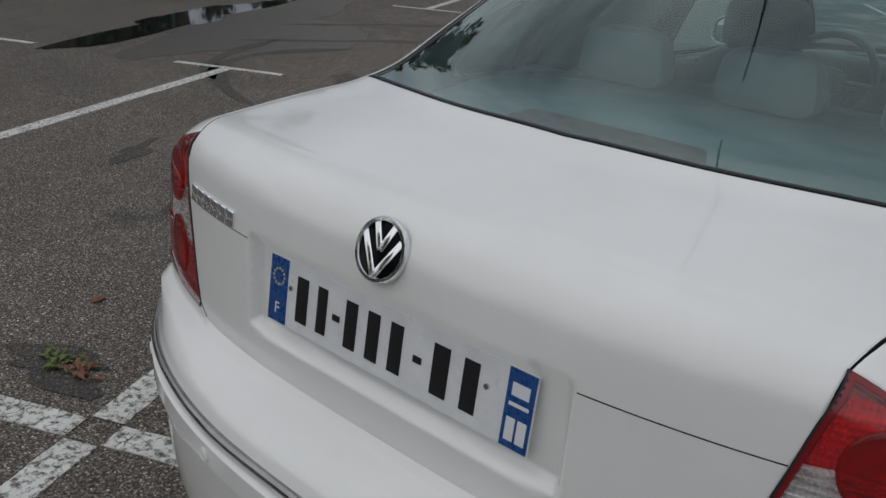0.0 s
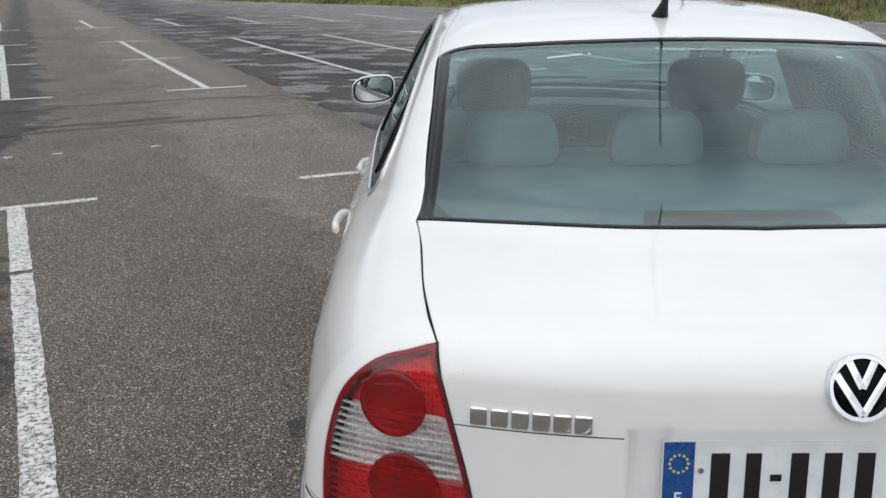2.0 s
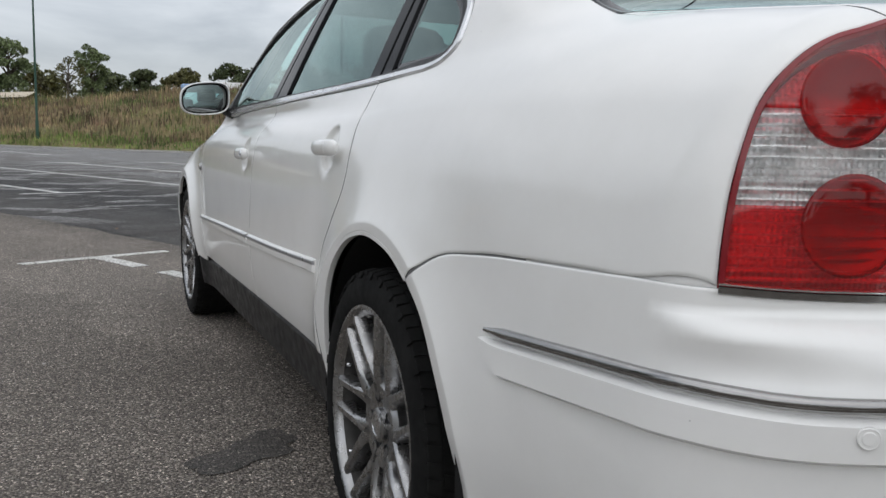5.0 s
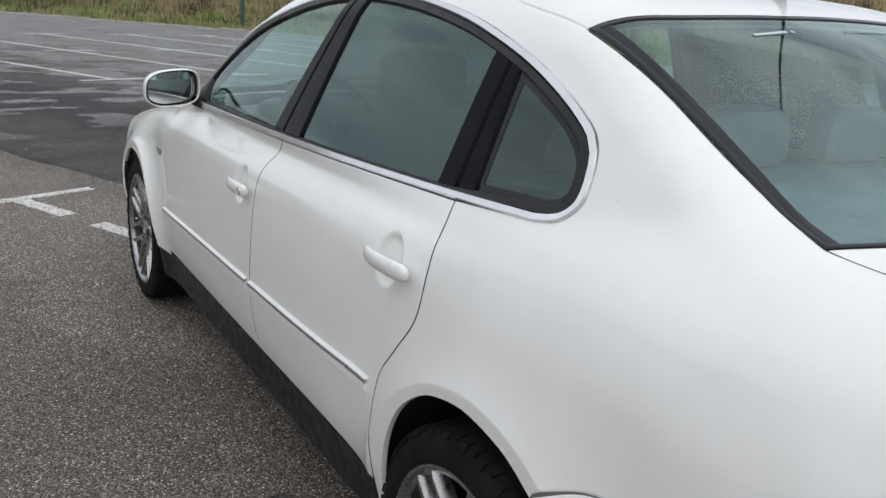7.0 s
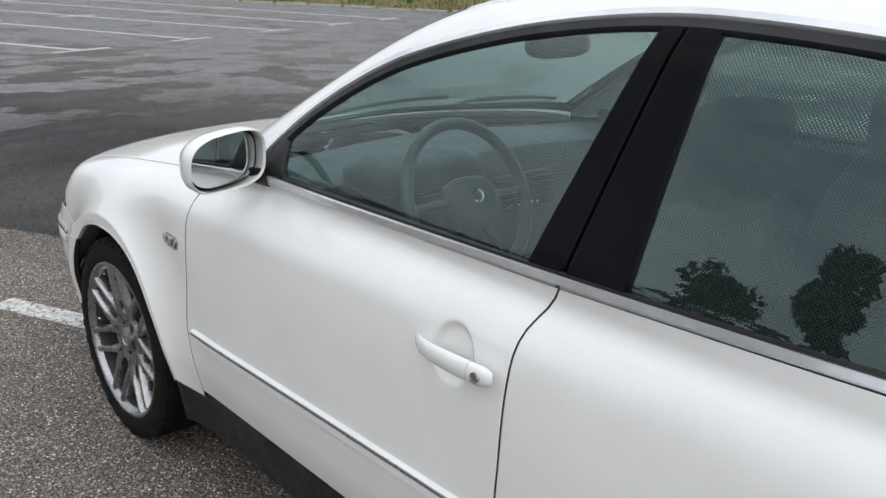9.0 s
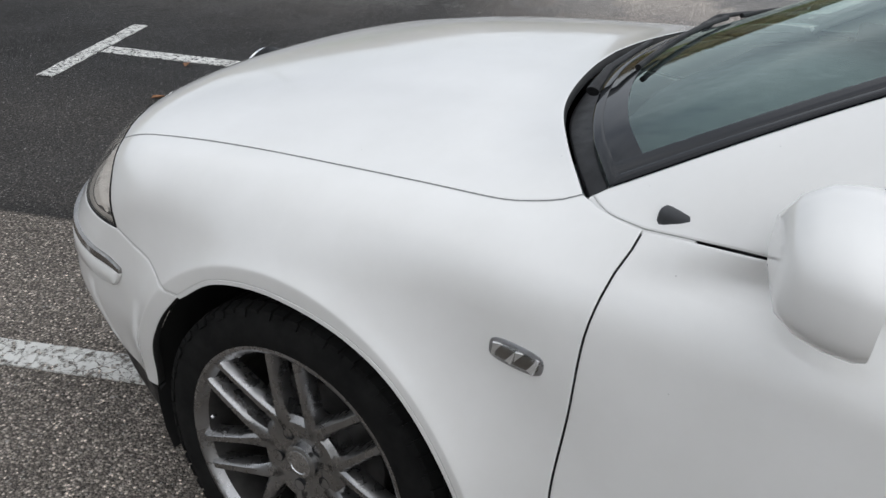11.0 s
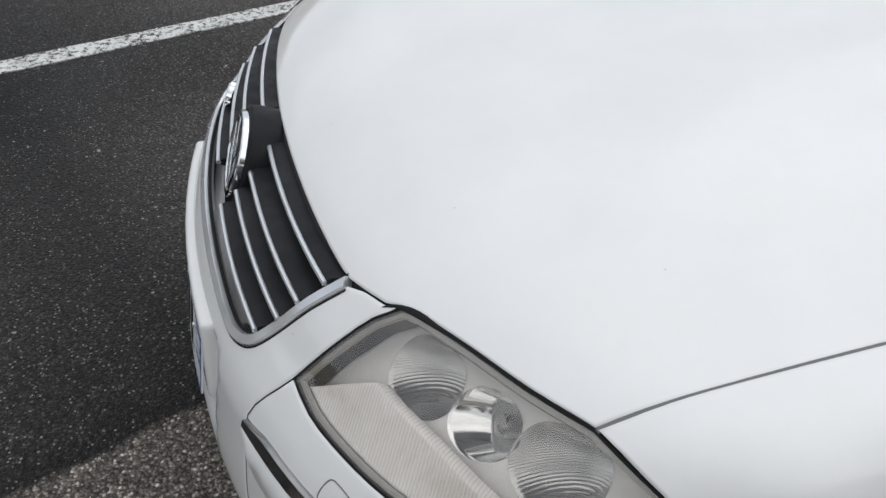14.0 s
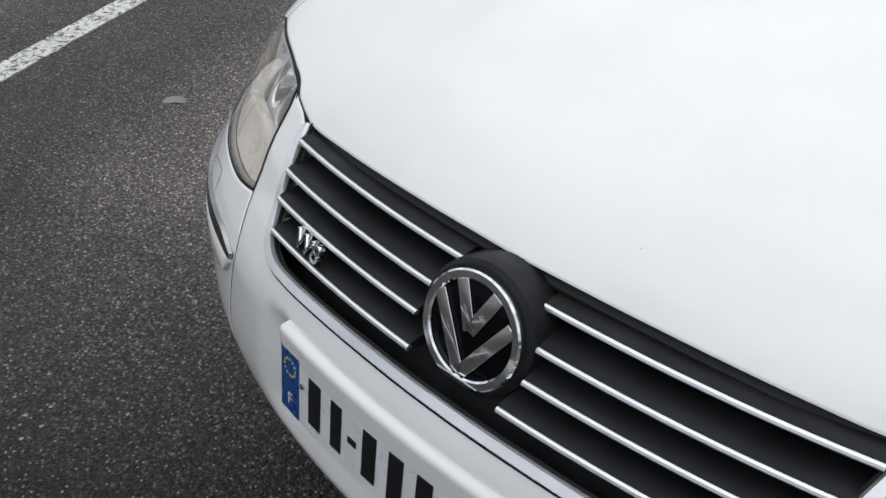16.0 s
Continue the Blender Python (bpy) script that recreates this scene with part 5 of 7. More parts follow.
# wheels
def wheel(name):
    thing = new(name)
    thing.parent = car
    thing["label"] = "silver multi-spoke alloy wheel with a black tyre"
    bm = bmesh.new()
    lathe(bm, [(.238, -.100), (.246, -.107), (.270, -.111), (.294, -.107), (.309, -.097), (.3155, -.082), (.3165, -.03), (.3165, .03), (.3155, .082), (.309, .097), (.294, .107), (.270, .111), (.252, .109), (.246, .107), (.238, .100), (.234, .06), (.234, -.06)], 96, Matrix(), closed=True)
    tyre = part("tyre", bm, RUBBER, thing, "black road tyre with block tread")
    # blocks with bent cross grooves, and ribs that run over the shoulder
    bm = bmesh.new()
    for k in range(66):
        g = 2 * math.pi * k / 66
        for s in (1, -1):
            for x0, x1, slant in ((.040, .074, .012), (.079, .101, .004)):
                ring = []
                for x, r in ((x0, .3195), (x1, .3190 if x1 < .09 else .3135), (x1, .305), (x0, .311)):
                    for e in (-.0112, .0112):
                        w = g + (e + slant * (x - x0) / (x1 - x0)) / .318
                        ring.append(bm.verts.new((r * math.cos(w), r * math.sin(w), s * x)))
                for q in ((0, 1, 3, 2), (2, 3, 5, 4), (4, 5, 7, 6), (6, 7, 1, 0), (0, 2, 4, 6), (1, 7, 5, 3)):
                    bm.faces.new([ring[i] for i in q])
            if k % 2 == 0:
                ring = [bm.verts.new((r * math.cos(g + e / .31), r * math.sin(g + e / .31), s * x)) for x, r in ((.1005, .3135), (.1075, .3015), (.104, .300), (.097, .312)) for e in (-.0105, .0105)]
                for q in ((0, 1, 3, 2), (2, 3, 5, 4), (4, 5, 7, 6), (6, 7, 1, 0), (0, 2, 4, 6), (1, 7, 5, 3)):
                    bm.faces.new([ring[i] for i in q])
    for x0, x1 in ((.004, .034), (-.034, -.004)):
        lathe(bm, [(.310, x0), (.3195, x0 + .001), (.3195, x1 - .001), (.310, x1)], 96, Matrix(), closed=True)
    part("tread", bm, RUBBER, tyre)
    bm = bmesh.new()
    lathe(bm, [(.2475, .101), (.2465, .1065), (.240, .1075), (.2335, .1035), (.230, .096), (.2245, .089)], 96)
    part("rim", bm, ALLOY, thing, "silver rim with a machined lip")
    # Barrel and disc share one metal, darker than the alloy face.
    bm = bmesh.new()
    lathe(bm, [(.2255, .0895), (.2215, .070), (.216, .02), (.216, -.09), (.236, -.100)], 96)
    part("rim_barrel", bm, BARREL, thing, "dark rim barrel")
    for k in range(14):
        bm = bmesh.new()
        lathe(bm, [(.0055, .092), (.0055, .100), (.003, .103), (0, .103)], 8, pose(0, 0, 0, 0, 0, 360 / 14 * k + 8) @ Matrix.Translation((.2252, 0, -.018)))
        part("rim_bolt", bm, DULL_CHROME, thing)
    for k in range(7):
        turn = pose(0, 0, 0, 0, 0, 360 / 7 * k)
        for s in (-1, 1):
            bm = bmesh.new()
            rows = []
            for r, off, half, top in ((.055, .0010, .019, .078), (.085, .0050, .0185, .084), (.110, .0150, .0150, .089), (.136, .0285, .0122, .093), (.180, .0515, .0110, .098), (.211, .0675, .0112, .101), (.2270, .0755, .0140, .100)):
                rows.append([bm.verts.new(turn @ Vector((r, s * off + dx * half, top + dz))) for dx, dz in ((-1.15, -.034), (-1, -.006), (-.55, 0), (.55, 0), (1, -.006), (1.15, -.034))])
            for a, b in zip(rows, rows[1:]):
                for j in range(6):
                    bm.faces.new((a[j], a[(j + 1) % 6], b[(j + 1) % 6], b[j]))
            bm.faces.new(rows[0]), bm.faces.new(rows[-1])
            part("spoke", bm, ALLOY, thing)
    bm = bmesh.new()
    lathe(bm, [(.096, .020), (.095, .072), (.084, .081), (.055, .080), (.042, .073), (.036, .074), (.035, .083), (.031, .086), (0, .0865)], 56)
    hub = part("hub", bm, ALLOY, thing)
    bm = bmesh.new()
    lathe(bm, [(.027, .0860), (.027, .0878), (.021, .0886), (.020, .0872), (0, .0872)], 32)
    part("hub_cap", bm, DULL_CHROME, hub, "round hub cap")
    for k in range(5):
        bm = bmesh.new()
        lathe(bm, [(.013, .055), (.013, .0662), (.0115, .0675), (.0105, .060), (0, .060)], 16, pose(0, 0, 0, 0, 0, 72 * k) @ Matrix.Translation((.058, 0, .0135)))
        part("bolt_hole", bm, GRILLE_BLACK, hub)
    bm = bmesh.new()
    lathe(bm, [(.055, .030), (.150, .030), (.152, .026), (.152, .006), (.055, .006)], 48, Matrix(), closed=True)
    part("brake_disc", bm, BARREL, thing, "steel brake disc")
    bm = bmesh.new()
    box(bm, (.095, .165), (-.055, .055), (-.02, .048), pose(0, 0, 0, 0, 0, 150), .01)
    part("brake_caliper", bm, GRILLE_BLACK, thing)
    bm = bmesh.new()
    lathe(bm, [(.2, -.095), (0, -.095)], 32)
    part("wheel_back", bm, DARK, thing)
    return thing


first = wheel("wheel")
first.matrix_basis = Matrix.Translation((-.752, HUBS[0], HUB_Z)) @ pose(0, 0, 0, 0, -90, 0) @ pose(0, 0, 0, 0, 0, 12)
for x, y, turn in ((-.752, HUBS[1], 33), (.752, HUBS[0], 50), (.752, HUBS[1], 5)):
    copy_thing(first, Matrix.Translation((x, y, HUB_Z)) @ pose(0, 0, 0, 0, -90 if x < 0 else 90, 0) @ pose(0, 0, 0, 0, 0, turn))
# dark wheel houses and floor
for (hub, rise, r), s in ((h, s) for h in ((-.09, .345, .372), (2.715, .31, .389)) for s in (1, -1)):
    bm = bmesh.new()
    rows = []
    for g in np.linspace(-.12 if hub < 1 else -.42, math.pi + .12, 30):
        rows.append([bm.verts.new((s * x, hub + r * math.cos(g), rise + r * math.sin(g))) for x in (-.845 if hub < 1 else -.79 - .035 * step(math.cos(g), .75, .95), -.55)] + [bm.verts.new((s * -.55, hub, rise))])
    for a, b in zip(rows, rows[1:]):
        bm.faces.new((a[0], b[0], b[1], a[1]))
        bm.faces.new((a[1], b[1], b[2]))
    part("wheel_house", bm, DARK, car)
bm = bmesh.new()
box(bm, (-.74, .74), (.28, 2.30), (.20, .26))
box(bm, (-.54, .54), (-.95, .28), (.24, .30))
box(bm, (-.54, .54), (2.30, 3.50), (.22, .28))
part("floor_pan", bm, DARK, car)


# ---- the cabin ----
bench = new("rear_seat")
bench.parent = car
bench["label"] = "grey leather rear bench with three headrests"
bm = bmesh.new()
blob(bm, (0, .30, .80), (.64, .085, .27), 5, pose(0, 0, 0))
part("backrest", bm, CLOTH, bench)
bm = bmesh.new()
blob(bm, (0, .60, .52), (.64, .27, .09), 5)
part("cushion", bm, CLOTH, bench)
for x in (-.38, 0, .38):
    bm = bmesh.new()
    blob(bm, (0, 0, 0), (.122, .050, .071), 4.5, Matrix.Translation((x, .17, 1.128)))
    for v in bm.verts:
        v.co.x = x + (v.co.x - x) * (1 - 1.3 * (v.co.z - 1.128))
    part("headrest", bm, CLOTH, bench)
for x in (-.38, .38):
    seat = new("front_seat")
    seat.parent = car
    seat["label"] = "grey leather front seat"
    bm = bmesh.new()
    blob(bm, (x, 1.16, .78), (.245, .085, .32), 4, pose(0, 1.16, .5) @ pose(0, 0, 0, 14) @ pose(0, -1.16, -.5))
    part("backrest", bm, CLOTH, seat)
    bm = bmesh.new()
    blob(bm, (x, 1.40, .50), (.25, .27, .09), 4)
    part("cushion", bm, CLOTH, seat)
    bm = bmesh.new()
    blob(bm, (x, 1.03, 1.16), (.135, .055, .095), 4)
    part("headrest", bm, CLOTH_DARK, seat)
panel("parcel_shelf", UP, mirrored(chain(left((0, -.60, 1.1), (.25, -.58, 1.1), (.52, -.47, 1.1)), left((.52, -.47, 1.1), (.58, .20, 1.1)), left((.58, .20, 1.1), (0, .22, 1.1)))), CLOTH, car, "grey parcel shelf", lift=0, mirror=False)
shelf = bpy.data.objects["parcel_shelf"]
for v in shelf.data.vertices:
    v.co.z = 1.062 - .02 * max(0, v.co.y + .2)
bm = bmesh.new()
box(bm, (-.18, .18), (-.585, -.50), (1.06, 1.112), pose(0, 0, 0), .012)
part("brake_light", bm, varied("brown_red_plastic", (.05, .018, .016), (.07, .024, .02), 8, .4), car, "dark red third brake light on the shelf")
bm = bmesh.new()
rows = []
for y, z in ((1.90, .62), (1.88, .86), (1.93, .945), (2.05, .962), (2.30, .935), (2.42, .90)):
    rows.append([bm.verts.new((x * (1 - .16 * max(0, y - 2.0) / .42), y + .03 * (1 - abs(x) / .75), z + .012 * math.cos(x * 4) - .03 * max(0, y - 2.1))) for x in np.linspace(-.75, .75, 21)])
for a, b in zip(rows, rows[1:]):
    for k in range(20):
        bm.faces.new((a[k], a[k + 1], b[k + 1], b[k]))
part("dashboard", bm, DASH, car, "dark grey dashboard")
bm = bmesh.new()
blob(bm, (-.38, 1.90, .955), (.20, .10, .05), 3)
part("instrument_hood", bm, DASH, car)
bm = bmesh.new()
box(bm, (-.12, .12), (1.862, 1.90), (.80, .90), Matrix(), .01)
part("centre_vent", bm, GRILLE_BLACK, car)
for k in range(5):
    bm = bmesh.new()
    box(bm, (-.11, .11), (1.852, 1.866), (.815 + k * .018, .820 + k * .018))
    part("vent_slat", bm, DULL_CHROME if k == 0 else BLACK_TRIM, car)
turn = pose(-.38, 1.70, .925, 64, 0, 0)
bm = bmesh.new()
lathe(bm, [(.185 + .015 * math.cos(g), .015 * math.sin(g)) for g in np.linspace(0, 2 * math.pi, 12, endpoint=False)], 64, turn, closed=True)
wheel_rim = part("steering_wheel", bm, varied("worn_leather", (.03, .03, .032), (.05, .05, .052), 20, .4), car, "black steering wheel with a round centre pad")
bm = bmesh.new()
blob(bm, (0, -.012, .0), (.088, .066, .03), 2.6, turn)
part("wheel_pad", bm, DASH, wheel_rim)
for g in (0, 180, 250, 290):
    bm = bmesh.new()
    tube(bm, [turn @ pose(0, 0, 0, 0, 0, g) @ Vector(q) for q in ((.06, 0, 0), (.12, 0, .004), (.185, 0, 0))], [.022, .015, .016], 10, .5)
    part("wheel_spoke", bm, DASH, wheel_rim)
bm = bmesh.new()
lathe(bm, [(.018, .030), (.018, .033), (.014, .034), (.013, .032), (0, .032)], 28, turn)
part("wheel_badge", bm, CHROME, wheel_rim, "small round chrome badge")
bm = bmesh.new()
tube(bm, [(-.38, 1.72, .91), (-.38, 1.95, .82)], .04, 16)
part("steering_column", bm, DASH, car)
bm = bmesh.new()
blob(bm, (.02, 1.80, 1.262), (.125, .022, .036), 3.2)
inner = part("rear_view_mirror", bm, BLACK_TRIM, car, "black rear-view mirror")
bm = bmesh.new()
tube(bm, [(.02, 1.82, 1.28), (.02, 1.86, 1.30)], .01, 8)
part("mirror_stalk", bm, BLACK_TRIM, inner)
panel("headliner", UP, mirrored(chain(SCREEN_TOP[::-1], ROOF_EDGE, WIND_TOP[::-1])), HEADLINER, car, "light grey headliner", gap=.004, lift=-.022, depth=.004, mirror=False)
for s in (1, -1):
    for y0, y1 in ((1.08, 2.2), (.30, 1.06)):
        bm = bmesh.new()
        box(bm, tuple(sorted((s * .755, s * .725))), (y0, y1), (.30, .975), Matrix(), .012)
        part("door_card", bm, CLOTH_DARK, car)
    bm = bmesh.new()
    box(bm, tuple(sorted((s * .66, s * .60))), (-.30, .30), (.3, 1.02), Matrix(), .012)
    part("side_trim", bm, CLOTH_DARK, car)
bm = bmesh.new()
box(bm, (-.10, .10), (.7, 1.9), (.26, .60), Matrix(), .03)
part("centre_console", bm, DASH, car)
bm = bmesh.new()
box(bm, (-.75, .75), (2.30, 2.34), (.25, .90))
part("bulkhead", bm, DARK, car)
# a roller blind behind the far rear side window
blind = bpy.data.materials.new("perforated_blind")
blind.use_nodes = True
bt = blind.node_tree
holes = wire(bt, "ShaderNodeTexVoronoi", Vector=place(bt), Scale=120.0).outputs["Distance"]
fabric = wire(bt, "ShaderNodeBsdfDiffuse", Color=(.02, .02, .02, 1))
see = wire(bt, "ShaderNodeBsdfTransparent")
cut = ramp(bt, holes, (.36, 0.0), (.40, 1.0))
bt.nodes.remove(bt.nodes["Principled BSDF"])
bt.links.new(wire(bt, "ShaderNodeMixShader", in0=cut, in1=see.outputs[0], in2=fabric.outputs[0]).outputs[0], bt.nodes["Material Output"].inputs[0])
bm = bmesh.new()
vs = [bm.verts.new(q) for q in ((.735, .30, 1.03), (.75, .95, 1.01), (.60, .95, 1.33), (.605, .33, 1.28))]
bm.faces.new(vs)
part("window_blind", bm, blind, car, "black perforated roller blind", smooth=False)
PRINT_GREY = material("pale_print", (.48, .54, .54), .6)
# the notice printed along the top of the rear window
for x0, x1 in ((-.325, -.245), (-.232, -.226), (.335, .350)):
    p, n = on_skin(Flat(0, -.6, 1), ((x0 + x1) / 2, -.10, 1.37))
    bm = bmesh.new()
    box(bm, (x0 - (x0 + x1) / 2, x1 - (x0 + x1) / 2), (-.0040, .0040), (-.0022, -.0016), facing(p, n, (1, 0, 0)))
    part("window_print", bm, PRINT_GREY, rear_glass)
p, n = on_skin(Flat(0, -.6, 1), (.055, -.10, 1.37))
lettering("window_print", "4 roues motrices permanentes", .0125, .0003, PRINT_GREY, rear_glass, facing(np.array(p) - .0012 * np.array(n), n, (1, 0, 0)), 1.28)

# daylight comes in through the panes
for ob in car.children_recursive:
    if ob.name.split(".")[0] in ("rear_window", "windscreen", "front_door_window", "rear_door_window", "quarter_window", "lamp_glass", "bowl_cover", "upper_lens", "middle_lens", "lower_lens", "round_lens", "repeater_lens"):
        ob.visible_shadow = False


# ---- the car park ----
ALONG, ACROSS = np.array((-.42, .9075)), np.array((.9075, .42))


def lot(n, s):
    """A place on the car park, from metres across the bays and along them."""
    return ACROSS * n + ALONG * s


def asphalt_nodes(t):
    """Colour, roughness and height of worn asphalt: a pale older side and a dark, partly damp side, with stones in it."""
    at = place(t)
    xyz = wire(t, "ShaderNodeSeparateXYZ", Vector=at)
    n = sums(t, "ADD", sums(t, "MULTIPLY", xyz.outputs[0], .9075), sums(t, "MULTIPLY", xyz.outputs[1], .42))
    s = sums(t, "ADD", sums(t, "MULTIPLY", xyz.outputs[0], -.42), sums(t, "MULTIPLY", xyz.outputs[1], .9075))
    wander = noise_of(t, 1.6, 3, .5, at)
    edge = sums(t, "MULTIPLY_ADD", wander, .14, sums(t, "ADD", n, -1.76))
    dark_side = ramp(t, edge, (.0, 0.0), (.022, 1.0))
    rim_damp = ramp(t, edge, (.0, .45), (.05, .62), (.13, 1.0))
    # damp patches lie across the bays
    damp_at = wire(t, "ShaderNodeMapping", Vector=at, Rotation=(0, 0, radians(-47)), Scale=(.55, .78, 1)).outputs[0]
    damp = wire(t, "ShaderNodeTexNoise", Vector=damp_at, Scale=1.5, Detail=7.0, Roughness=.60).outputs[0]
    far_on = ramp(t, sums(t, "MULTIPLY", sums(t, "MAXIMUM", s, sums(t, "ADD", n, 1.0)), .05), (.30, 0.0), (.42, 1.0))
    dryness = sums(t, "MULTIPLY_ADD", sums(t, "MINIMUM", sums(t, "MAXIMUM", n, 4.0), 11.0), .016, sums(t, "ADD", damp, -.060))
    dry_patch = mix(t, "MULTIPLY", 1.0, ramp(t, dryness, (.535, 0.0), (.56, 1.0)), far_on)
    run_off = ramp(t, sums(t, "MULTIPLY", s, .1), (.10, .52), (.33, .49), (.43, .66), (.94, .42))
    drift = sums(t, "ADD", n, sums(t, "MULTIPLY", run_off, 4.0))
    drift = sums(t, "MAXIMUM", drift, sums(t, "MULTIPLY", drift, -.8))
    soak = sums(t, "MULTIPLY_ADD", drift, -.72, sums(t, "MULTIPLY", noise_of(t, 1.3, 9, .68, at), 1.5))
    wet_patch = mix(t, "MULTIPLY", 1.0, ramp(t, soak, (.47, 0.0), (.57, 1.0)), ramp(t, sums(t, "MULTIPLY_ADD", noise_of(t, .8, 5, .6, at), .5, sums(t, "MULTIPLY", s, .1)), (.36, 0.0), (.46, 1.0)))
    old = ramp(t, noise_of(t, .9, 8, .7, at), (.3, (.198, .173, .148)), (.7, (.284, .250, .216)))
    # Older side: tone scaled by place across the bays, darker by the seam.
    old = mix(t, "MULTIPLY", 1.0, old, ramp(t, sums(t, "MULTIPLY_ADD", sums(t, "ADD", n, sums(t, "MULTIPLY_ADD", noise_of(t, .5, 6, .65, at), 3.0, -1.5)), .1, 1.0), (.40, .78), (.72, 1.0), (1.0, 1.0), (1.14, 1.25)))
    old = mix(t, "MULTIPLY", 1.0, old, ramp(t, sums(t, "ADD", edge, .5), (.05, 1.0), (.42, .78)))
    new_ = ramp(t, noise_of(t, 1.1, 8, .7, at), (.3, (.0200, .0178, .0160)), (.7, (.0345, .0308, .0275)))
    dried = ramp(t, noise_of(t, 2.0, 6, .7, at), (.3, (.25, .244, .238)), (.7, (.33, .324, .315)))
    # Dark side: tone scaled by place along the bays.
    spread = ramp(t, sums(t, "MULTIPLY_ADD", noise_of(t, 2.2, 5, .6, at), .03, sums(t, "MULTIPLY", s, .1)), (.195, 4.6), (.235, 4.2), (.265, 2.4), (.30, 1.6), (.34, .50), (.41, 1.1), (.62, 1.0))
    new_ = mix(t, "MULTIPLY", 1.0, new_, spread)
    # Brightening painted in: against the car's shade nearby, for sky sheen far off.
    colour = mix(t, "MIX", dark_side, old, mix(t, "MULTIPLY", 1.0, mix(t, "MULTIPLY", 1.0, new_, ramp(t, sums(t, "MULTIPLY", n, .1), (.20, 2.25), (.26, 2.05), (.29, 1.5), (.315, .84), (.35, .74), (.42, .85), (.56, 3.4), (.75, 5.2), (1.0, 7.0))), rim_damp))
    colour = mix(t, "MIX", mix(t, "MULTIPLY", 1.0, dry_patch, dark_side), colour, dried)
    soaked = mix(t, "MULTIPLY", 1.0, colour, (.27, .27, .28))
    colour = mix(t, "MIX", wet_patch, colour, soaked)
    # stones, and the dark binder between them
    stones = wire(t, "ShaderNodeTexVoronoi", Vector=at, Scale=160.0)
    tone = wire(t, "ShaderNodeSeparateColor", Color=stones.outputs["Color"]).outputs[0]
    grit = ramp(t, tone, (.0, .30), (.55, .82), (.86, 1.25), (.94, 2.0), (1.0, 3.4))
    colour = mix(t, "MULTIPLY", .9, colour, grit)
    mottle = ramp(t, noise_of(t, 115, 3, .6, at), (.36, .50), (.50, .92), (.66, 1.75))
    colour = mix(t, "MULTIPLY", .9, colour, mottle)
    seams = ramp(t, stones.outputs["Distance"], (.30, 1.0), (.70, .30))
    colour = mix(t, "MULTIPLY", .75, colour, seams)
    chips = wire(t, "ShaderNodeTexVoronoi", Vector=at, Scale=23.0)
    chip_tone = wire(t, "ShaderNodeSeparateColor", Color=chips.outputs["Color"]).outputs[1]
    chip = mix(t, "MULTIPLY", 1.0, ramp(t, chips.outputs["Distance"], (.085, 1.0), (.11, 0.0)), ramp(t, chip_tone, (.62, 0.0), (.66, 1.0)))
    colour = mix(t, "MIX", sums(t, "MULTIPLY", chip, .75), colour, (.40, .385, .36))
    specks = wire(t, "ShaderNodeTexVoronoi", Vector=at, Scale=80.0)
    speck_tone = wire(t, "ShaderNodeSeparateColor", Color=specks.outputs["Color"]).outputs[2]
    speck = mix(t, "MULTIPLY", 1.0, ramp(t, specks.outputs["Distance"], (.19, 1.0), (.23, 0.0)), ramp(t, speck_tone, (.46, 0.0), (.52, .6), (1.0, 1.0)))
    colour = mix(t, "MIX", sums(t, "MULTIPLY", mix(t, "MULTIPLY", 1.0, speck, (.62, .62, .62)), .92), colour, (.42, .405, .38))
    height = sums(t, "ADD", sums(t, "MULTIPLY", stones.outputs["Distance"], -.8), sums(t, "MULTIPLY", noise_of(t, 60, 4, .6, at), .6))
    gloss = mix(t, "MIX", wet_patch, mix(t, "MIX", dark_side, ramp(t, damp, (.3, .78), (.7, .88)), ramp(t, damp, (.3, .50), (.7, .72))), (.58, .58, .58))
    return colour, gloss, height


asphalt = material("asphalt", (.05, .05, .05), .9)
tree_ = asphalt.node_tree
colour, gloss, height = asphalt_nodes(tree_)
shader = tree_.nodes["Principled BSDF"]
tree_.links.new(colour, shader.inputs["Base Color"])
tree_.links.new(gloss, shader.inputs["Roughness"])
bump(tree_, height, .95, .008)
shader.inputs["Specular IOR Level"].default_value = .24

line_paint = material("worn_line_paint", (.6, .6, .57), .75)
tree_ = line_paint.node_tree
colour, gloss, height = asphalt_nodes(tree_)
shader = tree_.nodes["Principled BSDF"]
at = place(tree_)
bent = mix(tree_, "ADD", .06, at, wire(tree_, "ShaderNodeTexNoise", Vector=at, Scale=14.0, Detail=5.0).outputs[1])
cracks = wire(tree_, "ShaderNodeTexVoronoi", Vector=bent, Scale=26.0)
cracks.feature = "DISTANCE_TO_EDGE"
whole = ramp(tree_, sums(tree_, "MULTIPLY_ADD", noise_of(tree_, 6, 4, .6, at), .22, sums(tree_, "ADD", cracks.outputs["Distance"], -.10)), (.0, 0.0), (.03, 1.0))
flakes = ramp(tree_, noise_of(tree_, 42, 6, .75, at), (.40, 0.0), (.50, 1.0))
kept = mix(tree_, "MULTIPLY", 1.0, whole, flakes)
white_ = ramp(tree_, noise_of(tree_, 7, 7, .7, at), (.3, (.58, .575, .54)), (.7, (.76, .755, .72)))
tree_.links.new(mix(tree_, "MIX", kept, colour, white_), shader.inputs["Base Color"])
bump(tree_, sums(tree_, "ADD", sums(tree_, "MULTIPLY", kept, .7), sums(tree_, "MULTIPLY", height, .4)), .8, .004)

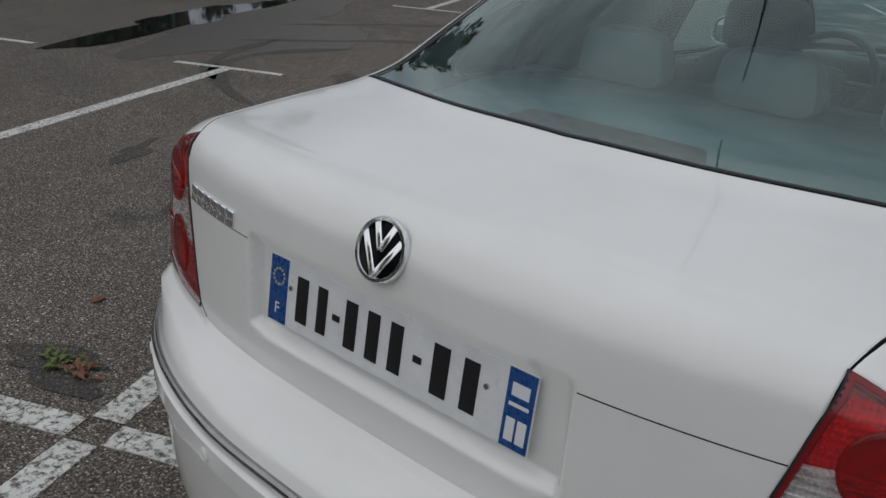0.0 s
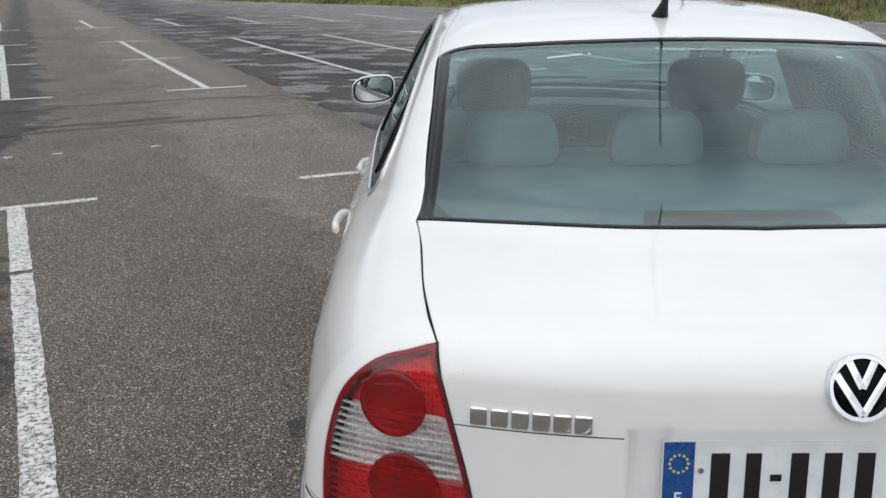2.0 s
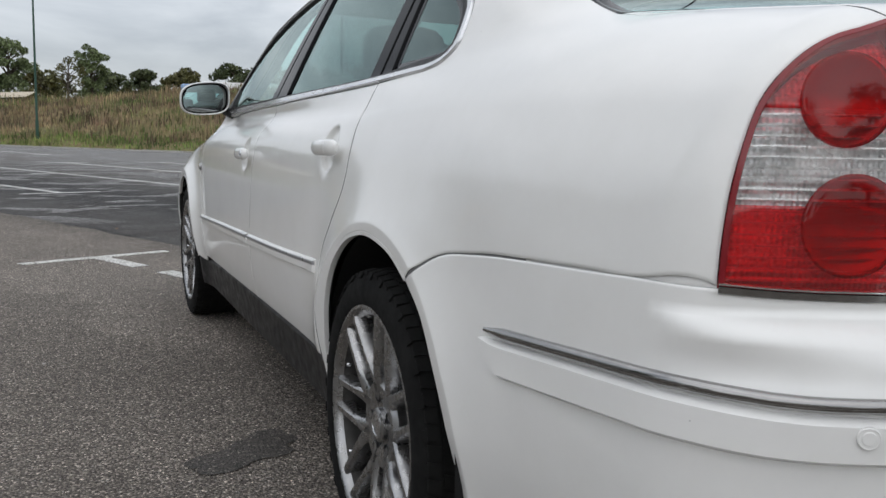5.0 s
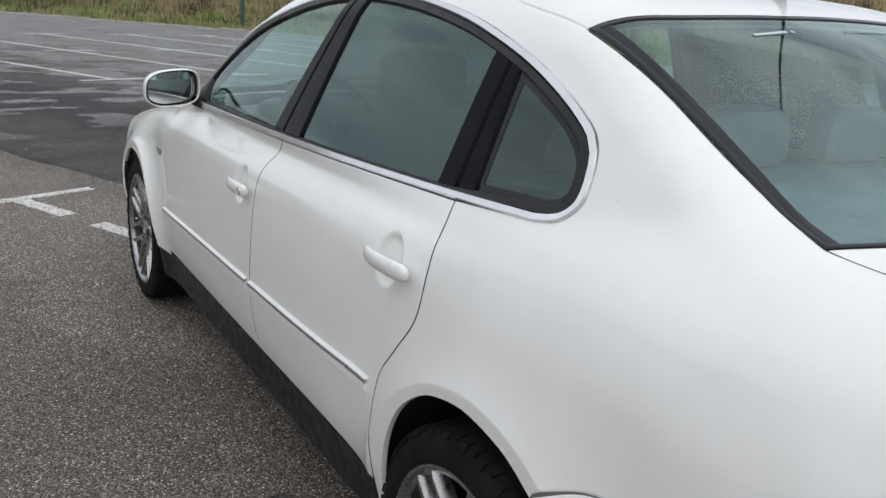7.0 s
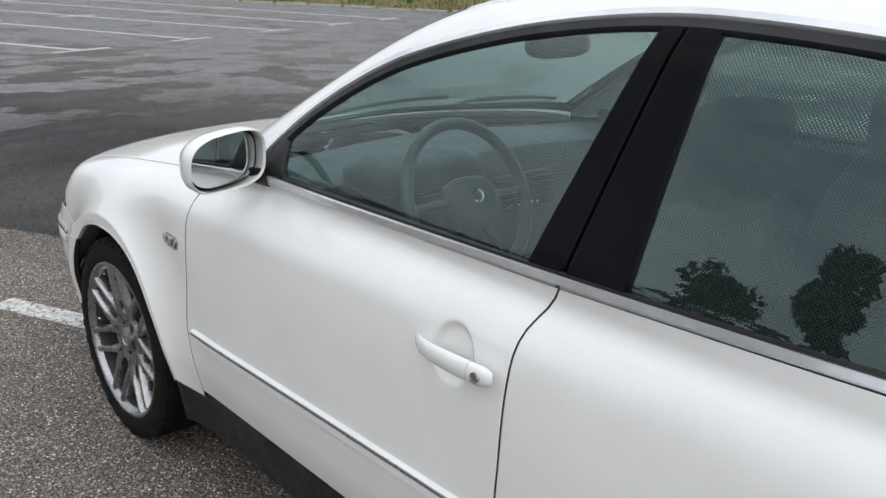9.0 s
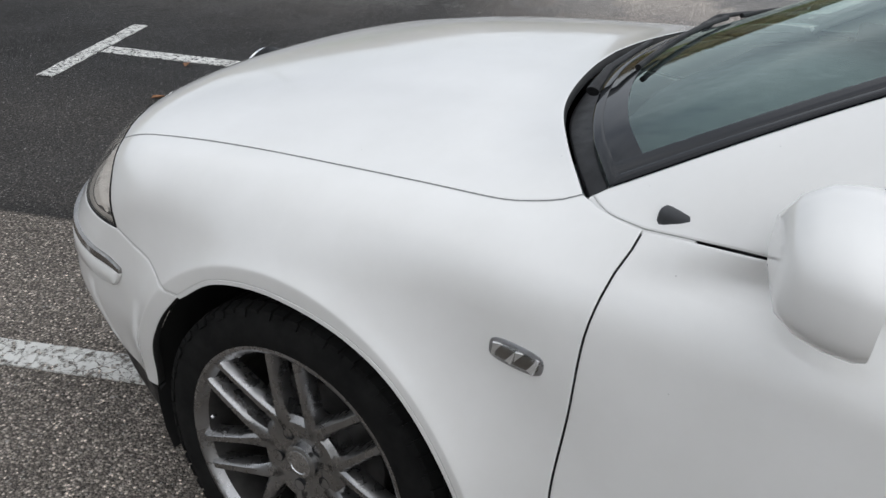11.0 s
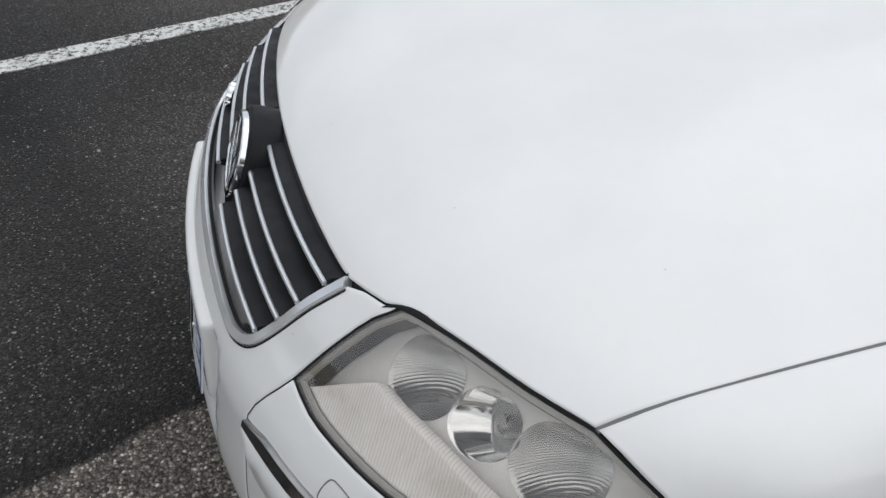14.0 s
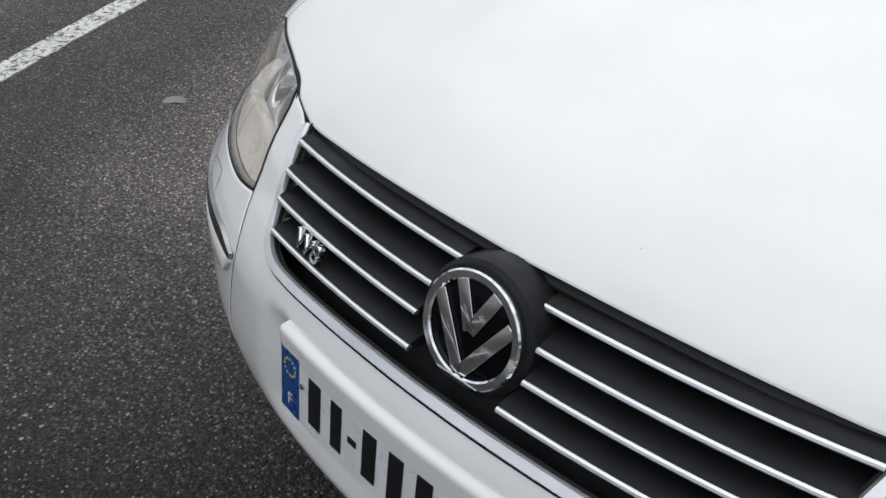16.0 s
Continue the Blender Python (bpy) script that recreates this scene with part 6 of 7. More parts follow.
half = 420
ground = link_mesh("ground", [(-half, -half, 0), (half, -half, 0), (half, half, 0), (-half, half, 0)], [(0, 1, 2, 3)], asphalt, smooth=False)
tagged(ground, "worn grey asphalt car park with damp patches", "asphalt", kind="structure")

def bay(n, s):
    """A place on the painted bays, which lean a little against the car park's seam."""
    return lot(n - .024 * max(s - 1.3, 0), s)


def stripe(n0, n1, s0, s1):
    """One painted stripe, a film of paint with a ragged edge."""
    bm = bmesh.new()
    long_way = 1 if s1 - s0 > n1 - n0 else 0
    span = (s1 - s0) if long_way else (n1 - n0)
    count = max(int(span / .06), 2)
    rows = []
    for i in range(count + 1):
        w = i / count
        rag = [random.uniform(-.004, .004) for _ in range(2)]
        if long_way:
            ends = (bay(n0 + rag[0], s0 + w * span), bay(n1 + rag[1], s0 + w * span))
        else:
            ends = (bay(n0 + w * span, s0 + rag[0]), bay(n0 + w * span, s1 + rag[1]))
        rows.append([bm.verts.new((*ends[0], 0)), bm.verts.new((*ends[0], .0042)), bm.verts.new((*ends[1], .0042)), bm.verts.new((*ends[1], 0))])
    for a, b in zip(rows, rows[1:]):
        for k in range(3):
            bm.faces.new((a[k], a[k + 1], b[k + 1], b[k]))
    ob = part("parking_line", bm, line_paint, None, smooth=False)
    return tagged(ob, "worn white painted parking bay line", "parking line", "bay lines", "structure")


PITCH, ROW = 2.54, -1.56
for k in range(-4, 9):
    n = ROW + PITCH * k + {2: .155, 1: .03, -1: .07}.get(k, 0)
    if k <= 2:
        runs = ((-5.2, -.30), (-.18, 3.30), (3.36, 4.83)) if k == 0 else ((-5.2, -.30), (-.18, 4.04), (4.32, 4.83)) if k == 1 else ((-5.2, -.30), (-.18, 4.83))
        for s0, s1 in runs:
            stripe(n - .055, n + .055, s0, s1)
        stripe(n - .535, n + .535, 4.84, 4.92)
        stripe(n - .50, n - .06, -.29, -.19)
        stripe(n + .06, n + .50, -.29, -.19)
    for s0, s1 in ((10.98, 15.9), (15.98, 20.9)):
        stripe(n - .05, n + .05, s0, s1)
    for s in (10.94, 15.94, 20.94):
        stripe(n - .55, n + .55, s - .04, s + .04)
for k in range(-2, 6):
    n = ROW + PITCH * k
    stripe(n - .05, n + .05, 27.2, 32.0)
    stripe(n - .5, n + .5, 27.1, 27.18)

# stains, tyre marks, a puddle
stain = material("oily_asphalt", (.02, .02, .02), .75)
tree_ = stain.node_tree
colour, gloss, height = asphalt_nodes(tree_)
tree_.links.new(mix(tree_, "MULTIPLY", 1.0, colour, (.34, .34, .34)), tree_.nodes["Principled BSDF"].inputs["Base Color"])
bump(tree_, height, .6, .005)
tyre_mark = material("rubber_mark", (.02, .02, .02), .7)
tree_ = tyre_mark.node_tree
colour, gloss, height = asphalt_nodes(tree_)
tree_.links.new(mix(tree_, "MULTIPLY", 1.0, colour, (.40, .40, .40)), tree_.nodes["Principled BSDF"].inputs["Base Color"])
bump(tree_, height, .8, .006)
water = material("puddle_water", (.012, .013, .014), .04)


def patch(name, centre, rx, ry, turn, mat, say, cat, ragged=.35, z=.003, seed=0):
    rnd = random.Random(seed)
    phase = [rnd.uniform(0, 6.3) for _ in range(6)]
    bm = bmesh.new()
    ring = []
    for k in range(72):
        g = 2 * math.pi * k / 72
        r = 1 + ragged * sum(math.sin(g * (j + 2) + phase[j]) / (j + 2) for j in range(6)) + rnd.uniform(-.05, .05)
        x, y = rx * r * math.cos(g), ry * r * math.sin(g)
        c, s = math.cos(turn), math.sin(turn)
        ring.append(bm.verts.new((centre[0] + c * x - s * y, centre[1] + s * x + c * y, z)))
    bm.faces.new(ring)
    ob = part(name, bm, mat, None, smooth=False)
    return tagged(ob, say, cat, kind="structure")


patch("oil_stain", (-.95, .72), .17, .10, .5, stain, "dark oil stain on the asphalt beside the car", "stain", seed=1)
patch("oil_stain", (-3.82, .66), .24, .07, 2.1, stain, "dark oil stain on the asphalt", "stain", .6, seed=2)
patch("oil_stain", (-1.75, -.78), .20, .10, .4, stain, "dark damp stain on the asphalt by the bay line", "stain", .7, seed=5)
damp = material("damp_asphalt", (.02, .02, .02), .5)
tree_ = damp.node_tree
colour, gloss, height = asphalt_nodes(tree_)
tree_.links.new(mix(tree_, "MULTIPLY", 1.0, colour, (.50, .50, .50)), tree_.nodes["Principled BSDF"].inputs["Base Color"])
bump(tree_, height, .6, .005)
patch("damp_area", (-8.2, 5.0), 3.0, .95, 2.10, damp, "damp dark asphalt round the puddle", "stain", .55, .0026, 31)
patch("puddle", (-8.75, 4.25), 2.1, .40, 2.10, water, "shallow puddle reflecting the sky", "puddle", .5, seed=3)
patch("oil_stain", (-4.2, 7.3), .55, .14, .45, stain, "dark damp stain on the asphalt", "stain", .6, seed=8)
for run in (((-7.1, 3.7), (-6.59, 4.65), (-6.22, 5.4), (-5.6, 5.98), (-4.91, 6.56), (-4.11, 7.04), (-3.42, 7.39), (-2.2, 7.9)),
            ((-7.9, 4.9), (-7.56, 5.67), (-7.18, 6.58), (-6.53, 7.34), (-5.74, 8.03), (-4.85, 8.67), (-4.03, 9.05), (-2.6, 9.5)),
            ((-6.06, 4.51), (-6.25, 3.93), (-6.26, 3.39), (-6.07, 2.93), (-5.81, 2.62), (-5.58, 2.44), (-5.18, 2.22), (-4.77, 2.07), (-4.38, 1.97)),
            ((-6.92, 4.12), (-6.71, 3.68), (-6.46, 3.19), (-6.13, 2.77), (-5.83, 2.52), (-5.4, 2.29))):
    mid_line = spline([(x, y, 0) for x, y in run], .08)
    ahead = np.gradient(mid_line, axis=0)
    out_ = np.stack([-ahead[:, 1], ahead[:, 0]], -1) / np.linalg.norm(ahead, axis=1, keepdims=True)
    bm = bmesh.new()
    rows = []
    for k, (q, o) in enumerate(zip(mid_line, out_)):
        w = (.072 + .018 * math.sin(k * .31)) * min(1, k / 6 + .1, (len(mid_line) - 1 - k) / 6 + .1)
        rows.append([bm.verts.new((q[0] + d * w * o[0], q[1] + d * w * o[1], .0031)) for d in (-1, 1)])
    for u, v in zip(rows, rows[1:]):
        bm.faces.new((u[0], u[1], v[1], v[0]))
    tagged(part("tyre_mark", bm, tyre_mark, None, smooth=False), "curved dark tyre mark on the asphalt", "tyre mark", kind="structure")
for k, (x, y) in enumerate(((-4.42, 5.46), (-4.04, 5.62), (-3.27, 5.95))):
    patch("paint_spot", (x, y), .045, .025, .5, line_paint, "small white paint spot on the asphalt", "spot", .3, .0042, 20 + k)
patch("concrete_spot", (1.97, 2.86), .045, .022, .5, material("pale_spot", (.2, .195, .19), .8), "small pale spot on the asphalt", "spot", .4, seed=6)


# leaves and pebbles that lie about, and the weeds in the crack by the bay line
dry_leaf = varied("dry_leaf", (.16, .07, .03), (.26, .12, .05), 30, .7)
for k, (x, y) in enumerate(((-4.6, 3.0), (-4.7, 2.93), (-3.47, 1.53), (-3.42, 1.47), (-3.50, 1.44), (-3.38, 1.40), (-3.45, 1.60), (-3.36, 1.30), (-2.1, -.45), (.9, 5.1), (1.35, 5.4), (-1.0, 6.6))):
    bm = bmesh.new()
    size = .035
    vs = [bm.verts.new((x + size * a * math.cos(k) - size * b * math.sin(k), y + size * a * math.sin(k) + size * b * math.cos(k), .004 + h)) for a, b, h in ((-1, 0, .002), (-.3, .5, .012), (.6, .35, .008), (1.1, 0, .001), (.6, -.4, .010), (-.3, -.5, .006))]
    mid_ = bm.verts.new((x, y, .003))
    for i in range(6):
        bm.faces.new((vs[i], vs[(i + 1) % 6], mid_))
    tagged(part("fallen_leaf", bm, dry_leaf, None), "dry brown fallen leaf on the asphalt", "leaf", "fallen leaves")
pebble = varied("pale_pebble", (.30, .29, .27), (.42, .41, .38), 40, .8)
rnd = random.Random(4)
for x, y in ((-2.9, 3.2), (-2.3, 4.6), (-2.75, 5.3), (-1.9, 3.9), (-2.0, 2.2), (-1.5, 1.9), (-1.25, 2.9), (-1.6, 3.7), (1.6, 4.4), (1.3, 4.0), (1.9, 3.6), (.9, 4.3), (1.05, 4.75), (-4.1, 5.9), (-3.5, 6.2)):
    bm = bmesh.new()
    r = rnd.uniform(.004, .007)
    blob(bm, (x, y, r * .5), (r * rnd.uniform(.8, 1.5), r, r * .55), 2.2, Matrix(), 8, 5)
    tagged(part("pebble", bm, pebble, None), "small pale pebble on the asphalt", "pebble", "pebbles")
weed_leaf = varied("weed_leaf", (.06, .10, .02), (.12, .15, .03), 60, .6)
weed_dry = varied("weed_dry", (.16, .06, .03), (.22, .09, .04), 60, .7)
for mat_, x, y, n_ in ((weed_leaf, -1.76, -.77, 34), (weed_dry, -1.66, -.74, 30)):
    bm = bmesh.new()
    for _ in range(n_):
        g, l = rnd.uniform(0, 6.28), rnd.uniform(.02, .06)
        cx, cy = x + rnd.gauss(0, .03), y + rnd.gauss(0, .02)
        dx, dy = math.cos(g) * l, math.sin(g) * l
        h = rnd.uniform(.005, .025)
        a = [bm.verts.new(q) for q in ((cx, cy, .003), (cx + dx * .5 - dy * .2, cy + dy * .5 + dx * .2, h), (cx + dx, cy + dy, h * .6), (cx + dx * .5 + dy * .2, cy + dy * .5 - dx * .2, h))]
        bm.faces.new(a)
    tagged(part("weed", bm, mat_, None, smooth=False), "small flat weed growing in an asphalt crack", "weed", "weeds")


# ---- the grassy bank, posts, trees and road behind the car park ----
EDGE = [(-95, 118), (-40, 75), (-16, 51.5), (-5, 41.5), (4, 33.2), (11, 26), (16, 18.8), (21, 10), (30, -8), (42, -40)]
edge_run = spline([(x, y, 0) for x, y in EDGE], 1.0)[:, :2]
away = np.gradient(edge_run, axis=0)
away = np.stack([-away[:, 1], away[:, 0]], -1)
away /= np.linalg.norm(away, axis=1, keepdims=True)
if away[len(away) // 2] @ np.array((1, 1)) < 0:
    away = -away
RISE = curve((0, .0), (.6, .10), (2.5, .45), (7, 1.55), (12, 2.5), (18, 2.95), (40, 3.1), (120, 3.4))


def bank_height(i, d):
    x, y = edge_run[i] + away[i] * d
    grow = .85 + .35 * step(np.array(float(x)), -6, 14)
    return float(RISE(d)) * float(grow) + .10 * noise.noise((x * .25, y * .25, 0)) * min(d, 3) + (.05 * noise.noise((x * 1.1, y * 1.1, 5)) if d > .5 else 0)


soil = material("grassy_soil", (.10, .09, .04), .95)
t = soil.node_tree
b = t.nodes["Principled BSDF"]
patches = noise_of(t, .35, 8, .7)
t.links.new(mix(t, "MULTIPLY", .7, ramp(t, patches, (.35, (.12, .14, .045)), (.5, (.26, .20, .09)), (.68, (.18, .12, .065))), ramp(t, noise_of(t, 5, 6, .7), (.3, .5), (.7, 1.3))), b.inputs["Base Color"])
bump(t, noise_of(t, 6, 6, .7), 1.0, .2)
depths = (0, .25, .6, 1.2, 2, 3, 4.5, 6, 8, 10, 12, 15, 18, 24, 32, 45, 70, 120)
verts, faces = [], []
for i in range(len(edge_run)):
    for d in depths:
        wob = .12 * noise.noise((edge_run[i][0] * .8, edge_run[i][1] * .8, 3)) if d < 1 else 0
        verts.append((*(edge_run[i] + away[i] * (d + wob)), bank_height(i, d) + (.006 if d == 0 else 0)))
m = len(depths)
for i in range(len(edge_run) - 1):
    for j in range(m - 1):
        faces.append((i * m + j, i * m + j + 1, (i + 1) * m + j + 1, (i + 1) * m + j))
tagged(link_mesh("ground_bank", verts, faces, soil), "rough grassy bank behind the car park", "bank", kind="structure")


def blades(name, spots, say, low, high, size, width, cat, seed):
    """Very many blades, each a narrow bent leaf, as one piece."""
    rnd = np.random.RandomState(seed)
    n = len(spots)
    g = rnd.uniform(0, 2 * np.pi, n)
    h = rnd.uniform(*size, n) * np.array([.75 + .9 * noise.noise((x * .55, y * .55, seed)) + .35 * noise.noise((x * 1.7, y * 1.7, seed)) for x, y, _ in spots]).clip(.3, 1.7)
    lean = rnd.uniform(.05, .45, n) * h
    w = rnd.uniform(*width, n)
    side = np.stack([np.cos(g), np.sin(g), 0 * g], -1)
    out = np.stack([-np.sin(g), np.cos(g), 0 * g], -1)
    up = np.array((0, 0, 1.0))
    base = np.array(spots)
    v = np.stack([base - side * w[:, None], base + side * w[:, None],
                  base + out * (lean * .4)[:, None] + up * (h * .6)[:, None] + side * (w * .8)[:, None], base + out * (lean * .4)[:, None] + up * (h * .6)[:, None] - side * (w * .8)[:, None],
                  base + out * lean[:, None] + up * h[:, None]], 1).reshape(-1, 3)
    k = np.arange(n)[:, None] * 5
    f = [tuple(r) for r in (k + np.array([0, 1, 2, 3])).tolist()] + [tuple(r) for r in (k + np.array([3, 2, 4])).tolist()]
    mt = material(name + "_leaf", low, .85)
    tr = mt.node_tree
    isl = tr.nodes.new("ShaderNodeNewGeometry").outputs["Random Per Island"]
    zone = noise_of(tr, .17, 6, .66)
    tint = mix(tr, "MIX", ramp(tr, zone, (.46, 0.0), (.545, 1.0)), low, high)
    dull = (.150, .094, .064) if low[0] > .2 else (.09, .12, .035)
    clump = noise_of(tr, .36, 6, .66)
    tint = mix(tr, "MIX", ramp(tr, clump, (.50, 0.0), (.55, .85)), tint, dull)
    tint = mix(tr, "MULTIPLY", 1.0, tint, ramp(tr, noise_of(tr, .55, 4, .6), (.36, .42), (.62, 1.5)))
    tr.links.new(mix(tr, "MULTIPLY", 1.0, tint, ramp(tr, isl, (0, .55), (1, 1.5))), tr.nodes["Principled BSDF"].inputs["Base Color"])
    return tagged(link_mesh(name, v, f, mt, smooth=False), say, cat, kind="stuff")


def bank_spots(count, d0, d1, seed, power=1.0, lo=0, hi=None):
    rnd = np.random.RandomState(seed)
    out = []
    hi = hi or len(edge_run) - 1
    for _ in range(count):
        i = rnd.randint(lo, hi)
        d = d0 + (d1 - d0) * rnd.rand() ** power
        x, y = edge_run[i] + away[i] * d + (edge_run[i + 1] - edge_run[i]) * rnd.rand()
        out.append((x, y, bank_height(i, d) - .02))
    return out


near_i = int(np.argmin(np.hypot(edge_run[:, 0] + 45, edge_run[:, 1] - 79)))
last_i = int(np.argmin(np.hypot(edge_run[:, 0] - 27, edge_run[:, 1] + 2)))
blades("verge_grass", bank_spots(22000, .05, 3.0, 11, 1.0, near_i, last_i), "short green grass along the car park's edge", (.10, .175, .035), (.17, .205, .06), (.10, .32), (.012, .03), "grass", 1)
blades("bank_grass", bank_spots(42000, 1.6, 17, 12, .9, near_i, last_i), "tall dry and green grass on the bank", (.25, .195, .105), (.115, .155, .045), (.26, .62), (.014, .035), "grass", 2)
blades("dry_stalks", bank_spots(16000, 2, 19, 13, 1.0, near_i, last_i), "tall reddish-brown dry stalks on the bank", (.20, .130, .085), (.27, .215, .115), (.32, .72), (.010, .024), "stalks", 3)

# green lamp posts on the verge
POST = varied("green_post_paint", (.012, .055, .035), (.02, .07, .045), 3, .45)


def lamp_post(x, y, z, turn):
    thing = new("lamp_post")
    bm = bmesh.new()
    tube(bm, [(0, 0, -.3), (0, 0, .9), (0, 0, 1.0), (0, 0, 4), (0, 0, 6.3)], [.075, .072, .055, .048, .040], 14)
    part("pole", bm, POST, thing)
    bm = bmesh.new()
    tube(bm, [(0, 0, 6.25)] + [(1.15 * (1 - math.cos(g)), 0, 6.3 + .9 * math.sin(g)) for g in np.linspace(.1, 1.45, 10)] + [(1.45, 0, 7.24)], .034, 10)
    part("arm", bm, POST, thing)
    bm = bmesh.new()
    blob(bm, (1.72, 0, 7.28), (.34, .13, .07), 3)
    part("lantern", bm, varied("lantern_green", (.06, .16, .10), (.10, .22, .15), 8, .4), thing, "pale green lamp head")
    thing.matrix_basis = pose(x, y, z, 0, 0, turn)
    return tagged(thing, "tall green metal lamp post with a curved arm", "lamp post", "lamp posts")


lamp_post(-2.55, 42.2, .25, 160)
lamp_post(8.3, 30.6, .3, 160)
lamp_post(15.6, 21.0, .25, 160)
lamp_post(-17, 9, 0, 20)
lamp_post(-14, -16, 0, 20)

BARK = varied("bark", (.05, .04, .03), (.10, .085, .065), 6, .9, .6, 40)


def leaf_material(name, low, high):
    mt = material(name, low, .7)
    tr = mt.node_tree
    isl = tr.nodes.new("ShaderNodeNewGeometry").outputs["Random Per Island"]
    tr.links.new(mix(tr, "MULTIPLY", 1.0, ramp(tr, noise_of(tr, .5, 4), (.35, low), (.65, high)), ramp(tr, isl, (0, .5), (1, 1.5))), tr.nodes["Principled BSDF"].inputs["Base Color"])
    return mt


LEAVES = (leaf_material("leaf_green", (.10, .135, .055), (.145, .18, .075)), leaf_material("leaf_dark", (.048, .066, .027), (.078, .094, .038)), leaf_material("leaf_olive", (.08, .085, .025), (.11, .10, .035)))


def leaf_cloud(centres, per, leaf, seed):
    rnd = np.random.RandomState(seed)
    v, f = [], []
    for (cx, cy, cz), r in centres:
        p = rnd.normal(0, 1, (per, 3))
        p /= np.linalg.norm(p, axis=1, keepdims=True)
        p = p * (r * rnd.uniform(.35, 1.05, (per, 1)) ** .6) * (1, 1, .78) + (cx, cy, cz)
        a = rnd.normal(0, 1, (per, 3))
        a /= np.linalg.norm(a, axis=1, keepdims=True)
        b_ = np.cross(a, rnd.normal(0, 1, (per, 3)))
        b_ /= np.linalg.norm(b_, axis=1, keepdims=True)
        s = leaf * rnd.uniform(.6, 1.4, (per, 1))
        quad = np.stack([p - a * s, p + b_ * s * .55, p + a * s, p - b_ * s * .55], 1).reshape(-1, 3)
        k = len(v)
        v.extend(quad.tolist())
        f.extend([(k + 4 * i, k + 4 * i + 1, k + 4 * i + 2, k + 4 * i + 3) for i in range(per)])
    return v, f


def tree(x, y, z, tall, wide, mat, seed, leaf=.16, per=90, clumps=26, say="green broad-leaved tree behind the bank", conifer=False):
    rnd = random.Random(seed)
    thing = new("tree")
    bm = bmesh.new()
    tube(bm, [(0, 0, -.3), (.02 * tall, .01 * tall, tall * .3), (0, .03 * tall, tall * .62), (.01 * tall, .02 * tall, tall * .92)], [tall * .026, tall * .020, tall * .012, tall * .003], 10)
    centres = []
    for k in range(clumps):
        h = tall * (rnd.uniform(.12, .98) if conifer else rnd.uniform(.20, .97))
        g = rnd.uniform(0, 6.28)
        span = wide * ((1.02 - h / tall) if conifer else math.sin(math.pi * min(1, max(.12, (h / tall - .10) / .94))) ** .7)
        r = span * rnd.uniform(.35, 1.0)
        c = (r * math.cos(g), r * math.sin(g), h)
        centres.append((c, (wide * .20 if conifer else wide * rnd.uniform(.20, .34))))
        root = max(tall * .18, h - r * .8)
        tube(bm, [(0, 0, root), (c[0] * .5, c[1] * .5, (root + h) / 2 + .1), c], [tall * .010, tall * .006, tall * .002], 6)
    part("trunk", bm, BARK, thing)
    v, f = leaf_cloud(centres, per, leaf, seed)
    link_mesh("crown", v, f, mat, thing, smooth=False)
    thing.matrix_basis = pose(x, y, z, 0, 0, rnd.uniform(0, 360))
    return tagged(thing, say, "tree", "trees")


# behind the bank
tree(-16.8, 81, 2.6, 5.6, 2.0, LEAVES[0], 22, .10, 170, 44)
tree(-9.7, 80, 2.6, 5.6, 2.3, LEAVES[1], 26, .11, 190, 44)
tree(-5.6, 80, 2.8, 5.5, 1.95, LEAVES[0], 21, .10, 190, 46)
tree(.9, 80, 2.8, 5.1, 1.6, LEAVES[0], 23, .09, 170, 42)
tree(-1.0, 79, 2.8, 4.2, 1.3, LEAVES[2], 24, .08, 60, 30, "thin tree with sparse olive leaves")
for k, (x, y, h, w) in enumerate(((5.2, 84, 3.5, 1.9), (8.8, 84, 3.9, 2.0), (13.6, 84, 4.4, 2.4), (16.5, 88, 4.2, 2.4), (20.0, 92, 5.2, 3.2), (24.5, 94, 5.4, 3.6), (30, 92, 6.4, 4.0), (-21.5, 86, 5.2, 3.0), (-27, 92, 6.0, 3.6), (-34, 96, 6.0, 3.6), (-40, 90, 6.2, 3.6), (-13.2, 90, 3.8, 2.4), (2.8, 90, 3.4, 2.2), (-3.4, 90, 3.4, 2.2))):
    tree(x, y, 2.6, h, w, LEAVES[(1, 2, 1)[k % 3]], 40 + k, .17, 100, 30, "dark green tree on the horizon")
# on the side behind the camera, seen in the windows and the paint
for k, (x, y, h, w, con) in enumerate(((-25, 8.5, 7.0, 3.4, False), (-27, 3.0, 8.0, 3.2, True), (-25, -2, 6.0, 3.0, False), (-29, 14.5, 6.6, 3.4, False), (-28, 20, 7.2, 3.2, True), (-26, -8, 6.6, 3.4, False), (-30, 27, 7.4, 3.8, False), (-27, -15, 7.2, 3.4, True),
                                         (-20, -24, 6.4, 3.4, False), (-12, -30, 7.2, 3.8, False), (-3, -33, 6.6, 3.4, False), (6, -34, 7.4, 3.8, False), (-31, 36, 7, 3.6, False), (-17.8, 9.6, 11.2, 2.6, False), (-17.0, 6.4, 13.6, 2.6, True))):
    tree(x, y, 0, h, w, LEAVES[1], 70 + k, .17, 110, 40, "tall dark conifer beyond the car park" if con else "dark green tree beyond the car park", con)
v, f = leaf_cloud([((x, 104 + 6 * math.sin(x * .3) + .15 * abs(x), 3.0 + random.uniform(.2, 1.6)), random.uniform(1.6, 2.6)) for x in np.arange(-80, 60, 1.1)], 70, .26, 5)
tagged(link_mesh("far_hedge", v, f, LEAVES[1], smooth=False), "dark hedge and bushes on the horizon", "hedge", kind="stuff")

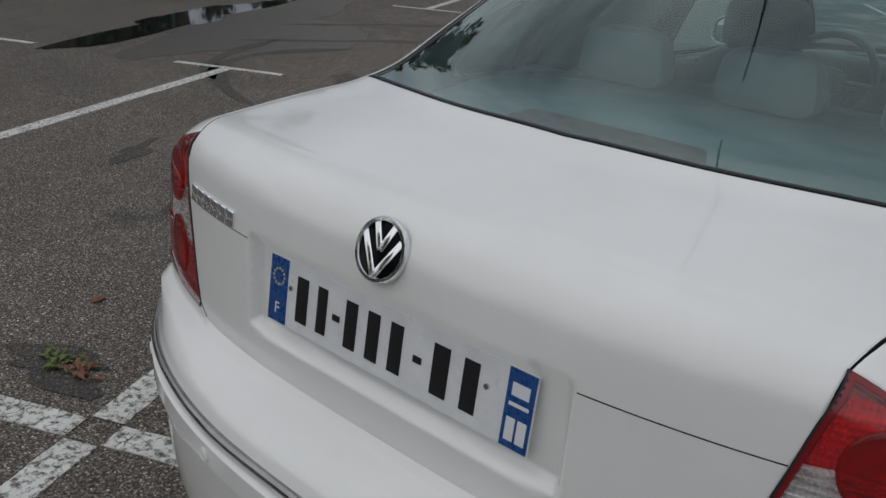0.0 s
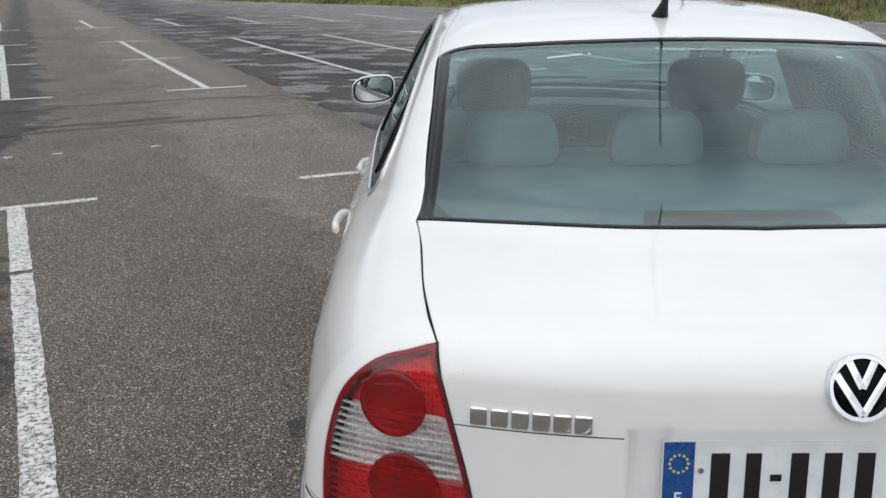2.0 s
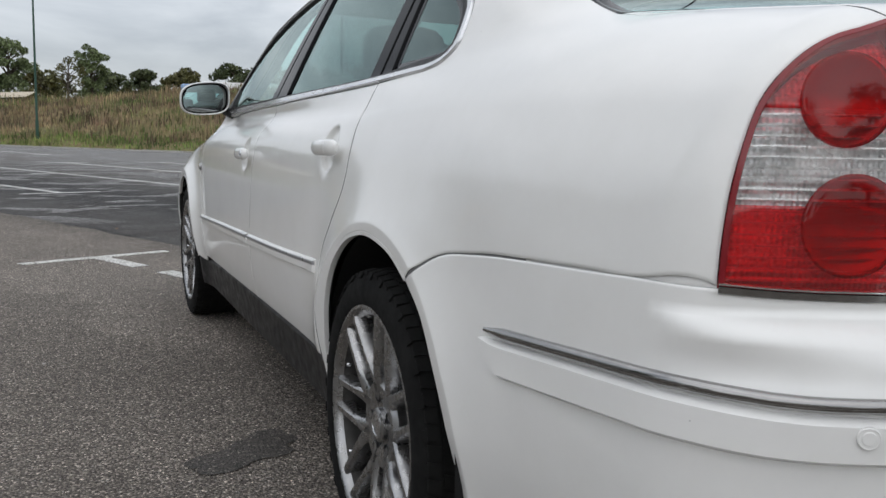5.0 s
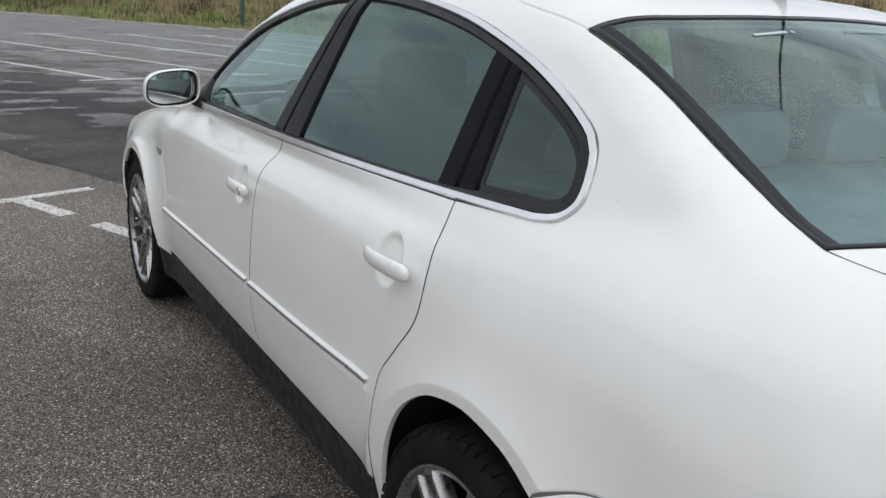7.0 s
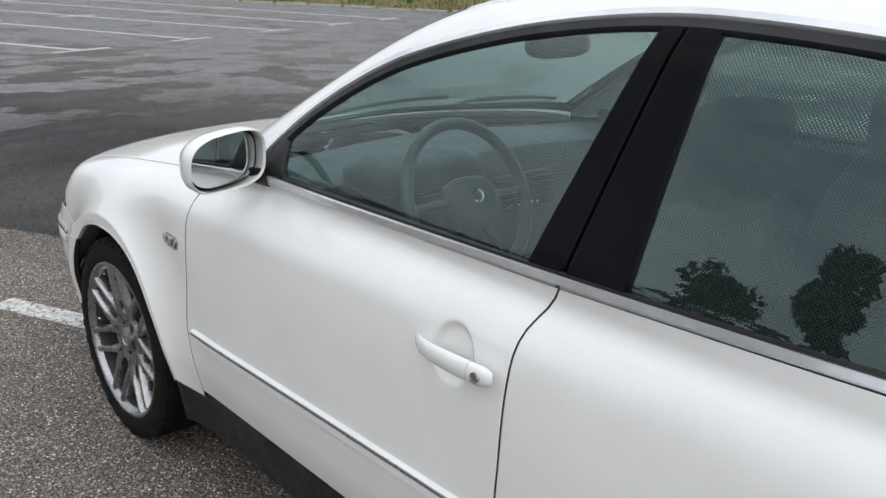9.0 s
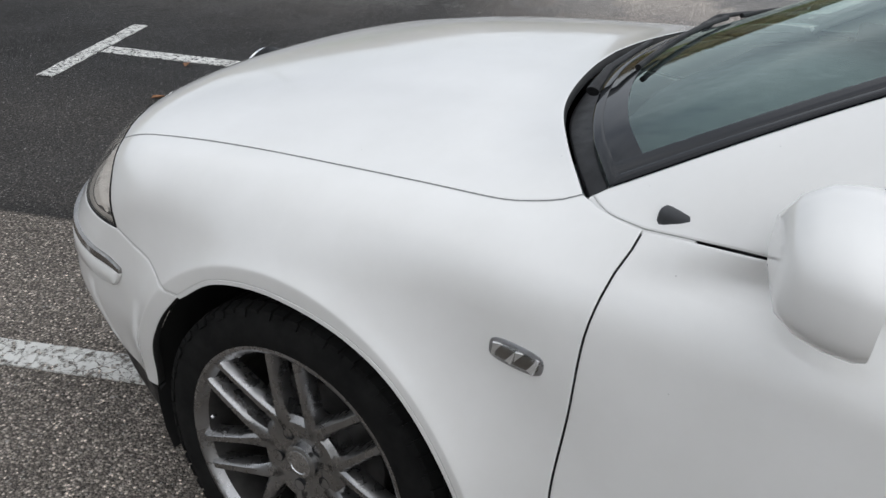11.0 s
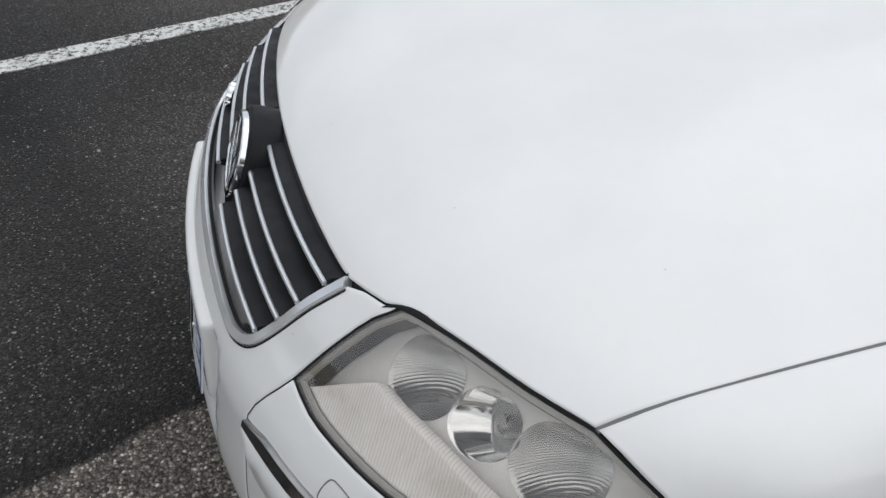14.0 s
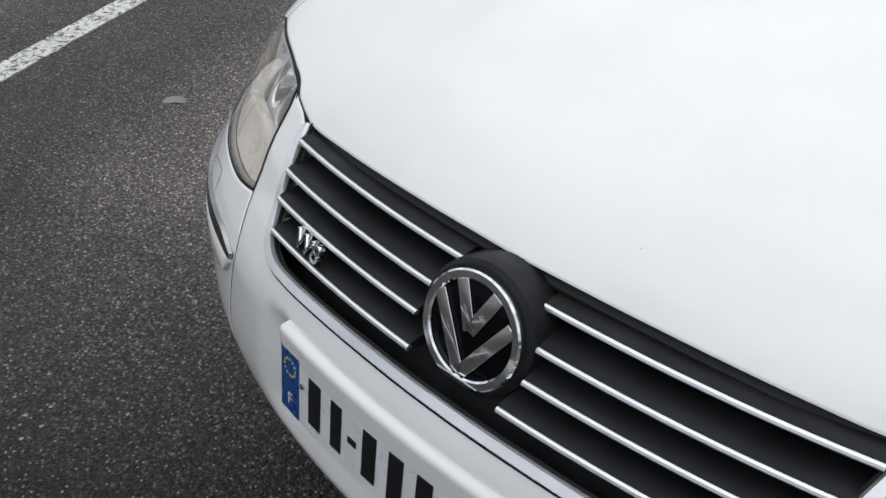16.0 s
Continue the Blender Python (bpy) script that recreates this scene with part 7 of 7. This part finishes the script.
# the road behind the bank, a lorry and small cars on it, a pale hall far off
road = link_mesh("road", [(-120, 74, 3.15), (60, 74, 3.05), (60, 80, 3.05), (-120, 80, 3.15)], [(0, 1, 2, 3)], varied("road_grey", (.20, .20, .19), (.26, .255, .245), 1.5, .9), smooth=False)
tagged(road, "pale grey road on top of the bank", "road", kind="structure")


def lorry(m):
    thing = new("lorry")
    bm = bmesh.new()
    box(bm, (-6.7, 6.7), (-1.25, 1.25), (1.1, 3.7), Matrix(), .08)
    part("trailer", bm, varied("trailer_white", (.66, .67, .68), (.75, .76, .77), 2, .45), thing, "long white box trailer")
    bm = bmesh.new()
    box(bm, (-9.2, -7.0), (-1.2, 1.2), (.9, 3.3), Matrix(), .2)
    part("cab", bm, varied("cab_blue", (.22, .36, .58), (.28, .42, .64), 2, .35), thing, "pale blue cab")
    bm = bmesh.new()
    box(bm, (-5.0, -3.2), (-1.27, -1.255), (1.9, 2.9))
    part("trailer_mark", bm, material("mark_blue", (.02, .03, .12), .5), thing, smooth=False)
    for x in (-8.4, -5.2, 3.6, 4.8, 6.0):
        bm = bmesh.new()
        lathe(bm, [(0, -1.2), (.5, -1.2), (.5, 1.2), (0, 1.2)], 20, pose(x, 0, .5, 90))
        part("axle", bm, RUBBER, thing)
    thing.matrix_basis = m
    return tagged(thing, "white lorry with a pale blue cab on the road", "lorry")


lorry(pose(14.7, 78, 2.5, 0, 0, -2) @ Matrix.Diagonal((.72, .72, .72, 1)))


def small_car(m, paint, say):
    thing = new("far_car")
    bm = bmesh.new()
    blob(bm, (0, 0, .62), (2.0, .82, .36), 4)
    part("body", bm, paint, thing)
    bm = bmesh.new()
    blob(bm, (-.15, 0, 1.0), (1.15, .68, .42), 3)
    part("cabin", bm, GLOSS_BLACK, thing, "dark glazed cabin")
    for x in (-1.25, 1.25):
        bm = bmesh.new()
        lathe(bm, [(0, -.8), (.3, -.8), (.3, .8), (0, .8)], 18, pose(x, 0, .3, 90))
        part("axle", bm, RUBBER, thing)
    thing.matrix_basis = m
    return tagged(thing, say, "car", "cars on the road")


small_car(pose(-19.6, 77, 2.3, 0, 0, 4), varied("far_red", (.25, .02, .02), (.3, .03, .03), 3, .35), "small red car on the road behind the bank")
small_car(pose(5.4, 77, 3.0) @ Matrix.Diagonal((.6, .6, .6, 1)), varied("far_blue", (.06, .10, .2), (.08, .12, .24), 3, .35), "small blue car on the road behind the bank")
hall = new("far_hall")
bm = bmesh.new()
box(bm, (-24, 24), (-8, 8), (0, 9.0), Matrix(), .15)
part("wall", bm, varied("hall_cladding", (.52, .55, .57), (.58, .61, .63), .3, .6), hall)
bm = bmesh.new()
box(bm, (-24.4, 24.4), (-8.4, 8.4), (9.0, 9.5), Matrix(), .1)
part("roof", bm, varied("hall_roof", (.30, .31, .32), (.36, .37, .38), .3, .6), hall)
hall.matrix_basis = pose(-64, 128, 3, 0, 0, 10)
tagged(hall, "long pale industrial hall in the distance", "building")
for x, y in ((-13, 70), (6.5, 71), (9.5, 71.5)):
    bm = bmesh.new()
    box(bm, (-.09, .09), (-.06, .06), (0, 1.25), pose(x, y, 2.95), .02)
    tagged(part("marker_post", bm, PLATE_WHITE, None), "short white marker post beside the road", "post", "marker posts")

# a sandy track that climbs the bank
sand = varied("sandy_gravel", (.42, .36, .27), (.52, .46, .36), .8, .95)
track = spline([(-24, 68.5, 1.75), (-16, 65.4, 2.05), (-11.3, 63.4, 2.30), (-7, 61.6, 2.55), (-3.6, 60.2, 2.72)], 1.0)
rows_ = [(x, y, z) for x, y, z in track] + [(x + .55, y + 1.5, z + .42) for x, y, z in track]
k_ = len(track)
tagged(link_mesh("track", rows_, [(i, i + 1, k_ + i + 1, k_ + i) for i in range(k_ - 1)], sand), "pale sandy track climbing the grassy bank", "track", kind="structure")

# a low concrete kerb between the car park and the verge
concrete = varied("kerb_concrete", (.30, .29, .27), (.38, .37, .345), 2.5, .9, .3, 60)
kerb = tagged(new("kerb"), "low worn concrete kerb along the grass edge", "kerb", kind="structure")
bm = bmesh.new()
box(bm, (-.47, .47), (-.07, .07), (-.05, .075), Matrix(), .015)
first_stone = part("kerb_stone", bm, concrete, kerb)
rnd = random.Random(9)
for i in range(near_i, last_i):
    at_, ahead = edge_run[i] - away[i] * .06, edge_run[min(i + 1, len(edge_run) - 1)] - edge_run[i - 1]
    stone = first_stone if i == near_i else new("kerb_stone", first_stone.data)
    stone.parent = kerb
    stone.matrix_basis = pose(at_[0], at_[1], rnd.uniform(-.03, .0), 0, rnd.uniform(-1, 1), math.degrees(math.atan2(ahead[1], ahead[0])) + rnd.uniform(-2, 2))
